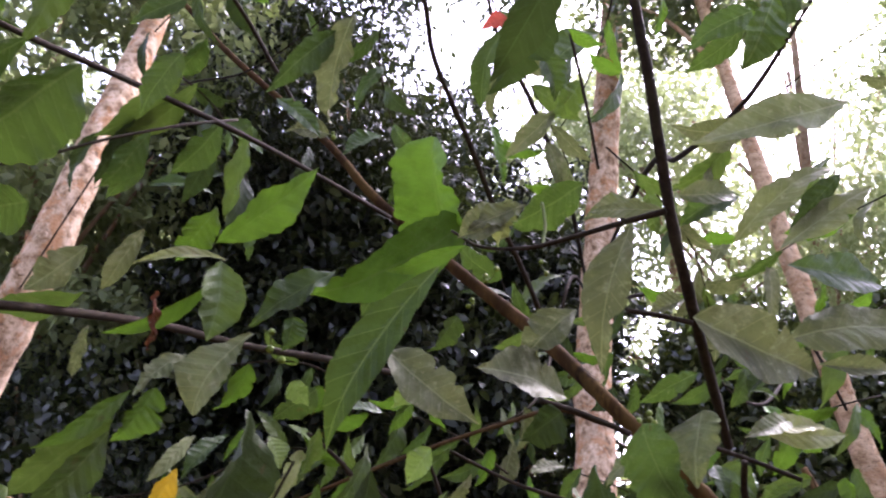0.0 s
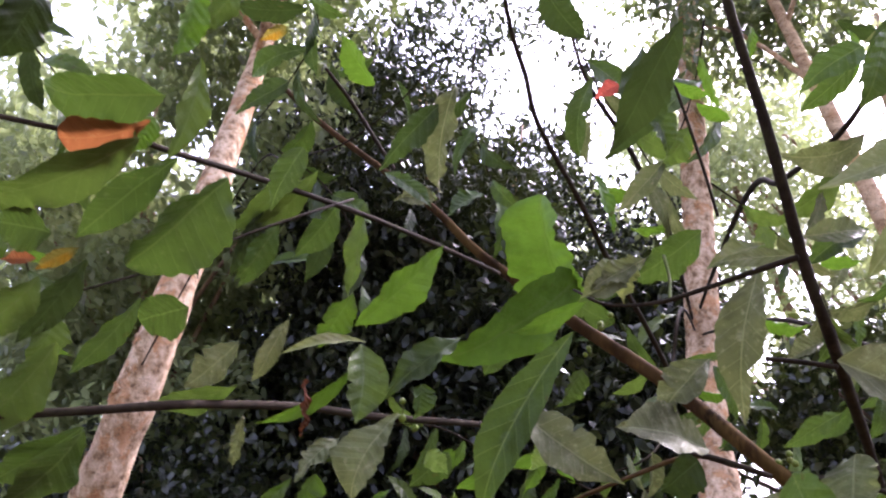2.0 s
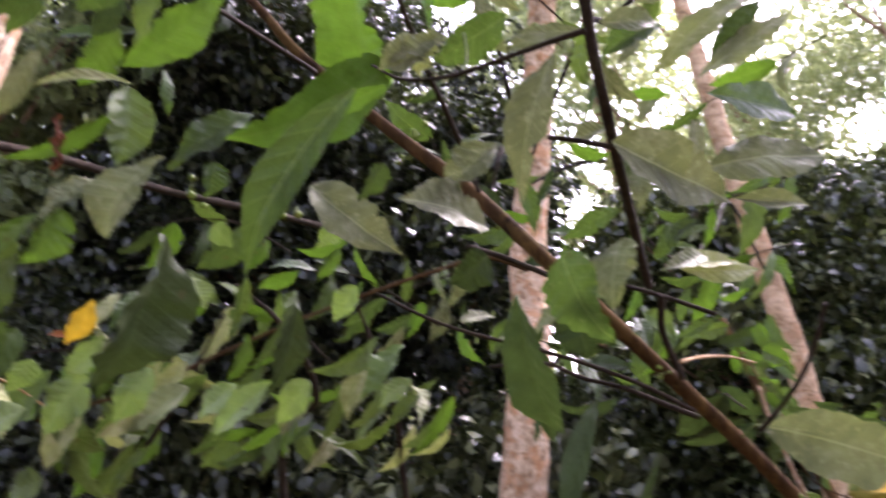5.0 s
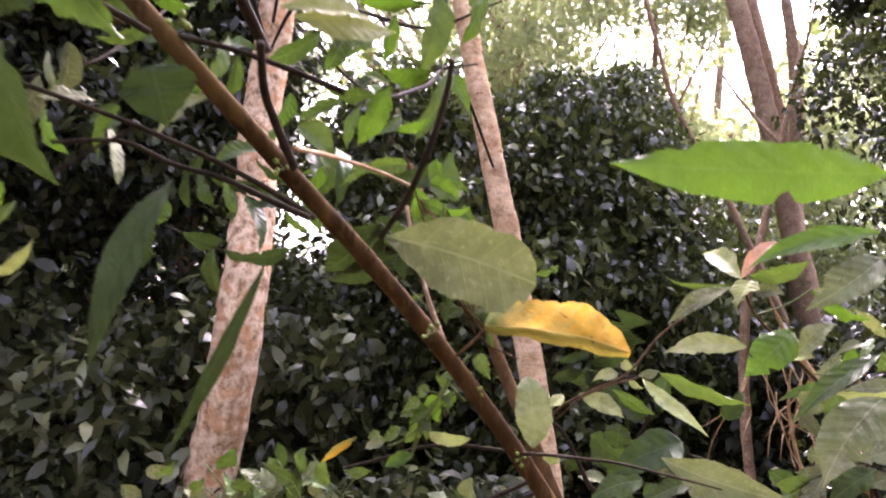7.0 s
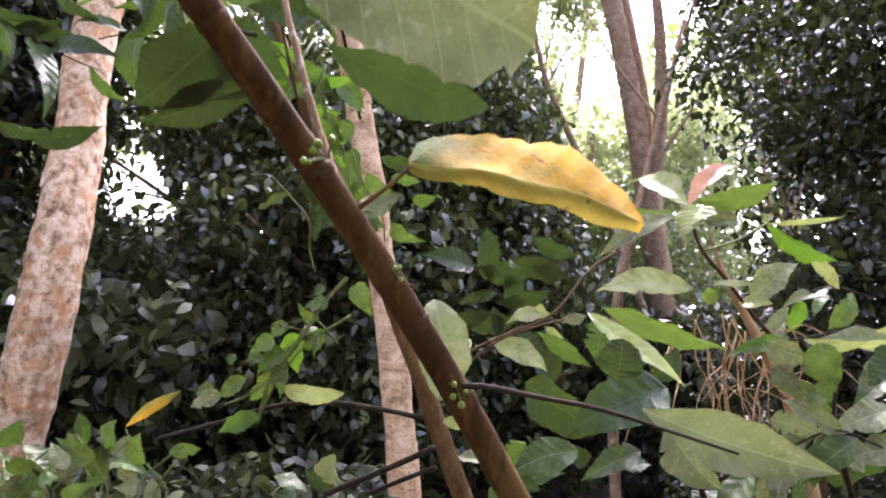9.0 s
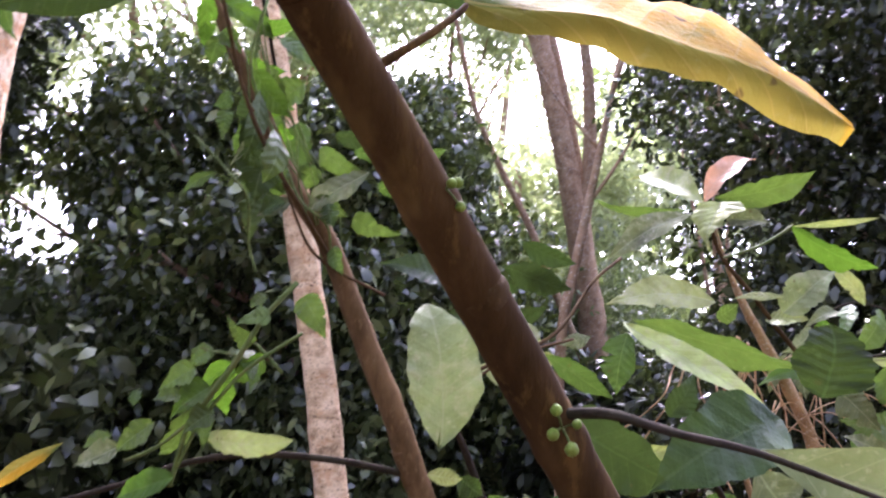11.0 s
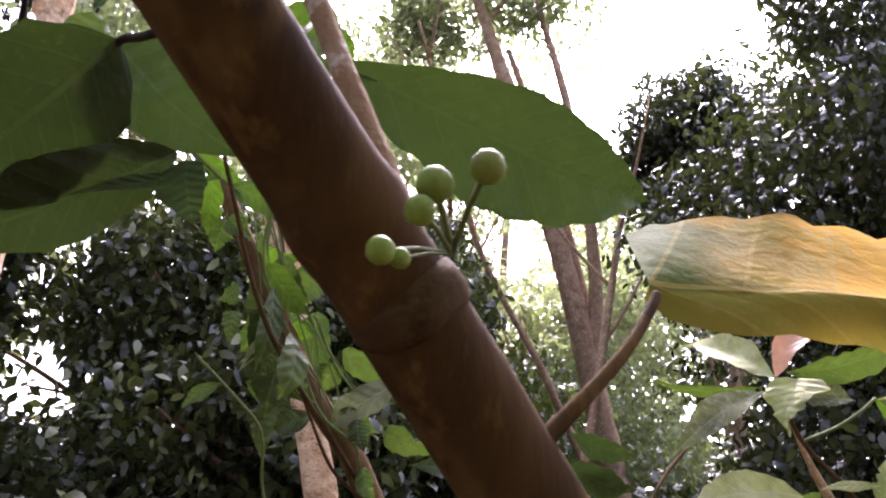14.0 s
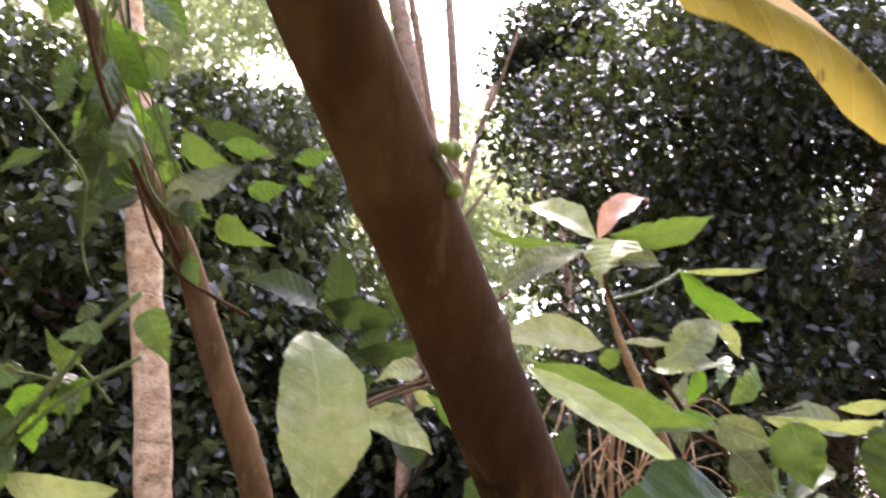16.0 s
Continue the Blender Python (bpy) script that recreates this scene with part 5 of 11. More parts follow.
leaf(shrub, LIT_GREEN, (-0.710, 0.360, 1.827), (-0.774, 0.340, 1.769), (0.214, -0.972, 0.094), 0.052, "egg", sag=0.05, seed=84)
leaf(shrub, MID, (-0.700, 0.374, 1.794), (-0.747, 0.301, 1.751), (0.405, -0.643, 0.649), 0.032, "lance", sag=0.05, fold=0.28, wave=0.035, seed=85)
leaf(shrub, MID, (-0.636, 0.413, 1.820), (-0.662, 0.383, 1.752), (0.906, -0.385, -0.177), 0.035, "egg", sag=0.05, fold=0.17, wave=0.035, bites=1, seed=86)
leaf(shrub, DEEP, (-0.241, 0.779, 1.875), (-0.215, 0.840, 1.702), (-0.413, -0.838, -0.357), 0.074, sag=0.05, fold=0.28, wave=0.035, seed=87)
leaf(shrub, DEEP, (-0.369, 1.032, 1.979), (-0.430, 1.011, 1.934), (0.586, -0.640, -0.496), 0.071, "egg", sag=0.05, fold=0.26, wave=0.035, seed=88)
leaf(shrub, DEEP, (-0.501, 0.697, 1.867), (-0.547, 0.702, 1.758), (0.870, -0.313, -0.381), 0.053, "lance", sag=0.05, fold=0.25, wave=0.035, seed=89)
leaf(shrub, PALE, (-0.097, 1.073, 1.947), (-0.004, 1.123, 1.952), (0.373, -0.749, 0.547), 0.039, "lance", sag=0.05, fold=0.26, wave=0.035, seed=90)

# leaves along the lower twigs
leaf(under, LIT_GREEN, (-0.690, 0.558, 1.782), (-0.745, 0.547, 1.711), (0.153, -0.988, 0.034), 0.056, "egg", sag=0.05, seed=1200)
leaf(under, LIT_GREEN, (-0.737, 0.518, 1.747), (-0.802, 0.491, 1.717), (0.146, -0.870, 0.470), 0.052, "lance", sag=0.05, seed=1201)
leaf(under, LIT_GREEN, (-0.640, 0.607, 1.791), (-0.686, 0.598, 1.728), (0.111, -0.993, 0.049), 0.051, "egg", sag=0.05, seed=1202)
leaf(under, LIT_GREEN, (-0.537, 0.702, 1.777), (-0.611, 0.680, 1.710), (-0.053, -0.928, 0.369), 0.048, "lance", sag=0.05, seed=1203)
leaf(under, LIT_GREEN, (-0.592, 0.707, 1.776), (-0.642, 0.690, 1.737), (-0.055, -0.883, 0.466), 0.050, "lance", sag=0.05, seed=1204)
leaf(under, LIT_GREEN, (-0.514, 0.749, 1.780), (-0.557, 0.741, 1.725), (0.062, -0.993, 0.097), 0.042, "egg", sag=0.05, seed=1205)
leaf(under, LIT_GREEN, (-0.407, 0.831, 1.782), (-0.450, 0.817, 1.745), (-0.047, -0.916, 0.398), 0.035, "lance", sag=0.05, seed=1206)
leaf(under, LIT_GREEN, (-0.623, 0.649, 1.840), (-0.684, 0.628, 1.796), (0.061, -0.931, 0.359), 0.051, "egg", sag=0.05, seed=1207)
leaf(under, LIT_GREEN, (-0.457, 0.771, 1.900), (-0.489, 0.766, 1.854), (0.069, -0.995, 0.070), 0.036, "egg", sag=0.05, seed=1208)
leaf(under, LIT_GREEN, (-0.759, 0.538, 1.804), (-0.789, 0.532, 1.766), (0.782, -0.266, -0.564), 0.039, "egg", sag=0.05, seed=1209)
leaf(under, LIT_GREEN, (-0.698, 0.587, 1.832), (-0.748, 0.574, 1.778), (0.170, -0.983, 0.075), 0.037, "lance", sag=0.05, seed=1210)
leaf(under, LIT_GREEN, (-0.610, 0.666, 1.977), (-0.591, 0.685, 1.948), (-0.012, -0.848, -0.530), 0.039, "egg", sag=0.05, seed=1211)
leaf(under, LIT_GREEN, (-0.472, 0.741, 1.980), (-0.497, 0.736, 1.948), (0.760, -0.355, -0.545), 0.043, "heart", sag=0.05, seed=1212)
leaf(under, LIT_GREEN, (-0.626, 0.653, 1.908), (-0.616, 0.669, 1.868), (0.935, -0.340, 0.101), 0.036, "lance", sag=0.05, seed=1213)
leaf(under, VINE, (-0.928, 0.720, 1.808), (-1.017, 0.704, 1.717), (0.135, -0.990, 0.053), 0.052, sag=0.05, fold=0.2, seed=1101)
leaf(under, PALE, (-0.881, 0.750, 1.767), (-0.952, 0.743, 1.665), (0.034, -0.999, 0.041), 0.059, "lance", sag=0.05, fold=0.2, seed=1102)
leaf(under, OLIVE, (-0.782, 0.844, 1.781), (-0.882, 0.816, 1.718), (0.037, -0.933, 0.358), 0.055, "egg", sag=0.05, bites=1, seed=1103)
leaf(under, DUSTY_VEILED, (-0.836, 0.856, 1.870), (-0.906, 0.841, 1.805), (0.090, -0.988, 0.123), 0.050, sag=0.05, seed=1104)
leaf(under, VINE, (-0.636, 0.851, 1.775), (-0.737, 0.822, 1.717), (0.021, -0.907, 0.421), 0.040, "lance", sag=0.05, seed=1105)
leaf(under, PALE, (-0.816, 0.875, 1.825), (-0.872, 0.868, 1.752), (-0.020, -0.994, 0.111), 0.046, sag=0.05, bites=2, seed=1106)
leaf(under, DUSTY_VEILED, (-0.591, 0.870, 1.774), (-0.635, 0.867, 1.707), (-0.070, -0.993, 0.093), 0.046, "egg", sag=0.05, seed=1107)
leaf(under, OLIVE, (-0.510, 0.899, 1.801), (-0.546, 0.900, 1.730), (-0.129, -0.991, 0.045), 0.040, "lance", sag=0.05, seed=1108)
leaf(under, VINE, (-0.485, 1.028, 1.767), (-0.534, 1.018, 1.721), (-0.155, -0.919, 0.362), 0.035, "lance", sag=0.05, seed=1109)
leaf(under, FRESH, (-1.043, 0.798, 1.742), (-1.104, 0.762, 1.786), (0.683, -0.429, 0.591), 0.047, "egg", sag=0.05, seed=1110)
leaf(under, VINE, (-0.920, 0.912, 1.713), (-0.990, 0.868, 1.777), (0.159, -0.885, -0.438), 0.041, "lance", sag=0.05, seed=1111)
leaf(under, FRESH, (-0.753, 0.946, 1.872), (-0.795, 0.947, 1.792), (0.858, -0.251, -0.448), 0.036, "lance", sag=0.05, seed=1112)
leaf(under, FRESH, (-0.562, 0.938, 2.015), (-0.642, 0.911, 1.986), (0.441, -0.518, -0.733), 0.032, "lance", sag=0.05, seed=1113)
leaf(under, FRESH, (-0.580, 0.936, 1.993), (-0.618, 0.932, 1.942), (0.755, -0.400, -0.520), 0.028, "egg", sag=0.05, seed=1114)
leaf(under, FRESH, (-0.738, 0.917, 2.024), (-0.789, 0.907, 1.976), (0.682, -0.350, -0.643), 0.038, "egg", sag=0.05, seed=1115)
leaf(under, FRESH, (-0.808, 0.912, 1.918), (-0.877, 0.887, 1.901), (0.395, -0.641, -0.658), 0.025, "lance", sag=0.05, seed=1116)
leaf(under, VINE, (-0.871, 0.668, 1.658), (-0.917, 0.653, 1.637), (0.117, -0.915, 0.386), 0.046, "egg", sag=0.05, seed=1117)
leaf(under, FRESH, (-0.917, 0.831, 1.826), (-0.995, 0.799, 1.828), (0.295, -0.716, -0.633), 0.032, "lance", sag=0.05, seed=1118)
leaf(under, VINE, (-0.893, 0.889, 1.696), (-0.937, 0.855, 1.600), (-0.138, -0.912, 0.386), 0.029, "lance", sag=0.05, fold=0.39, wave=0.07, bites=2, seed=91)
leaf(under, VINE, (-0.889, 1.191, 1.957), (-0.917, 1.189, 1.880), (0.931, -0.145, -0.335), 0.035, "lance", sag=0.02, fold=0.26, wave=0.04, bites=1, seed=92)
leaf(under, FRESH, (-1.046, 0.935, 1.723), (-1.090, 0.930, 1.608), (0.906, -0.258, -0.335), 0.036, sag=0.09, fold=0.21, wave=0.04, bites=1, seed=93)
leaf(under, MID, (-0.650, 0.926, 1.929), (-0.695, 0.883, 1.812), (0.912, -0.342, -0.225), 0.038, "lance", sag=0.11, fold=0.31, wave=0.08, bites=1, seed=94)
leaf(under, VINE, (-0.532, 1.061, 1.852), (-0.573, 0.995, 1.762), (0.135, -0.827, 0.545), 0.046, sag=0.04, fold=0.21, wave=0.07, bites=1, seed=95)
leaf(under, OLIVE, (-1.041, 0.978, 1.812), (-1.012, 1.025, 1.749), (0.005, -0.803, -0.597), 0.036, "egg", sag=0.04, fold=0.33, wave=0.06, seed=96)
leaf(under, PALE, (-0.924, 0.962, 1.850), (-0.795, 0.968, 1.783), (-0.111, -0.948, -0.298), 0.027, "egg", sag=0.11, fold=0.18, wave=0.08, seed=97)
leaf(under, FRESH, (-0.997, 1.087, 1.997), (-1.050, 1.054, 1.925), (0.100, -0.930, 0.353), 0.026, "lance", sag=0.04, fold=0.31, wave=0.06, bites=1, seed=98)
leaf(under, VINE, (-0.979, 0.953, 1.703), (-1.092, 0.987, 1.603), (0.511, -0.452, -0.731), 0.051, "lance", sag=0.03, fold=0.39, wave=0.05, seed=100)
leaf(under, PALE, (-0.655, 1.371, 1.725), (-0.755, 1.400, 1.623), (0.539, -0.507, -0.673), 0.033, sag=0.08, fold=0.28, wave=0.04, bites=2, seed=101)
leaf(under, VINE, (-0.556, 1.018, 1.864), (-0.634, 0.945, 1.803), (0.772, -0.450, -0.449), 0.041, "lance", sag=0.11, fold=0.36, wave=0.06, bites=1, seed=102)
leaf(under, VINE, (-0.711, 0.878, 1.952), (-0.775, 0.929, 1.879), (0.718, -0.088, -0.691), 0.037, "lance", sag=0.05, fold=0.25, wave=0.08, bites=1, seed=103)
leaf(under, VINE, (-0.550, 1.308, 1.762), (-0.622, 1.240, 1.680), (0.825, -0.285, -0.488), 0.034, sag=0.10, fold=0.29, wave=0.05, bites=1, seed=104)
leaf(under, VINE, (-0.822, 1.247, 1.718), (-0.736, 1.316, 1.644), (0.762, -0.419, 0.494), 0.024, sag=0.04, fold=0.14, wave=0.03, bites=1, seed=105)
leaf(under, FRESH, (-0.927, 1.276, 1.815), (-1.037, 1.236, 1.769), (0.203, -0.926, 0.319), 0.032, sag=0.08, fold=0.28, wave=0.04, bites=1, seed=106)
leaf(under, VINE, (-0.962, 0.944, 1.853), (-1.050, 0.885, 1.785), (0.211, -0.857, 0.470), 0.039, "lance", sag=0.04, fold=0.19, wave=0.08, bites=2, seed=107)
leaf(under, VINE, (-0.910, 1.214, 1.846), (-0.957, 1.143, 1.800), (0.825, -0.206, -0.526), 0.042, sag=0.12, fold=0.25, wave=0.05, bites=1, seed=108)
leaf(under, FRESH, (-0.561, 1.379, 1.919), (-0.503, 1.345, 1.837), (-0.530, -0.848, -0.023), 0.029, sag=0.07, fold=0.14, wave=0.06, bites=3, seed=109)
leaf(under, FRESH, (-1.004, 1.027, 1.734), (-1.022, 1.002, 1.656), (0.905, -0.420, -0.074), 0.035, sag=0.06, fold=0.24, wave=0.06, seed=110)
leaf(under, MID, (-0.647, 1.208, 1.957), (-0.740, 1.203, 1.876), (0.642, -0.258, -0.722), 0.039, sag=0.05, fold=0.15, wave=0.08, bites=1, seed=111)
leaf(under, OLIVE, (-0.565, 1.144, 1.792), (-0.521, 1.095, 1.720), (0.844, -0.030, 0.536), 0.041, "egg", sag=0.11, fold=0.36, wave=0.07, seed=112)
leaf(under, FRESH, (-0.601, 1.295, 1.958), (-0.649, 1.326, 1.886), (0.709, -0.339, -0.619), 0.034, "egg", sag=0.05, fold=0.26, wave=0.05, bites=3, seed=114)
leaf(under, VINE, (-0.586, 1.129, 1.820), (-0.702, 1.147, 1.729), (-0.456, -0.781, 0.426), 0.040, "egg", sag=0.02, fold=0.27, wave=0.06, seed=115)
leaf(under, VINE, (-0.888, 1.304, 1.721), (-0.808, 1.314, 1.635), (0.047, -0.996, -0.073), 0.041, "egg", sag=0.06, fold=0.27, wave=0.07, bites=2, seed=117)
leaf(under, VINE, (-0.583, 1.126, 1.740), (-0.695, 1.113, 1.689), (0.416, -0.423, -0.805), 0.032, sag=0.07, fold=0.30, wave=0.07, bites=1, seed=118)
leaf(under, VINE, (-0.550, 1.049, 1.792), (-0.597, 1.000, 1.717), (0.884, -0.202, -0.422), 0.032, sag=0.10, fold=0.31, wave=0.05, bites=3, seed=119)
leaf(under, OLIVE, (-1.094, 0.959, 1.914), (-1.006, 0.951, 1.849), (-0.361, -0.850, -0.384), 0.038, "lance", sag=0.07, fold=0.26, wave=0.05, seed=120)
leaf(under, FRESH, (-0.505, 1.209, 1.772), (-0.602, 1.227, 1.662), (0.579, -0.552, -0.601), 0.033, "egg", sag=0.02, fold=0.32, wave=0.04, bites=1, seed=121)
leaf(under, OLIVE, (-0.666, 1.340, 1.919), (-0.759, 1.355, 1.851), (0.521, -0.332, -0.786), 0.042, sag=0.12, fold=0.31, wave=0.03, bites=2, seed=124)
leaf(under, VINE, (-0.824, 0.935, 1.812), (-0.947, 0.936, 1.764), (0.321, -0.452, -0.832), 0.046, sag=0.03, fold=0.37, wave=0.08, seed=125)
leaf(under, PALE, (-1.176, 1.122, 1.862), (-1.099, 1.212, 1.817), (0.488, -0.687, -0.538), 0.048, "lance", sag=0.06, fold=0.15, wave=0.06, seed=126)
leaf(under, OLIVE, (-1.193, 1.143, 1.757), (-1.284, 1.115, 1.687), (0.621, -0.492, -0.611), 0.026, sag=0.03, fold=0.22, wave=0.06, seed=129)
leaf(under, VINE, (-0.962, 1.212, 1.722), (-1.021, 1.169, 1.647), (0.824, -0.346, -0.450), 0.051, sag=0.06, fold=0.12, wave=0.06, bites=2, seed=132)
leaf(under, OLIVE, (-1.038, 1.053, 1.736), (-1.036, 0.993, 1.667), (-0.073, -0.754, 0.653), 0.034, "lance", sag=0.11, fold=0.26, wave=0.04, bites=1, seed=133)
leaf(under, OLIVE, (-0.806, 1.318, 1.710), (-0.828, 1.236, 1.637), (0.980, -0.177, -0.097), 0.044, "egg", sag=0.04, fold=0.21, wave=0.07, seed=135)
leaf(under, VINE, (-0.549, 1.245, 1.806), (-0.647, 1.269, 1.745), (-0.285, -0.955, 0.082), 0.027, "lance", sag=0.08, fold=0.11, wave=0.07, bites=1, seed=136)
leaf(under, PALE, (-0.880, 0.845, 1.782), (-0.884, 0.775, 1.708), (0.993, -0.111, 0.051), 0.040, sag=0.07, fold=0.20, wave=0.07, seed=137)
leaf(under, MID, (-0.861, 1.182, 1.731), (-0.924, 1.088, 1.657), (0.829, -0.126, -0.545), 0.041, sag=0.06, fold=0.34, wave=0.07, bites=2, seed=139)
leaf(under, FRESH, (-1.185, 1.045, 1.903), (-1.303, 1.069, 1.795), (0.680, 0.057, -0.731), 0.029, "egg", sag=0.08, fold=0.21, wave=0.04, bites=1, seed=141)
leaf(under, FRESH, (-1.099, 0.956, 1.847), (-1.152, 0.945, 1.777), (-0.132, -0.959, 0.251), 0.049, "lance", sag=0.06, fold=0.32, wave=0.05, bites=1, seed=142)
leaf(under, VINE, (-0.938, 1.021, 1.825), (-1.034, 1.031, 1.787), (-0.227, -0.916, 0.332), 0.037, "egg", sag=0.07, fold=0.28, wave=0.06, bites=2, seed=143)
leaf(under, VINE, (-0.840, 1.218, 1.987), (-0.857, 1.146, 1.924), (0.969, -0.245, 0.018), 0.030, "lance", sag=0.04, fold=0.16, wave=0.05, bites=2, seed=144)
leaf(under, PALE, (-0.822, 1.055, 1.793), (-0.849, 1.030, 1.721), (-0.252, -0.881, 0.400), 0.025, sag=0.07, fold=0.37, wave=0.06, seed=145)
leaf(under, FRESH, (-1.095, 1.106, 1.825), (-1.012, 1.142, 1.782), (0.094, -0.846, -0.526), 0.036, "lance", sag=0.09, fold=0.12, wave=0.07, bites=1, seed=146)
leaf(under, MID, (-0.885, 0.793, 1.843), (-0.949, 0.825, 1.767), (0.670, -0.287, -0.685), 0.028, "lance", sag=0.05, fold=0.15, wave=0.04, bites=2, seed=147)
leaf(under, PALE, (-1.236, 1.124, 1.751), (-1.196, 1.185, 1.677), (-0.034, -0.762, -0.646), 0.042, "egg", sag=0.10, fold=0.19, wave=0.03, seed=148)
leaf(under, VINE, (-0.992, 0.807, 1.745), (-0.920, 0.823, 1.689), (0.143, -0.985, -0.098), 0.044, "lance", sag=0.05, fold=0.30, wave=0.07, seed=150)
leaf(under, PALE, (-0.611, 1.453, 1.721), (-0.720, 1.478, 1.657), (0.361, -0.477, -0.801), 0.025, "lance", sag=0.09, fold=0.29, wave=0.08, bites=1, seed=151)
leaf(under, MID, (-0.919, 0.912, 1.950), (-0.937, 0.831, 1.880), (0.388, -0.650, 0.653), 0.034, sag=0.05, fold=0.32, wave=0.07, bites=1, seed=152)
leaf(under, VINE, (-1.112, 1.069, 1.763), (-1.186, 1.062, 1.717), (0.467, -0.587, -0.662), 0.030, sag=0.02, fold=0.28, wave=0.07, bites=1, seed=153)
leaf(under, OLIVE, (-1.030, 0.949, 1.959), (-1.050, 0.872, 1.873), (0.980, -0.189, -0.059), 0.030, sag=0.06, fold=0.11, wave=0.06, seed=154)
leaf(under, MID, (-0.931, 1.080, 1.858), (-0.968, 1.009, 1.808), (0.249, -0.641, 0.726), 0.038, sag=0.09, fold=0.17, wave=0.07, seed=155)
leaf(under, VINE, (-0.539, 1.061, 1.780), (-0.597, 1.020, 1.692), (-0.019, -0.901, 0.433), 0.029, "lance", sag=0.06, fold=0.12, wave=0.04, bites=2, seed=157)
leaf(under, PALE, (-0.810, 1.061, 1.770), (-0.897, 0.972, 1.730), (0.665, -0.355, -0.657), 0.039, "egg", sag=0.12, fold=0.16, wave=0.06, bites=1, seed=158)
leaf(under, MID, (-0.890, 1.098, 1.744), (-0.994, 1.099, 1.669), (0.527, -0.423, -0.737), 0.033, "egg", sag=0.05, fold=0.13, wave=0.06, bites=2, seed=159)
leaf(under, PALE, (-0.872, 1.062, 1.923), (-0.961, 1.068, 1.823), (0.007, -0.998, -0.066), 0.033, "lance", sag=0.08, fold=0.23, wave=0.05, bites=2, seed=160)
leaf(under, MID, (-0.853, 1.314, 1.733), (-0.903, 1.235, 1.688), (0.851, -0.287, -0.441), 0.024, sag=0.02, fold=0.33, wave=0.06, bites=1, seed=161)
leaf(under, FRESH, (-0.702, 0.983, 1.733), (-0.804, 0.994, 1.683), (0.329, -0.522, -0.787), 0.027, sag=0.07, fold=0.33, wave=0.04, bites=1, seed=162)
leaf(under, OLIVE, (-0.703, 1.290, 1.798), (-0.809, 1.271, 1.740), (0.423, -0.733, -0.533), 0.023, sag=0.04, fold=0.13, wave=0.05, seed=163)
leaf(upper, VINE, (0.053, 1.244, 2.424), (-0.016, 1.208, 2.328), (0.812, -0.385, -0.439), 0.027, "lance", sag=0.04, fold=0.19, wave=0.05, bites=2, seed=164)
leaf(upper, DUSTY_VEILED, (-0.630, 1.390, 2.840), (-0.674, 1.463, 2.761), (-0.172, -0.769, -0.615), 0.030, "egg", sag=0.11, fold=0.14, wave=0.03, bites=1, seed=168)
leaf(upper, MID, (-0.424, 1.293, 2.809), (-0.447, 1.265, 2.648), (0.965, -0.243, -0.096), 0.025, sag=0.05, fold=0.34, wave=0.05, bites=1, seed=170)
leaf(upper, VINE, (0.057, 1.222, 2.413), (-0.023, 1.159, 2.301), (-0.289, -0.731, 0.618), 0.029, sag=0.02, fold=0.12, wave=0.04, seed=175)
leaf(upper, DUSTY_VEILED, (-0.190, 1.752, 2.506), (-0.235, 1.726, 2.404), (-0.076, -0.958, 0.278), 0.046, "lance", sag=0.03, fold=0.16, wave=0.05, bites=2, seed=177)
leaf(upper, VINE, (-0.308, 1.731, 2.609), (-0.348, 1.736, 2.509), (0.810, -0.472, -0.348), 0.040, "lance", sag=0.09, fold=0.23, wave=0.08, seed=179)
leaf(upper, DUSTY_VEILED, (0.116, 1.305, 2.596), (0.206, 1.280, 2.551), (-0.460, -0.063, -0.886), 0.041, "egg", sag=0.06, fold=0.23, wave=0.07, bites=1, seed=180)
leaf(upper, DUSTY_VEILED, (0.061, 1.305, 2.771), (-0.027, 1.289, 2.744), (0.198, -0.978, -0.065), 0.025, "lance", sag=0.11, fold=0.31, wave=0.04, bites=1, seed=181)
leaf(upper, FRESH, (-0.557, 1.193, 2.558), (-0.439, 1.192, 2.508), (-0.344, -0.488, -0.802), 0.044, "lance", sag=0.06, fold=0.16, wave=0.04, bites=2, seed=183)
leaf(upper, FRESH, (-0.038, 1.112, 2.668), (-0.051, 1.131, 2.576), (0.850, -0.479, -0.219), 0.026, "egg", sag=0.06, fold=0.34, wave=0.07, seed=185)
leaf(upper, DEEP, (-0.072, 1.417, 2.897), (0.038, 1.466, 2.835), (-0.391, -0.246, -0.887), 0.052, "lance", sag=0.03, fold=0.35, wave=0.05, bites=2, seed=186)
leaf(upper, MID, (-0.309, 1.290, 2.714), (-0.374, 1.224, 2.566), (0.925, -0.081, -0.370), 0.042, "egg", sag=0.07, fold=0.24, wave=0.06, bites=1, seed=190)
leaf(upper, FRESH, (-0.253, 1.518, 3.025), (-0.287, 1.541, 2.935), (0.802, -0.431, -0.413), 0.029, "egg", sag=0.04, fold=0.22, wave=0.05, bites=1, seed=193)
leaf(upper, FRESH, (-0.457, 0.963, 2.463), (-0.433, 0.962, 2.340), (0.867, -0.467, 0.173), 0.027, "egg", sag=0.03, fold=0.23, wave=0.08, bites=2, seed=198)
leaf(upper, FRESH, (-0.234, 1.651, 2.457), (-0.147, 1.658, 2.443), (-0.080, -0.600, -0.796), 0.036, "egg", sag=0.03, fold=0.21, wave=0.06, seed=200)
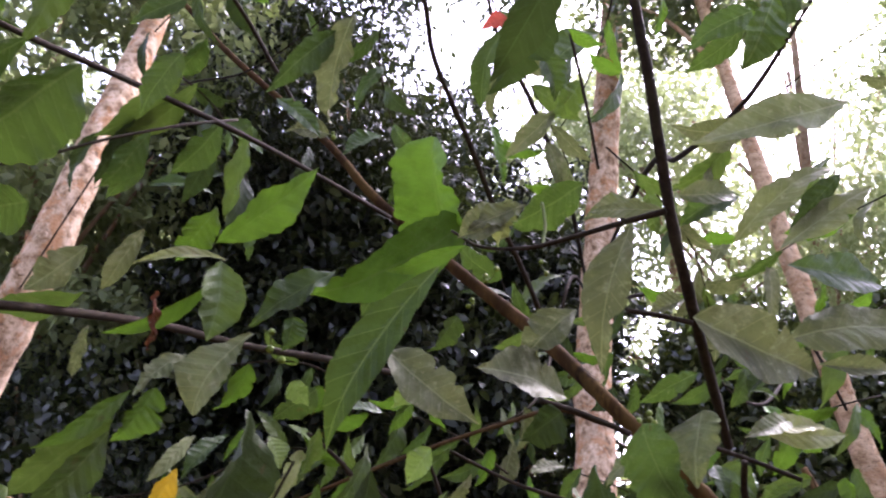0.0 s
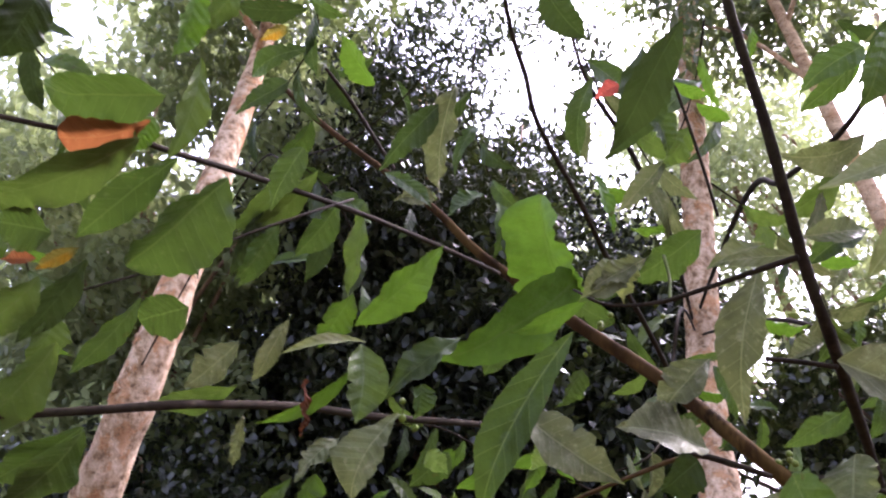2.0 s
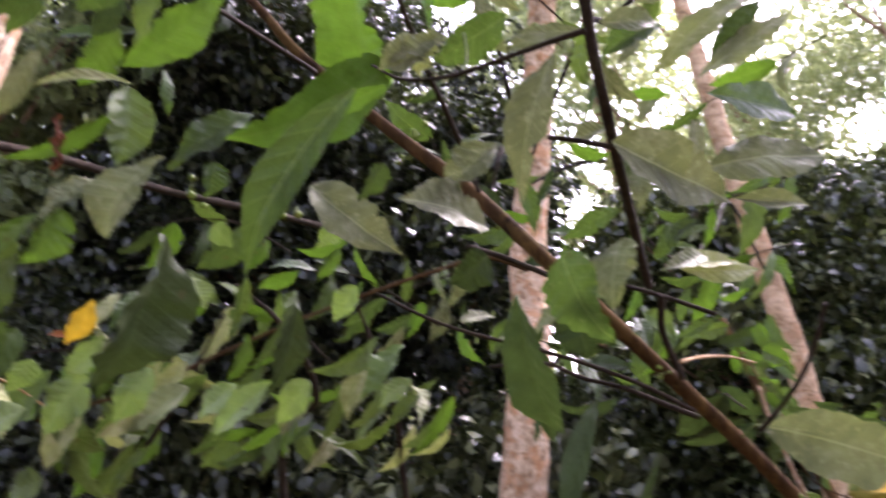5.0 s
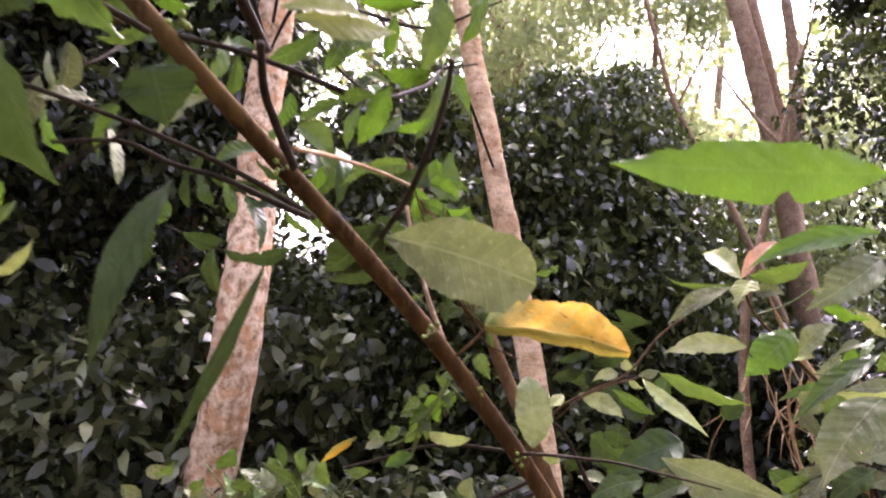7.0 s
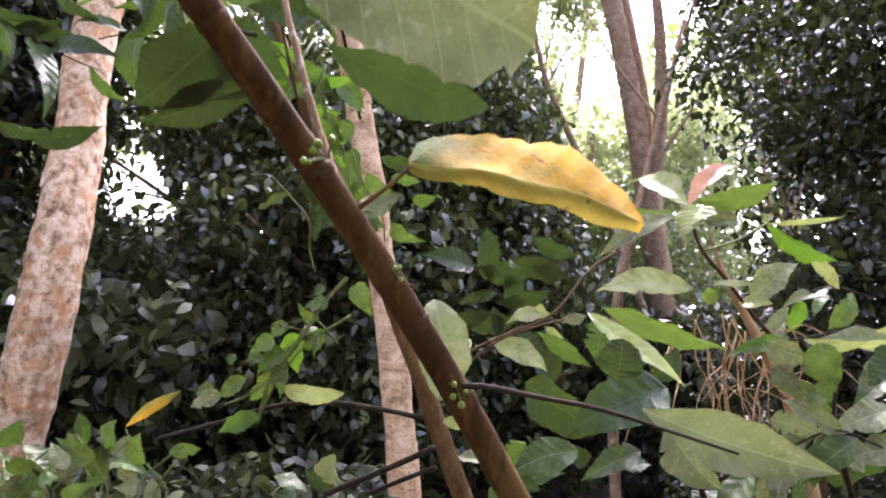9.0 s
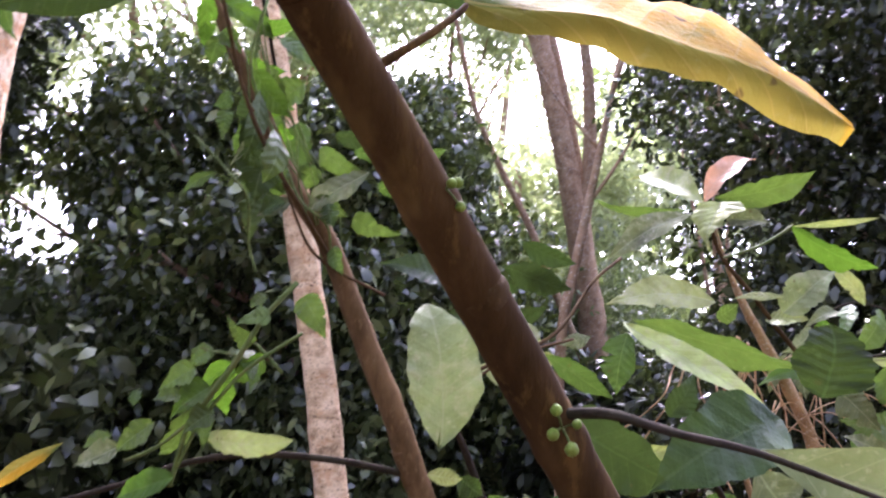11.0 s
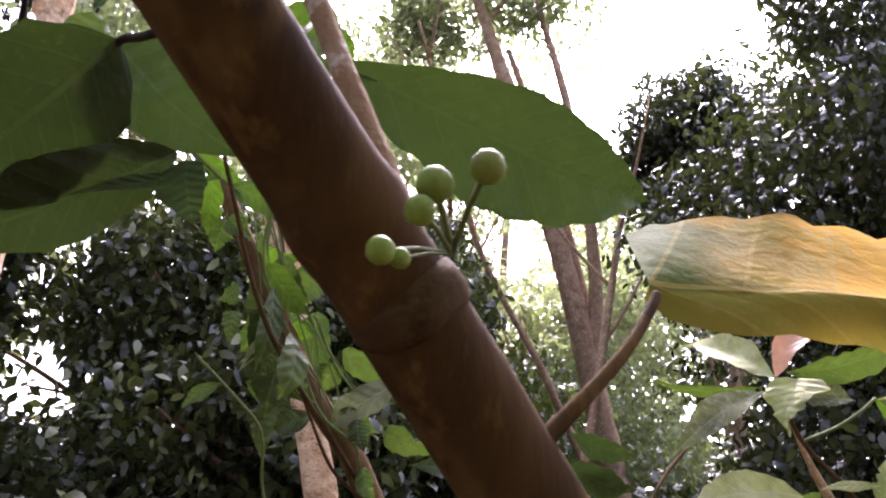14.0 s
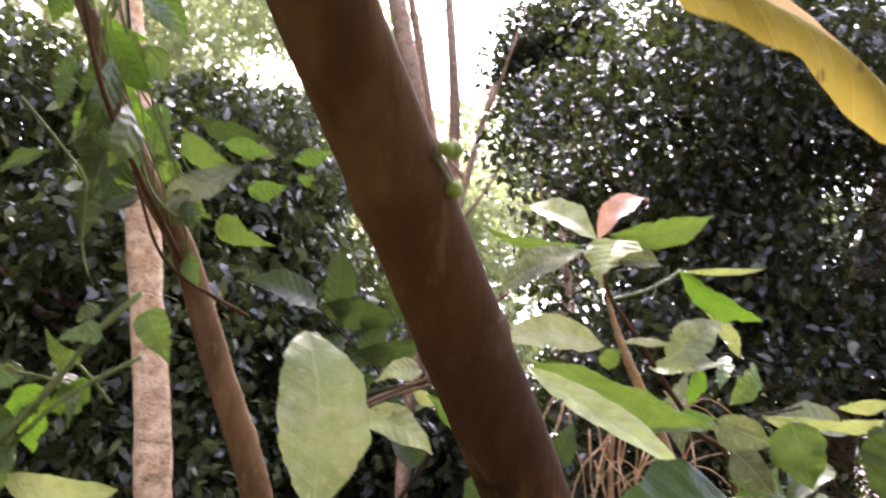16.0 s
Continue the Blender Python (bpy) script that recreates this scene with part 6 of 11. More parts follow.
leaf(upper, MID, (-0.493, 1.162, 2.362), (-0.542, 1.099, 2.288), (0.792, 0.092, -0.603), 0.032, "lance", sag=0.11, fold=0.17, wave=0.03, bites=2, seed=201)
leaf(upper, FRESH, (-0.513, 1.258, 2.484), (-0.436, 1.321, 2.494), (0.179, -0.063, -0.982), 0.037, "egg", sag=0.10, fold=0.32, wave=0.06, bites=1, seed=203)
leaf(upper, DEEP, (-0.907, 0.784, 2.786), (-0.900, 0.849, 2.692), (-0.074, -0.818, -0.571), 0.042, "lance", sag=0.06, fold=0.39, wave=0.06, seed=206)
leaf(upper, DEEP, (-1.249, 1.175, 2.612), (-1.354, 1.119, 2.569), (0.353, -0.888, 0.294), 0.033, "egg", sag=0.09, fold=0.20, wave=0.05, seed=207)
leaf(upper, MID, (-0.779, 1.119, 2.586), (-0.825, 1.058, 2.524), (0.346, -0.784, 0.515), 0.054, "egg", sag=0.04, fold=0.13, wave=0.04, bites=1, seed=208)
leaf(upper, MID, (-0.723, 0.717, 2.450), (-0.639, 0.729, 2.365), (0.441, -0.840, 0.317), 0.031, sag=0.03, fold=0.22, wave=0.04, bites=3, seed=209)
leaf(upper, MID, (-1.121, 0.844, 2.424), (-1.028, 0.933, 2.425), (0.627, -0.660, 0.415), 0.030, "egg", sag=0.11, fold=0.32, wave=0.05, seed=210)
leaf(upper, DEEP, (-1.023, 0.640, 2.420), (-1.122, 0.674, 2.342), (-0.094, -0.951, -0.295), 0.032, sag=0.06, fold=0.13, wave=0.07, seed=211)
leaf(upper, DEEP, (-1.129, 1.343, 2.735), (-1.139, 1.299, 2.637), (0.969, -0.246, 0.012), 0.034, sag=0.08, fold=0.28, wave=0.04, seed=212)
leaf(upper, MID, (-1.091, 1.234, 3.057), (-1.099, 1.303, 2.969), (0.993, -0.034, -0.117), 0.030, "egg", sag=0.03, fold=0.39, wave=0.04, bites=3, seed=214)
leaf(upper, MID, (-0.906, 0.730, 2.624), (-1.012, 0.759, 2.595), (0.266, 0.007, -0.964), 0.051, sag=0.08, fold=0.38, wave=0.04, seed=215)
leaf(upper, DEEP, (-1.083, 0.759, 2.706), (-1.065, 0.747, 2.586), (-0.165, -0.984, 0.074), 0.026, sag=0.09, fold=0.13, wave=0.05, seed=216)
leaf(upper, MID, (-1.018, 1.050, 2.997), (-1.101, 0.979, 2.949), (0.423, 0.113, -0.899), 0.038, sag=0.05, fold=0.33, wave=0.04, bites=2, seed=217)
leaf(upper, MID, (-1.313, 1.291, 2.825), (-1.389, 1.330, 2.757), (-0.366, -0.923, -0.121), 0.053, "egg", sag=0.12, fold=0.13, wave=0.04, bites=1, seed=218)
leaf(upper, FRESH, (-0.001, 1.909, 2.400), (-0.053, 1.956, 2.304), (0.729, -0.370, -0.576), 0.038, sag=0.10, fold=0.17, wave=0.08, bites=1, seed=221)
leaf(upper, MID, (-0.500, 2.021, 2.214), (-0.552, 2.072, 2.114), (0.517, -0.623, -0.587), 0.037, "lance", sag=0.06, fold=0.31, wave=0.05, bites=2, seed=222)
leaf(upper, MID, (-0.324, 1.739, 1.927), (-0.405, 1.655, 1.884), (0.423, -0.701, 0.574), 0.035, sag=0.09, fold=0.19, wave=0.04, bites=1, seed=223)
leaf(upper, MID, (-0.195, 1.753, 2.351), (-0.222, 1.781, 2.271), (0.805, -0.420, -0.419), 0.038, "egg", sag=0.05, fold=0.14, wave=0.08, bites=3, seed=224)
leaf(upper, MID, (-0.172, 1.986, 2.243), (-0.268, 1.940, 2.178), (0.638, -0.471, -0.609), 0.042, "egg", sag=0.05, fold=0.35, wave=0.06, seed=225)
leaf(upper, DEEP, (-0.474, 1.716, 2.140), (-0.525, 1.679, 2.083), (0.772, -0.534, -0.344), 0.045, "egg", sag=0.03, fold=0.39, wave=0.06, seed=227)
leaf(upper, VINE, (0.040, 2.267, 2.440), (0.048, 2.258, 2.342), (-0.726, -0.688, 0.004), 0.025, "egg", sag=0.11, fold=0.13, wave=0.05, bites=1, seed=228)
leaf(upper, DEEP, (-0.261, 2.066, 2.284), (-0.338, 2.121, 2.220), (0.479, -0.293, -0.828), 0.030, "egg", sag=0.10, fold=0.11, wave=0.06, seed=229)
leaf(upper, DEEP, (-0.147, 2.254, 2.019), (-0.112, 2.303, 1.965), (0.694, -0.697, -0.183), 0.030, "lance", sag=0.04, fold=0.34, wave=0.03, seed=230)
leaf(upper, MID, (0.067, 1.967, 2.374), (0.042, 2.003, 2.291), (0.670, -0.586, -0.456), 0.047, sag=0.07, fold=0.11, wave=0.04, bites=1, seed=231)
leaf(upper, DEEP, (-0.098, 1.558, 2.126), (-0.169, 1.612, 2.077), (-0.656, -0.743, 0.131), 0.039, sag=0.11, fold=0.29, wave=0.06, seed=232)
leaf(upper, FRESH, (-0.567, 1.687, 2.227), (-0.497, 1.775, 2.229), (0.295, -0.214, -0.931), 0.038, sag=0.06, fold=0.37, wave=0.03, seed=235)
leaf(upper, DEEP, (-0.472, 2.091, 1.983), (-0.375, 2.096, 1.923), (-0.411, -0.569, -0.712), 0.028, "lance", sag=0.10, fold=0.23, wave=0.08, seed=236)
leaf(upper, FRESH, (-0.239, 1.596, 1.999), (-0.272, 1.589, 1.927), (0.719, -0.642, -0.267), 0.030, "egg", sag=0.03, fold=0.21, wave=0.03, bites=2, seed=237)
leaf(upper, MID, (-0.529, 2.053, 1.931), (-0.496, 2.048, 1.841), (-0.630, -0.754, -0.189), 0.036, sag=0.09, fold=0.11, wave=0.05, bites=1, seed=238)
leaf(upper, FRESH, (-0.213, 1.651, 1.936), (-0.182, 1.634, 1.859), (0.778, -0.470, 0.417), 0.034, sag=0.08, fold=0.14, wave=0.04, seed=240)
leaf(upper, MID, (-0.413, 1.346, 2.195), (-0.404, 1.416, 2.089), (0.689, -0.631, -0.358), 0.037, "egg", sag=0.06, fold=0.18, wave=0.07, bites=1, seed=241)
leaf(upper, MID, (-0.214, 1.523, 2.290), (-0.246, 1.484, 2.199), (0.760, -0.650, 0.011), 0.049, sag=0.12, fold=0.31, wave=0.03, bites=2, seed=242)
leaf(upper, MID, (-0.516, 1.598, 2.167), (-0.599, 1.497, 2.125), (0.734, -0.365, -0.572), 0.044, "egg", sag=0.07, fold=0.23, wave=0.07, bites=3, seed=244)
leaf(upper, DEEP, (-0.022, 2.027, 1.934), (-0.119, 1.910, 1.904), (0.742, -0.500, -0.447), 0.049, sag=0.09, fold=0.14, wave=0.05, seed=245)
leaf(upper, MID, (-0.587, 1.863, 2.201), (-0.660, 1.764, 2.163), (0.803, -0.435, -0.407), 0.028, "egg", sag=0.04, fold=0.31, wave=0.04, bites=1, seed=246)
leaf(upper, DEEP, (-0.218, 2.248, 2.228), (-0.272, 2.222, 2.156), (-0.155, -0.886, 0.437), 0.042, "lance", sag=0.11, fold=0.33, wave=0.06, seed=247)
leaf(upper, DEEP, (0.063, 1.884, 2.379), (0.107, 1.860, 2.305), (-0.805, -0.502, -0.316), 0.030, "egg", sag=0.06, fold=0.26, wave=0.07, seed=248)
leaf(upper, FRESH, (-0.031, 1.878, 2.025), (-0.118, 1.878, 2.012), (0.137, -0.378, -0.916), 0.041, sag=0.04, fold=0.38, wave=0.03, bites=3, seed=249)
leaf(upper, DEEP, (-0.531, 2.005, 2.378), (-0.576, 2.007, 2.314), (-0.204, -0.972, 0.113), 0.037, "lance", sag=0.03, fold=0.25, wave=0.07, seed=250)
leaf(upper, VINE, (-0.519, 1.878, 2.364), (-0.608, 1.788, 2.333), (0.660, -0.445, -0.605), 0.026, sag=0.07, fold=0.27, wave=0.04, bites=1, seed=251)
leaf(upper, VINE, (-0.323, 1.502, 2.073), (-0.353, 1.469, 1.960), (0.916, -0.380, -0.132), 0.033, "lance", sag=0.11, fold=0.21, wave=0.05, bites=2, seed=252)
leaf(upper, DEEP, (-0.444, 1.728, 2.344), (-0.499, 1.719, 2.252), (0.835, -0.283, -0.472), 0.035, "lance", sag=0.05, fold=0.35, wave=0.06, seed=253)
leaf(upper, DEEP, (0.007, 1.972, 2.378), (-0.005, 1.914, 2.277), (-0.733, -0.549, 0.402), 0.034, "lance", sag=0.08, fold=0.36, wave=0.08, seed=254)
leaf(upper, VINE, (-0.232, 1.617, 1.948), (-0.175, 1.653, 1.885), (0.625, -0.770, 0.126), 0.050, "egg", sag=0.09, fold=0.27, wave=0.03, seed=255)
leaf(upper, DEEP, (-0.126, 1.767, 2.267), (-0.025, 1.748, 2.213), (-0.480, -0.497, -0.723), 0.032, "egg", sag=0.02, fold=0.22, wave=0.05, seed=257)
leaf(upper, FRESH, (0.092, 1.647, 2.289), (0.020, 1.680, 2.268), (0.063, -0.434, -0.899), 0.039, sag=0.11, fold=0.13, wave=0.03, bites=1, seed=258)
leaf(upper, VINE, (-0.090, 1.981, 1.948), (-0.192, 1.919, 1.923), (0.545, -0.733, -0.406), 0.044, "egg", sag=0.05, fold=0.26, wave=0.06, bites=3, seed=259)
leaf(upper, FRESH, (-0.446, 2.203, 2.090), (-0.473, 2.171, 2.011), (-0.468, -0.752, 0.464), 0.039, "egg", sag=0.06, fold=0.19, wave=0.05, seed=260)
leaf(upper, FRESH, (-0.376, 1.610, 2.346), (-0.280, 1.653, 2.318), (-0.020, -0.513, -0.858), 0.040, sag=0.07, fold=0.15, wave=0.04, bites=2, seed=262)

# leaves on the lower stem
leaf(shrub, DUSTY_VEILED, (-0.006, 1.270, 1.713), (0.191, 1.259, 1.654), (-0.059, -0.998, -0.005), 0.105, "blade", sag=0.03, fold=0.06, wave=0.035, bites=1, seed=263, petiole=(-0.033, 1.289, 1.694), label="broad dusty grey leaf with pale spots")
limb("branch", [(0.059, 1.421, 1.579, 0.0042), (0.037, 1.425, 1.631, 0.0038), (0.016, 1.439, 1.693, 0.0034), (0.005, 1.446, 1.726, 0.0032), (-0.009, 1.470, 1.782, 0.0028)], GREY_BARK, shrub, 6, 8, 0.08, freq=50.0)
limb("petiole", [(0.070, 1.419, 1.550, 0.0028), (0.078, 1.415, 1.555, 0.0023), (0.101, 1.424, 1.576, 0.0018), (0.114, 1.434, 1.591, 0.0016), (0.118, 1.438, 1.597, 0.0013)], STEM, shrub, 6, 8, 0.05, freq=60.0)
leaf(shrub, YELLOW, (0.118, 1.442, 1.601), (0.334, 1.462, 1.568), (0.140, -0.720, 0.680), 0.078, "strap", sag=0.065, fold=-0.02, wave=0.025, seed=901, turn=-0.12, curl=0.16, label="large yellow leaf with green patches")
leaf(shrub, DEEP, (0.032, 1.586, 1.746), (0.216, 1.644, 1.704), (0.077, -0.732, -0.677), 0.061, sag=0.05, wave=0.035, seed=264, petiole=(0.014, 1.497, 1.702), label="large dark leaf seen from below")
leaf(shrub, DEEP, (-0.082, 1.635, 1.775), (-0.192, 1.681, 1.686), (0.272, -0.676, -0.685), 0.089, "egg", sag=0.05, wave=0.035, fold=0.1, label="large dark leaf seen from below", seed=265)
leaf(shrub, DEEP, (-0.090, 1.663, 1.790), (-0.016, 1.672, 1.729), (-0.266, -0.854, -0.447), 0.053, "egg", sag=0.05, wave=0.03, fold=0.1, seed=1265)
limb("petiole", [(-0.041, 1.564, 1.744, 0.0026), (-0.064, 1.605, 1.761, 0.0024), (-0.082, 1.635, 1.775, 0.0022), (-0.097, 1.647, 1.761, 0.0014)], TWIG, shrub, 5, 7, 0.05, freq=60.0)
leaf(shrub, DEEP, (-0.052, 1.667, 1.728), (-0.188, 1.687, 1.668), (0.129, -0.821, -0.556), 0.046, "egg", sag=0.06, wave=0.035, seed=266)
leaf(shrub, MID, (-0.025, 1.669, 1.715), (-0.107, 1.667, 1.699), (0.003, -0.991, 0.133), 0.009, "lance", sag=0.06, wave=0.035, bites=2, seed=267)
leaf(shrub, DEEP, (-0.044, 1.651, 1.717), (-0.036, 1.651, 1.680), (-0.270, -0.961, -0.058), 0.028, "egg", sag=0.06, wave=0.035, seed=268)
leaf(shrub, FRESH, (0.481, 0.920, 1.734), (0.245, 0.849, 1.727), (0.291, -0.950, -0.111), 0.052, sag=0.06, fold=0.05, wave=0.035, bites=3, seed=269, label="large light green leaf")
leaf(shrub, FRESH, (0.516, 1.027, 1.698), (0.386, 0.998, 1.666), (0.083, -0.878, 0.471), 0.026, "lance", sag=0.06, wave=0.035, seed=270)
leaf(shrub, DUSTY_VEILED, (0.517, 1.029, 1.673), (0.440, 1.006, 1.622), (-0.085, -0.853, 0.515), 0.040, "egg", sag=0.06, wave=0.035, bites=1, seed=271)
leaf(shrub, FRESH, (0.450, 1.079, 1.602), (0.401, 1.078, 1.555), (-0.401, -0.806, 0.435), 0.042, "egg", sag=0.06, wave=0.035, bites=2, seed=272)
leaf(shrub, MID, (0.519, 1.037, 1.583), (0.429, 1.013, 1.521), (-0.233, -0.752, 0.617), 0.023, "lance", sag=0.06, wave=0.035, bites=1, seed=273)
leaf(shrub, DUSTY_VEILED, (0.520, 1.040, 1.541), (0.458, 1.021, 1.457), (-0.393, -0.787, 0.475), 0.053, "egg", sag=0.06, wave=0.035, bites=3, seed=274)
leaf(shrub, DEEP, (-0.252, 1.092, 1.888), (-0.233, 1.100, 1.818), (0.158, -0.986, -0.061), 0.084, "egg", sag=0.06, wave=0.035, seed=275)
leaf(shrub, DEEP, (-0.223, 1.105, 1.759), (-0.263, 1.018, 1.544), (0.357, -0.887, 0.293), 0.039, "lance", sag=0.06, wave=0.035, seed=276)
leaf(shrub, MID, (-0.053, 1.212, 1.881), (-0.116, 1.208, 1.853), (-0.003, -0.991, 0.137), 0.022, "lance", sag=0.06, wave=0.035, bites=2, seed=277)
leaf(shrub, DEEP, (-0.156, 1.251, 1.683), (-0.282, 1.260, 1.419), (0.597, -0.739, -0.313), 0.023, "lance", sag=0.05, fold=0.3, label="narrow dark green hanging leaf", seed=278)
leaf(upper, MID, (-0.604, 2.087, 2.234), (-0.666, 2.138, 2.146), (0.607, -0.423, -0.673), 0.028, "lance", sag=0.12, fold=0.29, wave=0.05, seed=280)
leaf(upper, DUSTY_VEILED, (-0.727, 1.639, 2.096), (-0.680, 1.594, 2.000), (-0.341, -0.904, 0.257), 0.020, sag=0.07, fold=0.31, wave=0.05, bites=1, seed=281)
leaf(upper, DEEP, (-0.815, 2.065, 2.077), (-0.809, 2.082, 1.998), (-0.171, -0.960, -0.220), 0.025, "lance", sag=0.07, fold=0.26, wave=0.08, seed=282)
leaf(upper, DEEP, (-0.798, 2.046, 2.102), (-0.886, 2.075, 2.065), (-0.357, -0.926, 0.122), 0.038, "lance", sag=0.05, fold=0.19, wave=0.06, seed=283)
leaf(upper, DEEP, (-0.566, 1.930, 1.919), (-0.573, 1.955, 1.841), (-0.342, -0.903, -0.259), 0.030, sag=0.08, fold=0.39, wave=0.04, seed=285)
leaf(upper, DUSTY_VEILED, (-0.623, 1.456, 1.991), (-0.658, 1.448, 1.891), (0.744, -0.634, -0.210), 0.043, "lance", sag=0.05, fold=0.33, wave=0.04, bites=1, seed=286)
leaf(upper, DUSTY_VEILED, (-0.343, 1.478, 1.961), (-0.447, 1.517, 1.900), (-0.468, -0.845, 0.257), 0.043, "lance", sag=0.09, fold=0.18, wave=0.05, bites=2, seed=287)
leaf(upper, DUSTY_VEILED, (-0.632, 1.547, 2.080), (-0.673, 1.579, 1.978), (0.745, -0.490, -0.453), 0.041, "egg", sag=0.05, fold=0.40, wave=0.05, bites=1, seed=288)
leaf(upper, DUSTY_VEILED, (-0.492, 1.403, 1.934), (-0.539, 1.322, 1.915), (0.547, -0.478, 0.687), 0.034, "lance", sag=0.03, fold=0.23, wave=0.08, bites=1, seed=293)
leaf(upper, MID, (-0.469, 1.438, 1.933), (-0.524, 1.476, 1.852), (-0.356, -0.915, -0.188), 0.032, "egg", sag=0.11, fold=0.38, wave=0.05, bites=3, seed=294)
leaf(upper, FRESH, (-0.758, 1.781, 2.134), (-0.769, 1.724, 2.042), (0.976, -0.219, 0.019), 0.032, sag=0.09, fold=0.30, wave=0.05, bites=1, seed=296)
leaf(upper, DEEP, (-0.442, 1.480, 1.769), (-0.452, 1.512, 1.679), (0.962, -0.205, -0.180), 0.025, sag=0.04, fold=0.25, wave=0.08, seed=298)
leaf(upper, DEEP, (-0.607, 2.014, 2.281), (-0.677, 2.021, 2.250), (-0.180, -0.966, 0.188), 0.023, "lance", sag=0.11, fold=0.31, wave=0.03, seed=299)
leaf(upper, MID, (-0.453, 2.011, 2.221), (-0.551, 2.032, 2.241), (-0.056, -0.814, 0.578), 0.037, "lance", sag=0.11, fold=0.27, wave=0.06, seed=300)
leaf(upper, MID, (-0.630, 1.967, 1.863), (-0.666, 1.980, 1.803), (0.675, -0.524, -0.519), 0.044, "egg", sag=0.09, fold=0.13, wave=0.06, bites=2, seed=302)
leaf(upper, DUSTY_VEILED, (-0.509, 1.477, 1.912), (-0.461, 1.431, 1.805), (0.809, -0.312, 0.497), 0.026, sag=0.04, fold=0.17, wave=0.06, bites=1, seed=303)
leaf(upper, DEEP, (-0.561, 1.995, 1.985), (-0.614, 2.002, 1.921), (0.659, -0.459, -0.596), 0.028, sag=0.04, fold=0.31, wave=0.04, seed=304)
leaf(upper, MID, (-0.269, 2.016, 1.954), (-0.312, 2.036, 1.875), (0.680, -0.531, -0.505), 0.036, "egg", sag=0.07, fold=0.27, wave=0.04, seed=305)
leaf(upper, FRESH, (-0.202, 1.696, 1.889), (-0.278, 1.724, 1.813), (0.484, -0.545, -0.685), 0.028, "heart", sag=0.11, fold=0.38, wave=0.04, bites=2, seed=307)
leaf(upper, MID, (-0.032, 2.015, 2.087), (-0.080, 1.998, 2.003), (0.570, -0.805, -0.163), 0.037, "heart", sag=0.06, fold=0.39, wave=0.04, bites=1, seed=308)
leaf(upper, FRESH, (-0.009, 1.740, 1.868), (0.049, 1.751, 1.836), (0.335, -0.893, 0.301), 0.050, "egg", sag=0.04, fold=0.39, wave=0.05, bites=3, seed=309)
leaf(upper, VINE, (-0.215, 2.079, 2.179), (-0.146, 2.084, 2.150), (0.313, -0.719, 0.621), 0.030, "heart", sag=0.09, fold=0.25, wave=0.07, bites=1, seed=311)
leaf(upper, VINE, (-0.156, 1.869, 1.928), (-0.206, 1.853, 1.874), (0.558, -0.779, -0.286), 0.025, "heart", sag=0.02, fold=0.34, wave=0.07, bites=2, seed=312)
leaf(upper, MID, (-0.089, 1.871, 2.030), (-0.168, 1.803, 1.975), (0.734, -0.607, -0.305), 0.026, "heart", sag=0.12, fold=0.32, wave=0.04, bites=1, seed=313)
leaf(upper, MID, (-0.250, 1.967, 1.984), (-0.206, 1.906, 1.894), (0.681, -0.408, 0.609), 0.042, "egg", sag=0.06, fold=0.29, wave=0.04, seed=315)
leaf(upper, MID, (-0.318, 2.042, 1.990), (-0.280, 1.989, 1.899), (0.383, -0.719, 0.579), 0.050, "egg", sag=0.06, fold=0.27, wave=0.04, bites=1, seed=318)
leaf(upper, VINE, (-0.092, 1.688, 2.136), (-0.188, 1.737, 2.117), (-0.458, -0.672, 0.582), 0.033, "egg", sag=0.09, fold=0.12, wave=0.04, seed=320)
leaf(upper, MID, (0.004, 1.937, 1.963), (0.051, 1.894, 1.872), (-0.727, -0.684, -0.052), 0.046, "egg", sag=0.04, fold=0.16, wave=0.04, bites=1, seed=321)
leaf(upper, FRESH, (-0.015, 1.884, 1.941), (0.015, 1.846, 1.841), (-0.718, -0.694, 0.049), 0.046, "heart", sag=0.02, fold=0.34, wave=0.07, bites=2, seed=322)
leaf(upper, FRESH, (-0.173, 1.945, 2.116), (-0.123, 1.908, 2.015), (0.587, -0.622, 0.518), 0.041, "egg", sag=0.11, fold=0.29, wave=0.03, bites=1, seed=323)
leaf(upper, FRESH, (0.027, 1.701, 2.063), (0.071, 1.723, 1.984), (0.524, -0.850, 0.055), 0.033, "heart", sag=0.05, fold=0.13, wave=0.05, bites=3, seed=324)

# figs on the stem
fig(shrub, (0.056, 1.371, 1.601), 0.0036, (0.053, 1.394, 1.591))
fig(shrub, (0.046, 1.372, 1.597), 0.0038, (0.053, 1.394, 1.591))
fig(shrub, (0.043, 1.370, 1.591), 0.0031, (0.053, 1.394, 1.591))
fig(shrub, (0.036, 1.370, 1.583), 0.0028, (0.053, 1.394, 1.591))
fig(shrub, (0.040, 1.374, 1.583), 0.0021, (0.053, 1.394, 1.591))
fig(shrub, (0.117, 1.427, 1.500), 0.0024, (0.110, 1.425, 1.507))
fig(shrub, (0.115, 1.425, 1.510), 0.0026, (0.110, 1.425, 1.507))
fig(shrub, (0.112, 1.423, 1.509), 0.0024, (0.110, 1.425, 1.507))
fig(shrub, (0.169, 1.455, 1.404), 0.0030, (0.174, 1.457, 1.407))
fig(shrub, (0.176, 1.449, 1.398), 0.0033, (0.174, 1.457, 1.407))
fig(shrub, (0.169, 1.451, 1.415), 0.0028, (0.174, 1.457, 1.407))
fig(shrub, (0.180, 1.454, 1.409), 0.0024, (0.174, 1.457, 1.407))
fig(shrub, (-0.149, 1.253, 1.798), 0.0028, (-0.143, 1.263, 1.800))
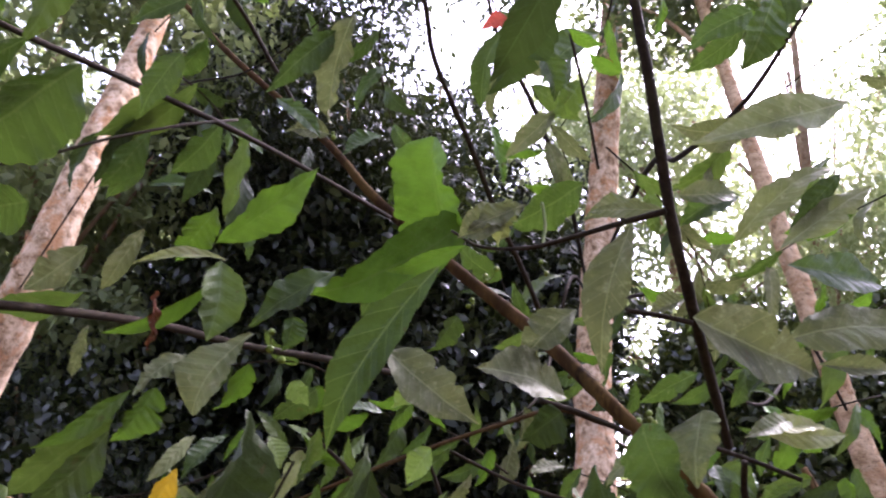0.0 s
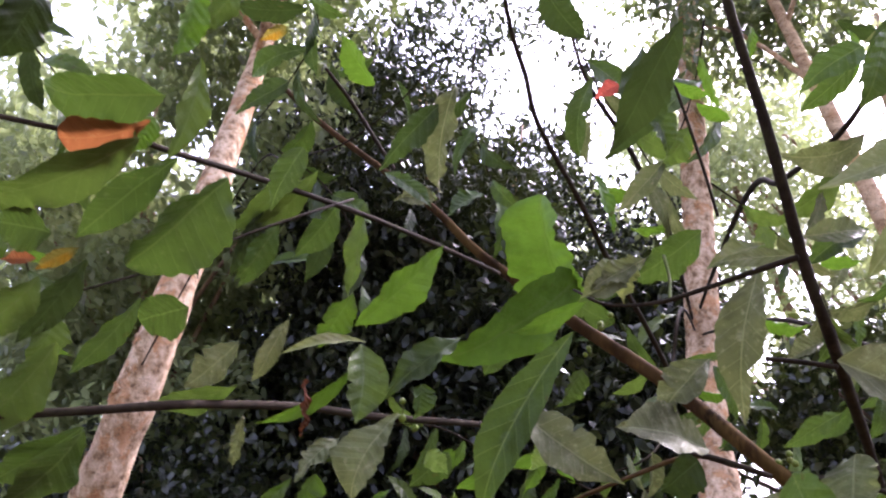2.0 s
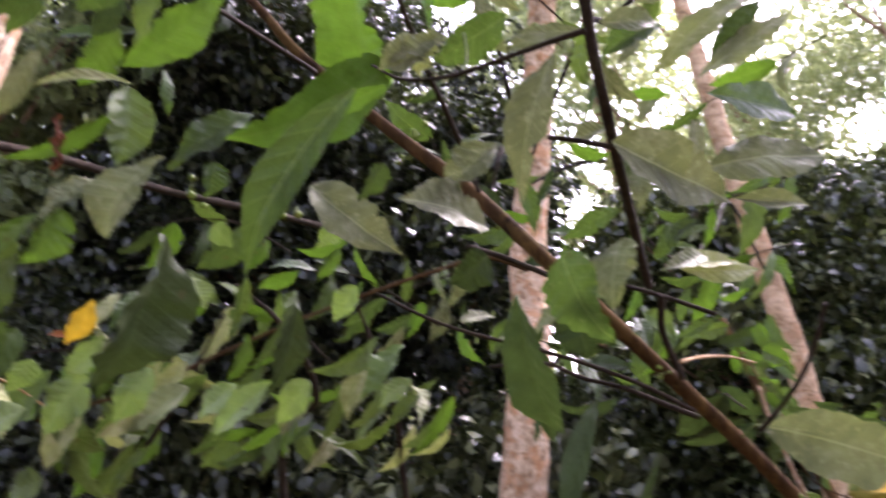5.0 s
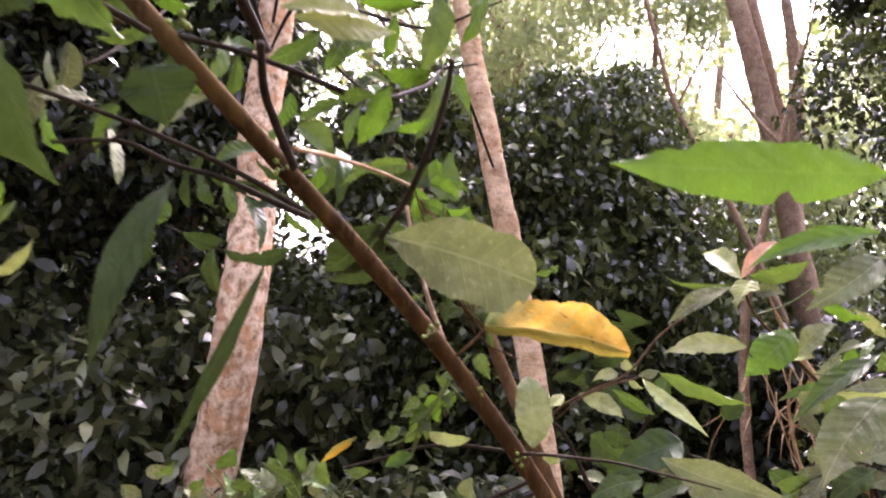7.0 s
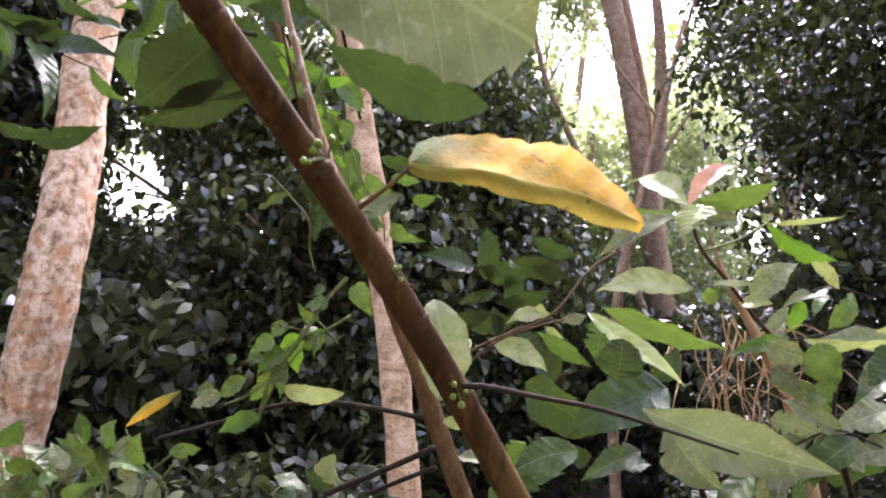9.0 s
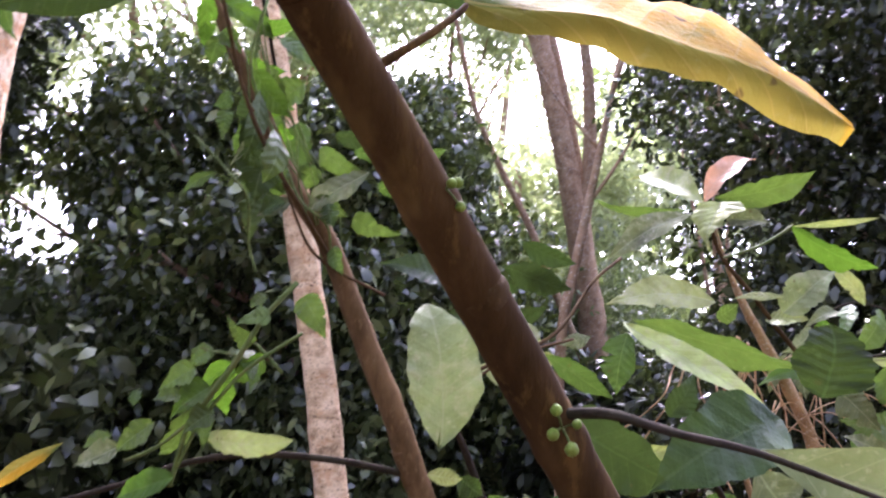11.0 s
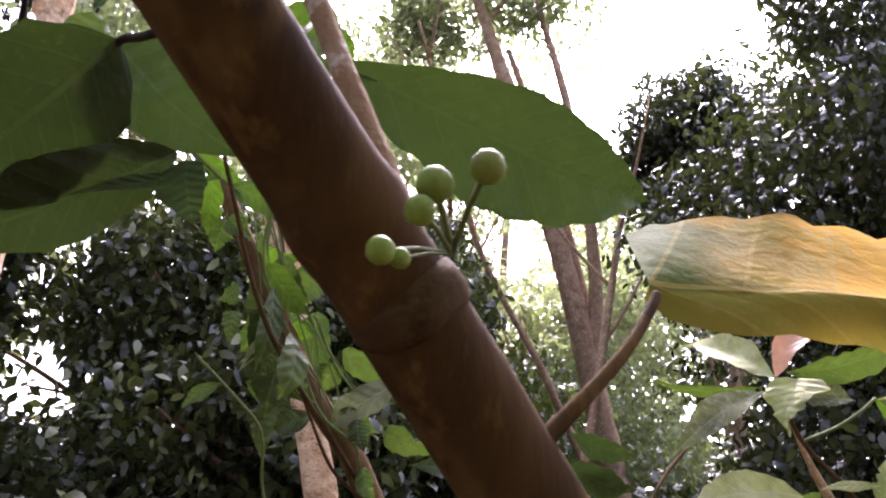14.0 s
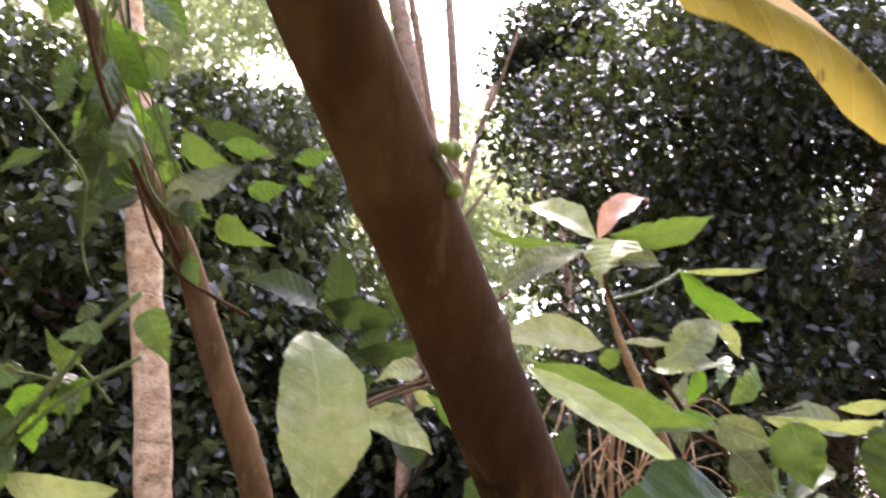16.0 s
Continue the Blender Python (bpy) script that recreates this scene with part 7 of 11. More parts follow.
fig(shrub, (-0.153, 1.258, 1.810), 0.0037, (-0.143, 1.263, 1.800))
fig(shrub, (-0.136, 1.255, 1.801), 0.0030, (-0.143, 1.263, 1.800))
fig(shrub, (-0.151, 1.253, 1.793), 0.0039, (-0.143, 1.263, 1.800))
fig(shrub, (-0.607, 1.278, 2.292), 0.0060, (-0.598, 1.285, 2.296))
fig(shrub, (-0.582, 1.273, 2.313), 0.0066, (-0.598, 1.285, 2.296))
fig(shrub, (-0.609, 1.279, 2.301), 0.0068, (-0.598, 1.285, 2.296))
fig(shrub, (-0.655, 1.297, 2.249), 0.0056, (-0.645, 1.304, 2.247))
fig(shrub, (-0.650, 1.304, 2.263), 0.0057, (-0.645, 1.304, 2.247))
fig(shrub, (-0.649, 1.306, 2.257), 0.0046, (-0.645, 1.304, 2.247))
fig(shrub, (-0.484, 1.269, 2.313), 0.0049, (-0.490, 1.275, 2.309))
fig(shrub, (-0.478, 1.282, 2.292), 0.0057, (-0.490, 1.275, 2.309))
fig(shrub, (-0.298, 1.223, 1.987), 0.0067, (-0.287, 1.233, 1.992))
fig(shrub, (-0.279, 1.223, 2.000), 0.0058, (-0.287, 1.233, 1.992))
fig(shrub, (-0.273, 1.229, 1.984), 0.0059, (-0.287, 1.233, 1.992))
fig(shrub, (-0.282, 1.235, 1.991), 0.0061, (-0.287, 1.233, 1.992))
fig(shrub, (-0.692, 0.720, 2.039), 0.0061, (-0.688, 0.717, 2.047))
fig(shrub, (-0.690, 0.718, 2.063), 0.0052, (-0.688, 0.717, 2.047))
fig(shrub, (-0.660, 0.940, 2.058), 0.0068, (-0.671, 0.953, 2.076))
fig(shrub, (-0.689, 0.940, 2.059), 0.0061, (-0.671, 0.953, 2.076))
fig(shrub, (-1.022, 1.251, 2.705), 0.0055, (-1.005, 1.268, 2.706))
fig(shrub, (-0.996, 1.259, 2.693), 0.0067, (-1.005, 1.268, 2.706))
fig(shrub, (-1.005, 1.267, 2.711), 0.0049, (-1.005, 1.268, 2.706))
fig(shrub, (-0.683, 0.738, 2.026), 0.0058, (-0.697, 0.744, 2.027))
fig(shrub, (-0.431, 1.266, 2.081), 0.0053, (-0.441, 1.267, 2.095))
fig(shrub, (-0.443, 1.263, 2.112), 0.0048, (-0.441, 1.267, 2.095))

# slender brown stem with a climber
climbed = thing("climbed_stem", None, "slender reddish brown stem wrapped by a leafy climber", "stem")
limb("stem", [(0.800, 2.268, -0.050, 0.0197), (0.244, 2.160, 1.223, 0.0164), (0.210, 2.154, 1.300, 0.0164), (0.177, 2.147, 1.383, 0.0164), (0.132, 2.149, 1.480, 0.0151), (0.082, 2.150, 1.593, 0.0138), (0.034, 2.157, 1.665, 0.0125), (-0.021, 2.169, 1.778, 0.0112), (-0.070, 2.181, 1.880, 0.0099), (-0.119, 2.203, 1.991, 0.0086)], SLIM_STEM, climbed, 16, 16, 0.06, freq=40.0, rings=[0.3, 0.5, 0.7, 0.9, 1.1, 1.3], ring_size=0.12)
limb("branch", [(0.196, 2.155, 1.307, 0.0045), (0.111, 2.115, 1.325, 0.0043), (0.010, 2.132, 1.329, 0.0041), (-0.075, 2.201, 1.309, 0.0039), (-0.174, 2.275, 1.269, 0.0037), (-0.290, 2.353, 1.227, 0.0035)], TWIG, climbed, 6, 8, 0.06, freq=60.0)
limb("branch", [(0.203, 2.064, 1.275, 0.0050), (0.130, 2.122, 1.228, 0.0050), (0.032, 2.181, 1.172, 0.0050)], TWIG, climbed, 6, 8, 0.06, freq=60.0)
limb("branch", [(0.206, 2.067, 1.244, 0.0040), (0.151, 2.123, 1.209, 0.0040), (0.103, 2.178, 1.176, 0.0040)], TWIG, climbed, 6, 8, 0.06, freq=60.0)
limb("vine", [(0.157, 2.128, 1.528, 0.0020), (0.071, 2.128, 1.570, 0.0019), (0.033, 2.117, 1.634, 0.0018), (0.001, 2.121, 1.720, 0.0018), (-0.041, 2.143, 1.794, 0.0017), (-0.077, 2.161, 1.871, 0.0016)], STEM_RING, climbed, 6, 8, 0.06, freq=60.0)
limb("vine", [(0.085, 2.120, 1.583, 0.0015), (0.077, 2.096, 1.608, 0.0015), (0.043, 2.102, 1.638, 0.0015), (0.019, 2.121, 1.693, 0.0015), (-0.023, 2.138, 1.783, 0.0015)], GREEN_TWIG, climbed, 6, 8, 0.06, freq=60.0)
limb("tendril", [(-0.069, 1.968, 1.670, 0.0013), (-0.034, 1.968, 1.636, 0.0013), (-0.010, 1.968, 1.607, 0.0013), (-0.007, 1.995, 1.563, 0.0013), (0.003, 1.998, 1.533, 0.0013)], GREEN_TWIG, climbed, 6, 8, 0.06, freq=60.0)
limb("vine", [(0.057, 2.101, 1.474, 0.0022), (-0.003, 2.118, 1.431, 0.0022), (-0.034, 2.129, 1.396, 0.0022), (-0.061, 2.160, 1.357, 0.0022), (-0.084, 2.172, 1.305, 0.0022)], GREEN_TWIG, climbed, 6, 8, 0.06, freq=60.0)
limb("vine", [(0.047, 2.093, 1.534, 0.0032), (0.013, 2.085, 1.491, 0.0032), (-0.022, 2.101, 1.430, 0.0032), (-0.051, 2.133, 1.389, 0.0032), (-0.074, 2.163, 1.353, 0.0032), (-0.090, 2.176, 1.284, 0.0032)], GREEN_TWIG, climbed, 6, 8, 0.06, freq=60.0)
limb("vine", [(-0.066, 2.139, 1.365, 0.0022), (-0.104, 2.150, 1.333, 0.0022), (-0.146, 2.181, 1.312, 0.0022)], GREEN_TWIG, climbed, 6, 8, 0.06, freq=60.0)
limb("vine", [(-0.055, 2.124, 1.449, 0.0015), (-0.031, 2.120, 1.447, 0.0015), (-0.004, 2.116, 1.441, 0.0015)], GREEN_TWIG, climbed, 6, 8, 0.06, freq=60.0)
limb("branch", [(0.087, 2.141, 1.571, 0.0030), (-0.012, 2.051, 1.710, 0.0027), (-0.055, 2.001, 1.836, 0.0023), (-0.087, 1.960, 1.954, 0.0020)], STEM_RING, climbed, 6, 8, 0.06, freq=60.0)

# climber leaves
leaf(climbed, MID, (-0.003, 2.264, 1.802), (-0.060, 2.296, 1.736), (0.386, -0.645, -0.660), 0.086, "egg", sag=0.05, seed=1101)
leaf(climbed, MID, (-0.007, 2.281, 1.746), (-0.021, 2.309, 1.658), (0.572, -0.749, -0.334), 0.101, "egg", sag=0.05, seed=1102)
leaf(climbed, MID, (0.035, 2.250, 1.781), (0.045, 2.277, 1.679), (-0.656, -0.711, -0.254), 0.063, "egg", sag=0.05, seed=1103)
leaf(climbed, DUSTY_VEILED, (0.019, 2.180, 1.741), (-0.049, 2.157, 1.692), (0.022, -0.921, 0.388), 0.026, "lance", sag=0.05, seed=1104)
leaf(climbed, DUSTY_VEILED, (0.125, 2.087, 1.675), (0.050, 2.118, 1.632), (-0.492, -0.830, 0.262), 0.038, "oval", sag=0.05, seed=1105)
leaf(climbed, DEEP, (0.087, 2.242, 1.765), (0.159, 2.226, 1.757), (-0.230, -0.798, -0.557), 0.028, "egg", sag=0.05, seed=1106)
leaf(climbed, FRESH, (-0.039, 2.168, 1.830), (0.015, 2.158, 1.820), (-0.253, -0.574, -0.779), 0.028, "egg", sag=0.05, seed=1107)
leaf(climbed, FRESH, (-0.018, 2.173, 1.795), (0.027, 2.169, 1.771), (-0.426, -0.573, -0.700), 0.039, "egg", sag=0.05, seed=1108)
leaf(climbed, FRESH, (0.008, 2.170, 1.745), (0.031, 2.169, 1.732), (-0.438, -0.603, -0.667), 0.033, "heart", sag=0.05, seed=1109)
leaf(climbed, MID, (-0.062, 2.144, 1.674), (-0.107, 2.162, 1.648), (-0.353, -0.934, -0.054), 0.017, "lance", sag=0.05, seed=1110)
leaf(climbed, VINE, (0.063, 2.123, 1.709), (0.123, 2.098, 1.675), (-0.534, -0.751, -0.388), 0.030, "egg", sag=0.06, wave=0.05, seed=325)
leaf(climbed, VINE, (0.061, 2.116, 1.642), (0.102, 2.096, 1.619), (-0.562, -0.766, -0.312), 0.026, "egg", sag=0.06, wave=0.05, bites=1, seed=326)
leaf(climbed, VINE, (0.111, 2.124, 1.623), (0.172, 2.096, 1.601), (-0.492, -0.809, -0.322), 0.028, "heart", sag=0.06, wave=0.05, bites=2, seed=327)
leaf(climbed, VINE, (0.090, 2.129, 1.587), (0.102, 2.121, 1.550), (-0.541, -0.841, -0.009), 0.022, "egg", sag=0.06, wave=0.05, bites=1, seed=328)
leaf(climbed, DUSTY_VEILED, (0.034, 2.127, 1.639), (-0.011, 2.136, 1.620), (-0.291, -0.932, 0.216), 0.025, "egg", sag=0.06, wave=0.05, seed=330)
leaf(climbed, MID, (0.005, 2.161, 1.730), (-0.016, 2.177, 1.642), (-0.103, -0.984, -0.148), 0.065, "egg", sag=0.06, wave=0.05, bites=2, seed=332)
leaf(climbed, MID, (0.106, 2.129, 1.710), (0.159, 2.101, 1.701), (-0.454, -0.690, -0.564), 0.023, "lance", sag=0.06, wave=0.05, bites=1, seed=333)
leaf(climbed, VINE, (0.038, 2.135, 1.797), (-0.001, 2.144, 1.771), (-0.173, -0.982, -0.072), 0.039, "egg", sag=0.06, wave=0.05, bites=3, seed=334)
leaf(climbed, VINE, (-0.014, 2.150, 1.816), (0.026, 2.136, 1.762), (-0.577, -0.785, -0.224), 0.042, "egg", sag=0.06, wave=0.05, seed=335)
leaf(climbed, MID, (-0.039, 2.199, 1.727), (0.022, 2.181, 1.659), (-0.467, -0.865, -0.183), 0.046, "egg", sag=0.06, wave=0.05, bites=2, seed=337)
leaf(climbed, VINE, (0.057, 2.239, 1.531), (0.090, 2.229, 1.473), (-0.272, -0.962, 0.019), 0.043, "heart", sag=0.06, wave=0.05, bites=1, seed=338)
leaf(climbed, VINE, (0.019, 2.077, 1.491), (-0.023, 2.084, 1.479), (-0.257, -0.886, 0.386), 0.024, "heart", sag=0.06, wave=0.05, bites=3, seed=339)
leaf(climbed, VINE, (-0.054, 2.187, 1.455), (-0.081, 2.191, 1.429), (-0.264, -0.957, 0.118), 0.027, "egg", sag=0.06, wave=0.05, seed=340)
leaf(climbed, MID, (0.195, 2.202, 1.727), (0.236, 2.174, 1.738), (-0.293, -0.690, -0.661), 0.022, "lance", sag=0.06, wave=0.05, bites=1, seed=341)
leaf(climbed, MID, (0.150, 2.227, 1.686), (0.192, 2.199, 1.694), (-0.341, -0.700, -0.628), 0.026, "egg", sag=0.06, wave=0.05, bites=1, seed=342)
leaf(climbed, MID, (0.237, 2.397, 1.756), (0.253, 2.379, 1.763), (-0.227, -0.519, -0.824), 0.024, "egg", sag=0.06, wave=0.05, bites=1, seed=343)
leaf(climbed, MID, (0.015, 2.179, 1.885), (0.053, 2.165, 1.833), (-0.568, -0.796, -0.206), 0.041, "egg", sag=0.06, wave=0.05, seed=345)
leaf(climbed, VINE, (-0.067, 2.129, 1.428), (-0.108, 2.130, 1.400), (-0.177, -0.960, 0.217), 0.030, "heart", sag=0.06, wave=0.05, bites=1, seed=348)
leaf(climbed, VINE, (-0.050, 2.123, 1.449), (-0.070, 2.119, 1.432), (-0.067, -0.954, 0.293), 0.020, "egg", sag=0.06, wave=0.05, bites=3, seed=349)
leaf(climbed, VINE, (-0.043, 2.133, 1.376), (-0.075, 2.133, 1.350), (-0.192, -0.946, 0.261), 0.032, "heart", sag=0.06, wave=0.05, seed=350)
leaf(climbed, VINE, (-0.111, 2.147, 1.361), (-0.154, 2.150, 1.325), (-0.274, -0.925, 0.262), 0.030, "egg", sag=0.06, wave=0.05, bites=1, seed=351)
leaf(climbed, DUSTY_VEILED, (-0.150, 2.159, 1.331), (-0.200, 2.161, 1.306), (-0.248, -0.868, 0.431), 0.033, "egg", sag=0.06, wave=0.05, bites=2, seed=352)
leaf(climbed, FRESH, (-0.083, 2.152, 1.298), (-0.151, 2.158, 1.269), (-0.254, -0.876, 0.410), 0.036, "egg", sag=0.06, wave=0.05, bites=1, seed=353)
leaf(climbed, VINE, (-0.081, 2.137, 1.394), (-0.113, 2.133, 1.390), (0.043, -0.852, 0.522), 0.022, "egg", sag=0.06, wave=0.05, bites=3, seed=354)
leaf(climbed, VINE, (-0.172, 2.212, 1.340), (-0.204, 2.210, 1.325), (-0.145, -0.870, 0.471), 0.025, "egg", sag=0.06, wave=0.05, seed=355)
leaf(climbed, MID, (-0.132, 2.145, 1.399), (-0.135, 2.138, 1.379), (-0.292, -0.892, 0.344), 0.017, "egg", sag=0.06, wave=0.05, bites=1, seed=356)
leaf(climbed, VINE, (0.011, 2.102, 1.519), (-0.007, 2.097, 1.501), (-0.190, -0.897, 0.399), 0.019, "egg", sag=0.06, wave=0.05, bites=2, seed=357)
leaf(climbed, PALE, (0.216, 2.100, 1.313), (0.256, 2.083, 1.309), (-0.386, -0.897, -0.215), 0.022, sag=0.06, wave=0.05, seed=358)
leaf(climbed, VINE, (-0.007, 2.154, 1.707), (-0.027, 2.148, 1.683), (0.661, -0.628, -0.410), 0.027, "egg", sag=0.06, wave=0.06, bites=1, seed=361)
leaf(climbed, MID, (0.079, 2.088, 1.633), (0.086, 2.082, 1.600), (-0.214, -0.969, 0.121), 0.023, "egg", sag=0.06, wave=0.06, bites=2, seed=362)
leaf(climbed, VINE, (0.014, 2.142, 1.698), (0.033, 2.103, 1.650), (-0.817, -0.560, 0.134), 0.029, "heart", sag=0.06, wave=0.06, bites=2, seed=367)
leaf(climbed, MID, (-0.059, 2.212, 1.800), (-0.081, 2.197, 1.776), (0.722, -0.646, -0.248), 0.025, "egg", sag=0.06, wave=0.06, bites=1, seed=368)
leaf(climbed, MID, (-0.080, 2.221, 1.887), (-0.092, 2.228, 1.843), (-0.101, -0.988, -0.120), 0.032, "egg", sag=0.06, wave=0.06, bites=1, seed=371)
leaf(climbed, MID, (-0.069, 2.124, 1.853), (-0.042, 2.139, 1.833), (0.484, -0.874, -0.037), 0.030, "heart", sag=0.06, wave=0.06, bites=1, seed=378)
leaf(climbed, VINE, (-0.053, 2.111, 1.744), (-0.056, 2.114, 1.707), (-0.081, -0.993, -0.089), 0.022, "heart", sag=0.06, wave=0.06, seed=380)
leaf(climbed, VINE, (-0.051, 2.207, 1.853), (-0.014, 2.209, 1.831), (-0.019, -0.991, -0.132), 0.033, "heart", sag=0.06, wave=0.06, bites=1, seed=381)
leaf(climbed, VINE, (0.005, 2.185, 1.819), (-0.031, 2.222, 1.798), (0.020, -0.478, -0.878), 0.027, "egg", sag=0.06, wave=0.06, seed=385)
leaf(climbed, VINE, (0.063, 2.228, 1.709), (0.035, 2.270, 1.678), (-0.368, -0.705, -0.606), 0.033, "heart", sag=0.06, wave=0.06, bites=1, seed=386)
leaf(climbed, MID, (-0.021, 2.242, 1.674), (0.014, 2.194, 1.654), (-0.808, -0.588, 0.013), 0.024, "heart", sag=0.06, wave=0.06, bites=1, seed=388)
leaf(climbed, MID, (0.025, 2.100, 1.632), (-0.006, 2.140, 1.620), (-0.779, -0.624, -0.052), 0.023, "egg", sag=0.06, wave=0.06, bites=3, seed=389)
leaf(climbed, VINE, (-0.014, 2.216, 1.658), (-0.019, 2.218, 1.600), (-0.128, -0.991, -0.022), 0.038, "heart", sag=0.06, wave=0.06, seed=390)
limb("vine", [(-0.030, 2.121, 1.877, 0.0011), (-0.006, 2.107, 1.800, 0.0011), (0.029, 2.108, 1.734, 0.0011), (0.058, 2.112, 1.667, 0.0011), (0.068, 2.131, 1.613, 0.0011)], GREEN_TWIG, climbed, 5, 6, 0.06, freq=60.0)
limb("vine", [(-0.036, 2.123, 1.877, 0.0011), (-0.007, 2.107, 1.800, 0.0011), (0.030, 2.108, 1.734, 0.0011), (0.040, 2.119, 1.666, 0.0011), (0.057, 2.135, 1.612, 0.0011)], GREEN_TWIG, climbed, 5, 6, 0.06, freq=60.0)
limb("vine", [(-0.021, 2.118, 1.878, 0.0011), (-0.005, 2.107, 1.800, 0.0011), (0.017, 2.113, 1.733, 0.0011), (0.043, 2.118, 1.666, 0.0011), (0.079, 2.127, 1.614, 0.0011)], GREEN_TWIG, climbed, 5, 6, 0.06, freq=60.0)
limb("vine", [(-0.022, 2.118, 1.878, 0.0011), (-0.021, 2.113, 1.799, 0.0011), (0.024, 2.110, 1.734, 0.0011), (0.074, 2.106, 1.669, 0.0011), (0.092, 2.122, 1.615, 0.0011)], GREEN_TWIG, climbed, 5, 6, 0.06, freq=60.0)
limb("vine", [(-0.044, 2.126, 1.876, 0.0011), (-0.032, 2.117, 1.798, 0.0011), (-0.017, 2.126, 1.730, 0.0011), (0.043, 2.118, 1.666, 0.0011), (0.066, 2.132, 1.612, 0.0011)], GREEN_TWIG, climbed, 5, 6, 0.06, freq=60.0)
leaf(climbed, PALE, (-0.055, 2.181, 1.346), (0.050, 2.092, 1.345), (-0.642, -0.753, -0.145), 0.032, "oval", sag=0.06, wave=0.035, seed=393, label="pale drooping oval leaf")
leaf(climbed, YELLOW, (-0.223, 2.195, 1.330), (-0.310, 2.184, 1.266), (-0.102, -0.949, 0.298), 0.022, "lance", sag=0.06, wave=0.035, seed=394, label="narrow yellow leaf")

# sapling with a young reddish leaf
sapling = thing("sapling", None, "young sapling with pale and fresh green leaves and one reddish leaf", "sapling")
limb("stem", [(0.704, 2.343, 1.730, 0.0028), (0.740, 2.367, 1.655, 0.0035), (0.799, 2.370, 1.590, 0.0038), (0.843, 2.376, 1.541, 0.0042), (0.924, 2.386, 1.458, 0.0045), (1.015, 2.397, 1.352, 0.0049), (1.048, 2.449, 0.751, 0.0056), (1.020, 2.500, -0.050, 0.0070)], STEM_RING, sapling, 8, 10, 0.1, freq=40.0)
limb("branch", [(0.744, 2.367, 1.647, 0.0025), (0.813, 2.381, 1.671, 0.0025), (0.857, 2.381, 1.696, 0.0025), (0.888, 2.387, 1.717, 0.0025)], GREEN_TWIG, sapling, 6, 8, 0.06, freq=60.0)
leaf(sapling, PALE, (0.709, 2.361, 1.736), (0.652, 2.559, 1.821), (-0.504, -0.458, 0.732), 0.066, "lance", sag=0.05, fold=0.2, seed=395)
leaf(sapling, VINE, (0.682, 2.352, 1.723), (0.525, 2.406, 1.734), (-0.245, -0.551, -0.798), 0.023, "lance", sag=0.05, seed=396)
leaf(sapling, YOUNG, (0.710, 2.361, 1.738), (0.828, 2.403, 1.847), (-0.339, -0.691, 0.639), 0.045, sag=0.05, label="young salmon pink leaf", seed=397)
leaf(sapling, VINE, (0.720, 2.345, 1.744), (0.845, 2.250, 1.776), (-0.279, -0.612, -0.740), 0.053, sag=0.12, fold=0.2, label="fresh green oblong leaf", seed=398)
leaf(sapling, PALE, (0.716, 2.317, 1.730), (0.677, 2.304, 1.652), (-0.822, -0.331, 0.464), 0.094, "heart", sag=0.05, fold=0.15, label="pale leaf hanging forward", seed=399)
leaf(sapling, DUSTY_VEILED, (0.736, 2.336, 1.707), (0.802, 2.314, 1.701), (-0.250, -0.855, 0.455), 0.046, "egg", sag=0.05, fold=0.35, seed=400)
leaf(sapling, OLIVE, (0.684, 2.353, 1.716), (0.522, 2.323, 1.619), (-0.149, -0.852, 0.502), 0.047, "lance", sag=0.05, fold=0.2, seed=401)
leaf(sapling, PALE, (0.887, 2.388, 1.715), (1.037, 2.351, 1.734), (-0.151, -0.865, -0.479), 0.014, "lance", sag=0.06, wave=0.035, seed=402)
leaf(sapling, FRESH, (0.886, 2.388, 1.718), (1.001, 2.320, 1.641), (-0.654, -0.327, -0.683), 0.054, sag=0.05, bites=1, seed=403)
leaf(sapling, OLIVE, (0.844, 2.350, 1.559), (0.911, 2.310, 1.634), (-0.716, -0.630, 0.301), 0.075, "egg", sag=0.05, bites=3, fold=0.25, seed=404)
leaf(sapling, PALE, (0.829, 2.380, 1.547), (0.870, 2.321, 1.549), (-0.676, -0.462, 0.574), 0.040, "lance", sag=0.05, bites=2, seed=405)
leaf(sapling, PALE, (0.843, 2.345, 1.585), (0.767, 2.372, 1.585), (-0.274, -0.786, 0.555), 0.019, "lance", sag=0.05, seed=406)
leaf(sapling, VINE, (0.783, 2.460, 1.555), (0.815, 2.443, 1.579), (-0.135, -0.887, -0.441), 0.037, "egg", sag=0.06, wave=0.035, seed=407)

# low branch with pale leaves
bush = thing("bush", None, "low bush with pale sunlit oblong leaves on brown twigs", "bush")
limb("branch", [(0.224, 2.154, 1.387, 0.0028), (0.262, 2.169, 1.424, 0.0028), (0.326, 2.193, 1.457, 0.0028), (0.416, 2.236, 1.499, 0.0028), (0.494, 2.306, 1.583, 0.0028), (0.566, 2.369, 1.635, 0.0028)], STEM_RING, bush, 6, 8, 0.06, freq=60.0)
limb("branch", [(0.242, 2.153, 1.388, 0.0020), (0.302, 2.166, 1.441, 0.0020), (0.367, 2.191, 1.470, 0.0020), (0.435, 2.217, 1.490, 0.0020)], STEM_RING, bush, 6, 8, 0.06, freq=60.0)
leaf(bush, PALE, (0.301, 2.223, 1.447), (0.404, 2.196, 1.400), (-0.092, -0.935, 0.342), 0.045, sag=0.05, seed=408)
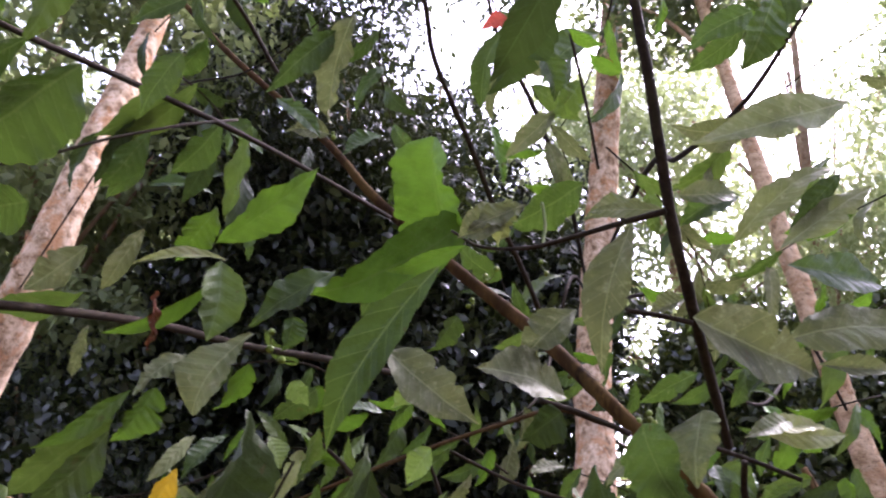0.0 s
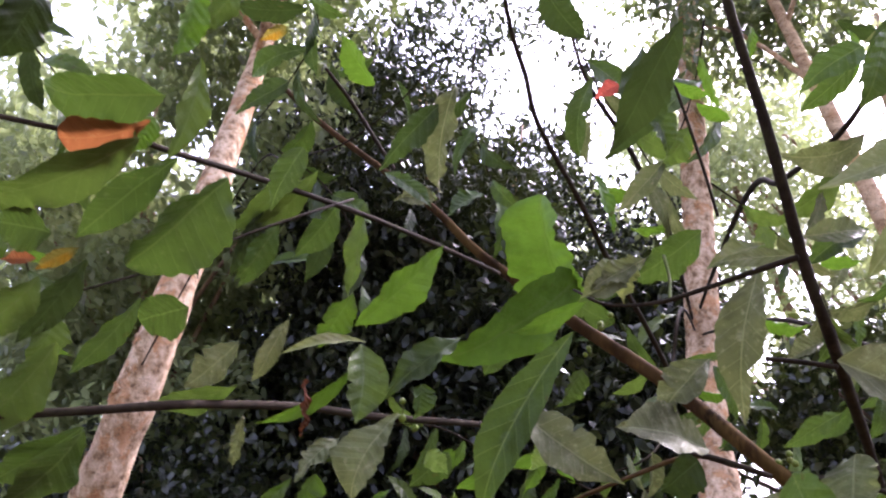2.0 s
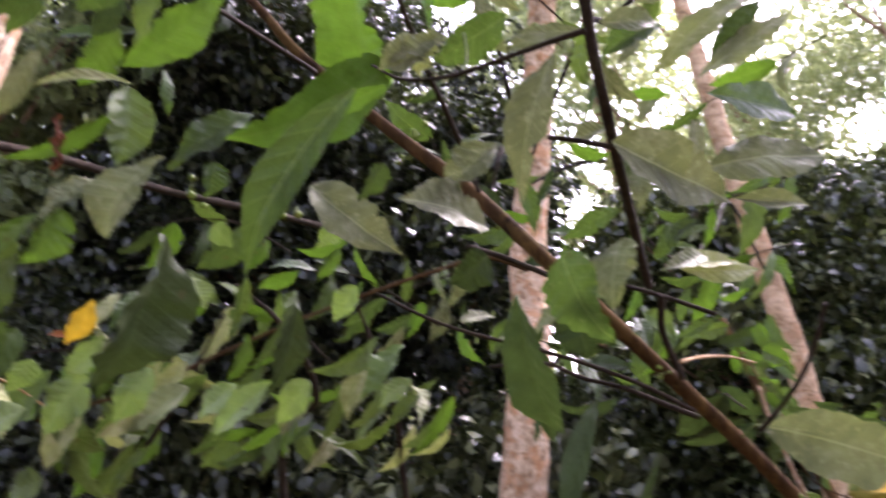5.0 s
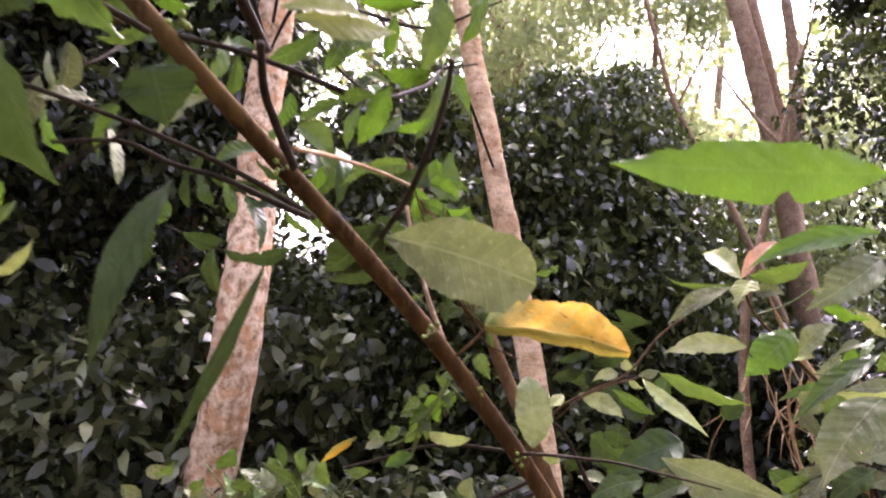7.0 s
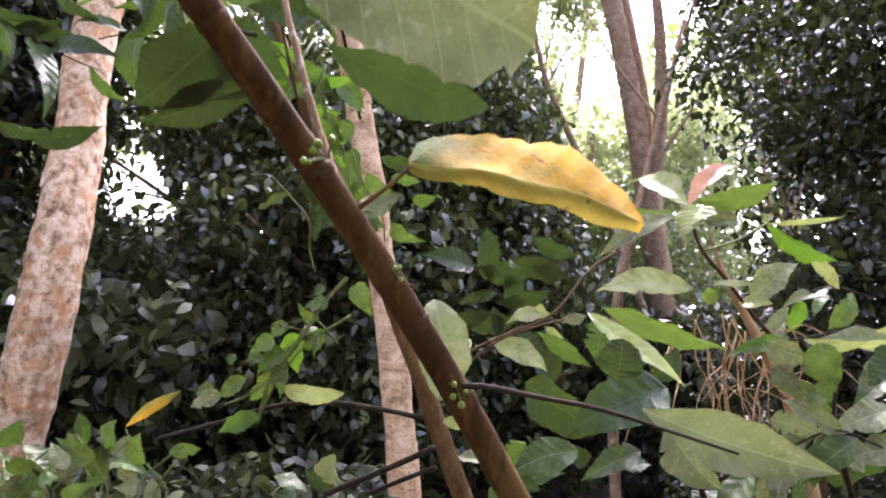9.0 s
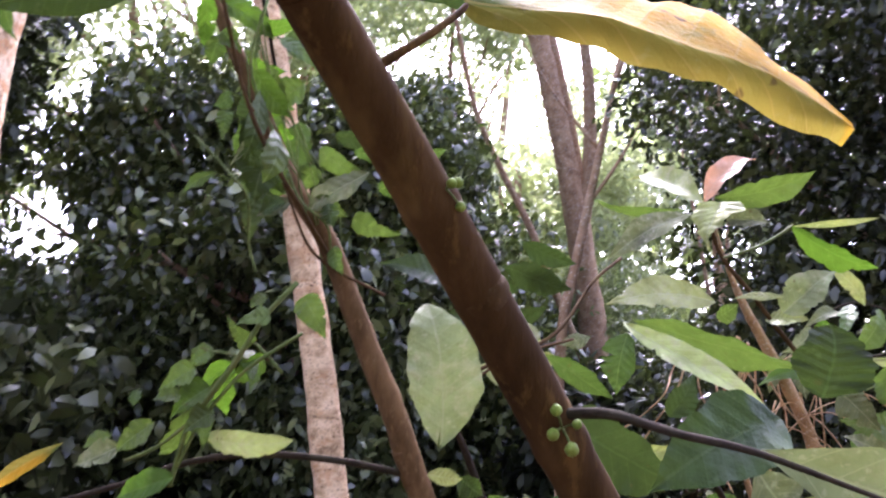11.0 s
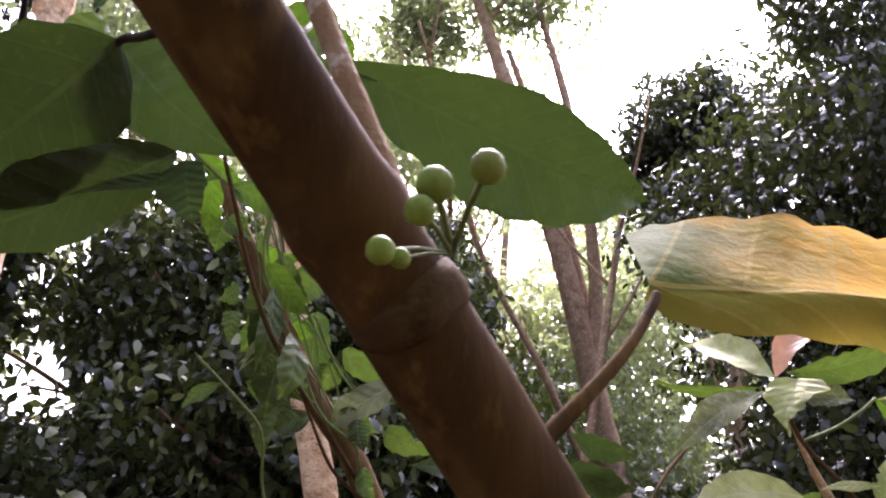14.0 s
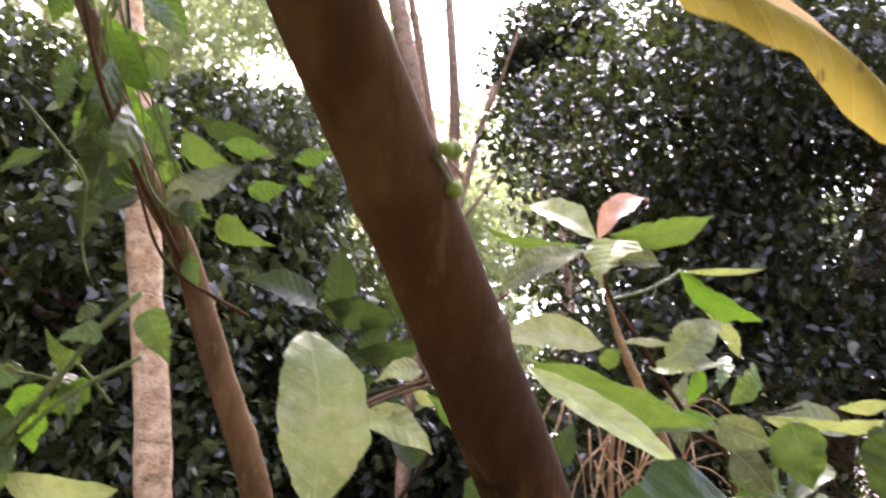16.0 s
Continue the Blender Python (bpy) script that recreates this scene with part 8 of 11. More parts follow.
leaf(bush, PALE, (0.420, 1.995, 1.500), (0.520, 1.847, 1.415), (-0.576, -0.662, 0.480), 0.029, sag=0.05, fold=0.3, bites=1, seed=409)
leaf(bush, VINE, (0.466, 2.074, 1.511), (0.633, 1.970, 1.459), (-0.534, -0.534, -0.656), 0.053, sag=0.05, fold=0.15, seed=410)
leaf(bush, PALE, (0.716, 2.340, 1.569), (0.507, 2.267, 1.553), (0.294, -0.903, 0.312), 0.056, sag=0.05, bites=4, seed=411)
leaf(bush, PALE, (0.393, 2.237, 1.498), (0.331, 2.221, 1.481), (0.122, -0.894, 0.432), 0.030, "egg", sag=0.06, wave=0.035, seed=412)
leaf(bush, PALE, (0.265, 2.197, 1.444), (0.213, 2.171, 1.413), (0.034, -0.800, 0.599), 0.028, "egg", sag=0.06, wave=0.035, seed=413)
leaf(bush, DEEP, (0.396, 2.379, 1.573), (0.292, 2.414, 1.584), (-0.305, -0.694, -0.652), 0.052, sag=0.05, seed=414)
leaf(bush, DEEP, (0.429, 2.319, 1.546), (0.326, 2.362, 1.517), (-0.142, -0.762, -0.632), 0.042, "lance", sag=0.05, seed=415)
leaf(bush, DEEP, (0.241, 2.346, 1.476), (0.320, 2.341, 1.498), (0.053, -0.917, -0.395), 0.038, "lance", sag=0.06, wave=0.035, seed=416)
leaf(bush, DUSTY_VEILED, (0.504, 2.334, 1.502), (0.450, 2.337, 1.489), (-0.137, -0.921, 0.365), 0.025, "lance", sag=0.06, wave=0.035, bites=2, seed=417)
leaf(bush, DEEP, (0.303, 1.849, 1.396), (0.414, 1.800, 1.338), (-0.543, -0.714, -0.442), 0.073, "egg", sag=0.05, seed=418)
leaf(bush, DUSTY_VEILED, (0.413, 1.695, 1.382), (0.611, 1.622, 1.330), (-0.356, -0.933, -0.055), 0.067, "lance", sag=0.06, wave=0.035, bites=1, seed=419)
leaf(bush, DUSTY_VEILED, (0.496, 1.845, 1.354), (0.553, 1.800, 1.275), (-0.567, -0.822, 0.053), 0.059, sag=0.06, wave=0.035, bites=3, seed=420)
leaf(bush, MID, (0.429, 2.055, 1.282), (0.315, 2.043, 1.241), (-0.103, -0.839, 0.534), 0.058, "egg", sag=0.06, wave=0.035, bites=1, seed=421)
leaf(bush, MID, (0.528, 2.052, 1.286), (0.432, 2.039, 1.239), (-0.172, -0.813, 0.556), 0.046, "egg", sag=0.06, wave=0.035, bites=2, seed=422)
leaf(bush, PALE, (0.431, 2.049, 1.349), (0.512, 2.045, 1.360), (0.010, -0.924, -0.383), 0.026, "lance", sag=0.06, wave=0.035, seed=423)
leaf(bush, PALE, (0.447, 2.050, 1.333), (0.505, 2.049, 1.322), (-0.095, -0.899, -0.428), 0.024, "lance", sag=0.06, wave=0.035, seed=424)
leaf(bush, DUSTY_VEILED, (1.070, 2.216, 1.470), (0.884, 2.171, 1.481), (0.236, -0.891, 0.388), 0.050, "lance", sag=0.06, wave=0.035, seed=425)
leaf(bush, MID, (0.884, 2.235, 1.336), (0.931, 2.206, 1.416), (-0.226, -0.950, -0.214), 0.060, "egg", sag=0.06, wave=0.035, bites=2, seed=426)
leaf(bush, DUSTY_VEILED, (1.026, 2.177, 1.365), (0.886, 2.136, 1.321), (0.019, -0.763, 0.646), 0.064, "egg", sag=0.06, wave=0.035, bites=2, seed=427)
leaf(bush, DUSTY_VEILED, (1.012, 2.133, 1.299), (0.910, 2.139, 1.275), (-0.172, -0.824, 0.539), 0.061, "egg", sag=0.06, wave=0.035, bites=1, seed=428)
leaf(bush, DUSTY_VEILED, (0.807, 2.188, 1.335), (0.880, 2.137, 1.316), (-0.599, -0.746, -0.291), 0.050, "egg", sag=0.06, wave=0.035, bites=3, seed=429)
leaf(bush, VINE, (1.110, 2.319, 1.427), (1.007, 2.280, 1.346), (-0.286, -0.670, 0.685), 0.073, "heart", sag=0.06, wave=0.035, seed=430)
leaf(bush, FRESH, (0.922, 2.321, 1.473), (0.785, 2.329, 1.447), (-0.150, -0.811, 0.566), 0.040, "lance", sag=0.06, wave=0.035, bites=1, seed=431)
leaf(bush, DEEP, (0.682, 2.439, 1.380), (0.726, 2.430, 1.456), (-0.002, -0.994, -0.113), 0.052, "egg", sag=0.06, wave=0.035, seed=432)
leaf(bush, DEEP, (0.475, 2.448, 1.367), (0.409, 2.444, 1.436), (0.210, -0.967, 0.142), 0.058, "egg", sag=0.06, wave=0.035, seed=433)
leaf(bush, MID, (0.268, 2.160, 1.303), (0.300, 2.161, 1.280), (-0.157, -0.953, -0.258), 0.032, "egg", sag=0.06, wave=0.035, bites=3, seed=434)
leaf(bush, OLIVE, (0.194, 1.890, 1.362), (0.178, 1.901, 1.503), (-0.031, -0.997, 0.074), 0.071, "oval", sag=0.04, wave=0.035, seed=435, petiole=(0.235, 1.922, 1.446), label="dusty oval leaf with a hole near its tip")
leaf(bush, DEEP, (0.314, 1.470, 1.425), (0.318, 1.464, 1.462), (-0.260, -0.955, -0.141), 0.042, "oval", sag=0.05, seed=436)
leaf(bush, DEEP, (0.456, 1.737, 1.406), (0.331, 1.716, 1.347), (-0.082, -0.874, 0.479), 0.074, "egg", sag=0.06, wave=0.035, bites=1, seed=437, label="broad dark leaf")
leaf(bush, MID, (0.372, 2.152, 1.466), (0.468, 2.145, 1.407), (-0.378, -0.759, -0.530), 0.036, "lance", sag=0.06, wave=0.035, bites=1, seed=438)
leaf(bush, MID, (0.500, 2.176, 1.500), (0.490, 2.191, 1.414), (-0.675, -0.736, -0.055), 0.050, "egg", sag=0.06, wave=0.035, bites=3, seed=439)
leaf(bush, DEEP, (0.360, 2.337, 1.606), (0.467, 2.325, 1.567), (-0.285, -0.793, -0.539), 0.054, "lance", sag=0.06, wave=0.035, seed=440)
leaf(bush, DEEP, (0.396, 2.375, 1.654), (0.489, 2.365, 1.618), (-0.305, -0.768, -0.563), 0.040, "lance", sag=0.06, wave=0.035, seed=441)
leaf(bush, DUSTY_VEILED, (0.779, 2.154, 1.468), (0.842, 2.115, 1.442), (-0.594, -0.712, -0.375), 0.055, "egg", sag=0.06, wave=0.035, bites=2, seed=442)
leaf(bush, VINE, (0.835, 2.078, 1.475), (0.859, 2.066, 1.392), (-0.825, -0.544, -0.155), 0.069, "egg", sag=0.06, wave=0.035, bites=1, seed=443)
leaf(bush, DUSTY_VEILED, (0.774, 2.110, 1.431), (0.814, 2.084, 1.381), (-0.745, -0.601, -0.289), 0.045, "egg", sag=0.06, wave=0.035, bites=3, seed=444)
leaf(bush, PALE, (0.833, 2.132, 1.480), (0.926, 2.077, 1.482), (-0.453, -0.771, -0.448), 0.024, "lance", sag=0.06, wave=0.035, seed=445)
leaf(bush, PALE, (0.908, 2.107, 1.473), (0.994, 2.051, 1.489), (-0.444, -0.796, -0.411), 0.020, "lance", sag=0.06, wave=0.035, seed=446)
leaf(bush, PALE, (0.966, 2.134, 1.501), (1.027, 2.087, 1.515), (-0.483, -0.761, -0.433), 0.022, "lance", sag=0.06, wave=0.035, seed=447)
leaf(bush, DEEP, (0.926, 1.993, 1.469), (0.873, 2.002, 1.412), (-0.625, -0.611, 0.485), 0.063, "egg", sag=0.06, wave=0.035, seed=448)
leaf(bush, VINE, (0.881, 2.137, 1.378), (0.794, 2.143, 1.394), (-0.019, -0.965, 0.260), 0.039, "egg", sag=0.06, wave=0.035, bites=3, seed=449)
leaf(bush, DEEP, (0.348, 2.713, 1.614), (0.486, 2.642, 1.610), (-0.418, -0.793, -0.443), 0.039, "lance", sag=0.06, wave=0.035, seed=450)
leaf(bush, DEEP, (0.392, 2.606, 1.528), (0.472, 2.551, 1.554), (-0.403, -0.786, -0.469), 0.040, "egg", sag=0.06, wave=0.035, bites=1, seed=451)
leaf(bush, PALE, (0.426, 2.488, 1.519), (0.461, 2.458, 1.496), (-0.705, -0.685, -0.184), 0.032, "egg", sag=0.06, wave=0.035, seed=452)
leaf(bush, PALE, (0.433, 2.386, 1.476), (0.466, 2.357, 1.456), (-0.726, -0.639, -0.254), 0.021, "lance", sag=0.06, wave=0.035, seed=453)
limb("branch", [(0.327, 2.377, 1.442, 0.0030), (0.381, 2.351, 1.471, 0.0030), (0.445, 2.325, 1.489, 0.0030)], TWIG, bush, 6, 8, 0.06, freq=60.0)
limb("branch", [(0.779, 2.154, 1.468, 0.0020), (0.837, 2.131, 1.481, 0.0020), (0.884, 2.111, 1.496, 0.0020)], TWIG, bush, 6, 8, 0.06, freq=60.0)
limb("branch", [(0.468, 2.518, 1.305, 0.0040), (0.487, 2.503, 1.341, 0.0040), (0.505, 2.487, 1.387, 0.0040)], TWIG, bush, 6, 8, 0.06, freq=60.0)

# tangle of dry hanging stalks
tangle = thing("dry_stalk_tangle", None, "tangle of dry brown hanging stalks and roots", "dead plant")
limb("woody_stem", [(0.800, 2.500, 1.735, 0.0016), (0.838, 2.520, 1.655, 0.0042), (0.876, 2.528, 1.584, 0.0080), (0.931, 2.537, 1.500, 0.0110), (0.984, 2.546, 1.416, 0.0120), (1.038, 2.575, 1.337, 0.0130), (1.094, 2.619, 1.200, 0.0130), (1.140, 2.634, 1.053, 0.0140), (1.260, 2.684, -0.050, 0.0170)], DRY, tangle, 6, 10, 0.15, freq=50.0)
limb("stalk", [(1.014, 2.635, 1.414, 0.0022), (0.998, 2.656, 1.352, 0.0020), (0.977, 2.624, 1.285, 0.0017), (0.988, 2.655, 1.221, 0.0014), (0.962, 2.635, 1.171, 0.0012)], DRY, tangle, 4, 5, 0.06, freq=60.0)
limb("stalk", [(0.769, 2.538, 1.432, 0.0022), (0.782, 2.572, 1.385, 0.0020), (0.756, 2.529, 1.339, 0.0017), (0.755, 2.542, 1.296, 0.0014), (0.766, 2.559, 1.250, 0.0012)], DRY, tangle, 4, 5, 0.06, freq=60.0)
limb("stalk", [(0.798, 2.632, 1.500, 0.0022), (0.793, 2.664, 1.460, 0.0020), (0.756, 2.614, 1.418, 0.0017), (0.728, 2.657, 1.373, 0.0014), (0.668, 2.651, 1.335, 0.0012)], DRY, tangle, 4, 5, 0.06, freq=60.0)
limb("stalk", [(0.759, 2.525, 1.487, 0.0022), (0.729, 2.511, 1.421, 0.0020), (0.694, 2.545, 1.349, 0.0017), (0.678, 2.570, 1.298, 0.0014), (0.661, 2.567, 1.235, 0.0012)], DRY, tangle, 4, 5, 0.06, freq=60.0)
limb("stalk", [(0.870, 2.512, 1.518, 0.0022), (0.908, 2.507, 1.453, 0.0020), (0.964, 2.529, 1.393, 0.0017), (1.027, 2.532, 1.344, 0.0014), (1.105, 2.549, 1.304, 0.0012)], DRY, tangle, 4, 5, 0.06, freq=60.0)
limb("stalk", [(1.055, 2.657, 1.530, 0.0022), (1.103, 2.683, 1.496, 0.0020), (1.117, 2.675, 1.422, 0.0017), (1.113, 2.677, 1.381, 0.0014), (1.124, 2.701, 1.313, 0.0012)], DRY, tangle, 4, 5, 0.06, freq=60.0)
limb("stalk", [(0.852, 2.655, 1.529, 0.0022), (0.853, 2.677, 1.489, 0.0020), (0.857, 2.668, 1.419, 0.0017), (0.886, 2.678, 1.378, 0.0014), (0.909, 2.690, 1.307, 0.0012)], DRY, tangle, 4, 5, 0.06, freq=60.0)
limb("stalk", [(0.932, 2.630, 1.475, 0.0022), (0.924, 2.663, 1.419, 0.0020), (0.876, 2.648, 1.379, 0.0017), (0.852, 2.643, 1.323, 0.0014), (0.841, 2.627, 1.260, 0.0012)], DRY, tangle, 4, 5, 0.06, freq=60.0)
limb("stalk", [(1.020, 2.666, 1.412, 0.0022), (1.011, 2.676, 1.356, 0.0020), (1.032, 2.705, 1.288, 0.0017), (1.016, 2.694, 1.227, 0.0014), (1.024, 2.709, 1.166, 0.0012)], DRY, tangle, 4, 5, 0.06, freq=60.0)
limb("stalk", [(0.846, 2.564, 1.390, 0.0022), (0.868, 2.557, 1.333, 0.0020), (0.890, 2.580, 1.286, 0.0017), (0.923, 2.571, 1.222, 0.0014), (0.953, 2.569, 1.161, 0.0012)], DRY, tangle, 4, 5, 0.06, freq=60.0)
limb("stalk", [(0.847, 2.507, 1.528, 0.0022), (0.858, 2.503, 1.474, 0.0020), (0.887, 2.494, 1.421, 0.0017), (0.925, 2.550, 1.349, 0.0014), (0.941, 2.513, 1.300, 0.0012)], DRY, tangle, 4, 5, 0.06, freq=60.0)
limb("stalk", [(0.935, 2.621, 1.427, 0.0022), (0.949, 2.646, 1.386, 0.0020), (0.937, 2.608, 1.353, 0.0017), (0.965, 2.625, 1.309, 0.0014), (0.997, 2.626, 1.243, 0.0012)], DRY, tangle, 4, 5, 0.06, freq=60.0)
limb("stalk", [(1.068, 2.656, 1.431, 0.0022), (1.101, 2.681, 1.362, 0.0020), (1.120, 2.671, 1.325, 0.0017), (1.166, 2.675, 1.281, 0.0014), (1.212, 2.642, 1.230, 0.0012)], DRY, tangle, 4, 5, 0.06, freq=60.0)
limb("stalk", [(0.961, 2.641, 1.496, 0.0022), (0.968, 2.655, 1.425, 0.0020), (0.971, 2.678, 1.355, 0.0017), (0.981, 2.670, 1.286, 0.0014), (1.002, 2.666, 1.230, 0.0012)], DRY, tangle, 4, 5, 0.06, freq=60.0)
limb("stalk", [(0.984, 2.485, 1.487, 0.0022), (1.001, 2.495, 1.436, 0.0020), (0.988, 2.467, 1.398, 0.0017), (1.022, 2.510, 1.331, 0.0014), (1.026, 2.524, 1.261, 0.0012)], DRY, tangle, 4, 5, 0.06, freq=60.0)
limb("stalk", [(0.924, 2.636, 1.534, 0.0022), (0.945, 2.652, 1.500, 0.0020), (0.924, 2.623, 1.446, 0.0017), (0.927, 2.666, 1.374, 0.0014), (0.920, 2.649, 1.329, 0.0012)], DRY, tangle, 4, 5, 0.06, freq=60.0)
limb("stalk", [(0.914, 2.550, 1.529, 0.0022), (0.950, 2.543, 1.465, 0.0020), (1.010, 2.571, 1.404, 0.0017), (1.036, 2.532, 1.370, 0.0014), (1.107, 2.551, 1.304, 0.0012)], DRY, tangle, 4, 5, 0.06, freq=60.0)
limb("stalk", [(0.975, 2.596, 1.475, 0.0022), (0.982, 2.587, 1.418, 0.0020), (0.995, 2.590, 1.384, 0.0017), (0.996, 2.588, 1.316, 0.0014), (1.035, 2.642, 1.275, 0.0012)], DRY, tangle, 4, 5, 0.06, freq=60.0)
limb("stalk", [(0.789, 2.516, 1.513, 0.0022), (0.823, 2.520, 1.449, 0.0020), (0.837, 2.521, 1.405, 0.0017), (0.869, 2.511, 1.370, 0.0014), (0.940, 2.556, 1.333, 0.0012)], DRY, tangle, 4, 5, 0.06, freq=60.0)
limb("stalk", [(0.860, 2.610, 1.443, 0.0022), (0.859, 2.597, 1.377, 0.0020), (0.886, 2.635, 1.341, 0.0017), (0.869, 2.595, 1.303, 0.0014), (0.883, 2.657, 1.249, 0.0012)], DRY, tangle, 4, 5, 0.06, freq=60.0)
limb("stalk", [(0.966, 2.669, 1.478, 0.0022), (0.950, 2.704, 1.401, 0.0020), (0.910, 2.659, 1.328, 0.0017), (0.925, 2.701, 1.261, 0.0014), (0.930, 2.676, 1.226, 0.0012)], DRY, tangle, 4, 5, 0.06, freq=60.0)
limb("stalk", [(0.836, 2.486, 1.354, 0.0012), (0.894, 2.481, 1.390, 0.0012), (0.942, 2.477, 1.410, 0.0012), (0.988, 2.481, 1.350, 0.0012)], DRY, tangle, 4, 5, 0.06, freq=60.0)
limb("stalk", [(0.799, 2.490, 1.334, 0.0012), (0.848, 2.482, 1.398, 0.0012), (0.918, 2.484, 1.344, 0.0012), (0.960, 2.488, 1.287, 0.0012)], DRY, tangle, 4, 5, 0.06, freq=60.0)
limb("stalk", [(0.928, 2.483, 1.356, 0.0012), (0.967, 2.478, 1.388, 0.0012), (1.032, 2.476, 1.391, 0.0012), (1.124, 2.479, 1.326, 0.0012)], DRY, tangle, 4, 5, 0.06, freq=60.0)
limb("stalk", [(0.968, 2.478, 1.390, 0.0012), (0.996, 2.473, 1.440, 0.0012), (1.091, 2.470, 1.428, 0.0012), (1.151, 2.472, 1.387, 0.0012)], DRY, tangle, 4, 5, 0.06, freq=60.0)
limb("stalk", [(0.853, 2.487, 1.342, 0.0012), (0.881, 2.483, 1.370, 0.0012), (0.951, 2.482, 1.362, 0.0012), (1.020, 2.483, 1.320, 0.0012)], DRY, tangle, 4, 5, 0.06, freq=60.0)
limb("stalk", [(0.890, 2.476, 1.439, 0.0012), (0.924, 2.470, 1.491, 0.0012), (1.008, 2.467, 1.494, 0.0012), (1.088, 2.471, 1.422, 0.0012)], DRY, tangle, 4, 5, 0.06, freq=60.0)
limb("stalk", [(0.948, 2.480, 1.378, 0.0012), (1.009, 2.475, 1.412, 0.0012), (1.079, 2.472, 1.416, 0.0012), (1.094, 2.480, 1.324, 0.0012)], DRY, tangle, 4, 5, 0.06, freq=60.0)
limb("stalk", [(0.941, 2.473, 1.455, 0.0012), (0.998, 2.466, 1.513, 0.0012), (1.065, 2.465, 1.490, 0.0012), (1.097, 2.468, 1.449, 0.0012)], DRY, tangle, 4, 5, 0.06, freq=60.0)

# leafy clump at the foot of the pale trunk
clump = thing("leafy_clump", None, "low clump of small green creeper leaves", "undergrowth")
leaf(clump, VINE, (-0.763, 2.959, 0.953), (-0.779, 2.980, 0.869), (0.907, -0.331, -0.259), 0.090, "heart", sag=0.06, wave=0.035, seed=455)
leaf(clump, VINE, (-1.049, 3.403, 0.888), (-0.993, 3.354, 0.819), (0.441, -0.527, 0.727), 0.071, "egg", sag=0.06, wave=0.035, bites=1, seed=456)
leaf(clump, VINE, (-0.580, 3.330, 0.843), (-0.528, 3.374, 0.872), (0.719, -0.562, -0.410), 0.111, "egg", sag=0.06, wave=0.035, bites=2, seed=457)
leaf(clump, MID, (-0.702, 2.860, 1.057), (-0.733, 2.851, 0.990), (0.821, -0.470, -0.323), 0.072, sag=0.06, wave=0.035, bites=1, seed=458)
leaf(clump, DUSTY_VEILED, (-1.326, 3.432, 0.983), (-1.185, 3.386, 1.025), (-0.244, -0.947, -0.210), 0.057, "egg", sag=0.06, wave=0.035, bites=3, seed=459)
leaf(clump, DUSTY_VEILED, (-0.991, 2.880, 0.986), (-0.924, 2.881, 0.903), (0.236, -0.953, 0.188), 0.047, "heart", sag=0.06, wave=0.035, seed=460)
leaf(clump, VINE, (-0.426, 3.026, 1.093), (-0.340, 3.009, 1.108), (-0.190, -0.981, -0.052), 0.040, sag=0.06, wave=0.035, bites=1, seed=461)
leaf(clump, VINE, (-1.353, 3.445, 0.874), (-1.443, 3.474, 0.906), (-0.249, -0.953, 0.173), 0.076, "egg", sag=0.06, wave=0.035, bites=2, seed=462)
leaf(clump, DUSTY_VEILED, (-0.901, 2.955, 1.043), (-0.930, 2.993, 0.956), (-0.381, -0.888, -0.258), 0.074, "egg", sag=0.06, wave=0.035, bites=1, seed=463)
leaf(clump, DUSTY_VEILED, (-0.635, 3.328, 0.991), (-0.584, 3.380, 0.943), (0.170, -0.752, -0.637), 0.054, "egg", sag=0.06, wave=0.035, bites=3, seed=464)
leaf(clump, VINE, (-0.754, 3.380, 1.013), (-0.811, 3.368, 1.081), (0.244, -0.969, 0.037), 0.048, sag=0.06, wave=0.035, seed=465)
leaf(clump, VINE, (-0.708, 2.844, 1.092), (-0.754, 2.843, 1.057), (0.513, -0.575, -0.638), 0.090, sag=0.06, wave=0.035, bites=1, seed=466)
leaf(clump, DUSTY_VEILED, (-1.045, 3.146, 0.990), (-0.941, 3.100, 0.922), (0.306, -0.496, 0.813), 0.054, sag=0.06, wave=0.035, bites=2, seed=467)
leaf(clump, VINE, (-0.949, 3.174, 0.945), (-0.920, 3.201, 0.889), (0.902, -0.283, 0.326), 0.068, "egg", sag=0.06, wave=0.035, bites=1, seed=468)
leaf(clump, VINE, (-1.126, 3.101, 1.048), (-1.047, 3.056, 1.103), (0.273, -0.517, -0.811), 0.061, "heart", sag=0.06, wave=0.035, bites=3, seed=469)
leaf(clump, VINE, (-0.597, 3.033, 0.943), (-0.673, 3.029, 0.945), (0.052, -0.998, -0.026), 0.056, sag=0.06, wave=0.035, seed=470)
leaf(clump, VINE, (-0.935, 2.940, 0.934), (-0.854, 2.889, 0.897), (-0.376, -0.858, 0.350), 0.049, sag=0.06, wave=0.035, bites=1, seed=471)
leaf(clump, VINE, (-0.664, 2.967, 0.972), (-0.573, 2.898, 1.029), (-0.478, -0.841, -0.253), 0.044, "egg", sag=0.06, wave=0.035, bites=2, seed=472)
leaf(clump, DUSTY_VEILED, (-0.442, 3.083, 0.932), (-0.389, 3.083, 0.987), (-0.314, -0.902, 0.297), 0.045, "egg", sag=0.06, wave=0.035, bites=1, seed=473)
leaf(clump, MID, (-0.669, 3.228, 0.952), (-0.637, 3.143, 1.088), (0.165, -0.819, -0.550), 0.066, sag=0.06, wave=0.035, bites=3, seed=474)
leaf(clump, VINE, (-0.805, 3.414, 0.859), (-0.664, 3.379, 0.848), (-0.247, -0.870, -0.426), 0.064, "egg", sag=0.06, wave=0.035, seed=475)
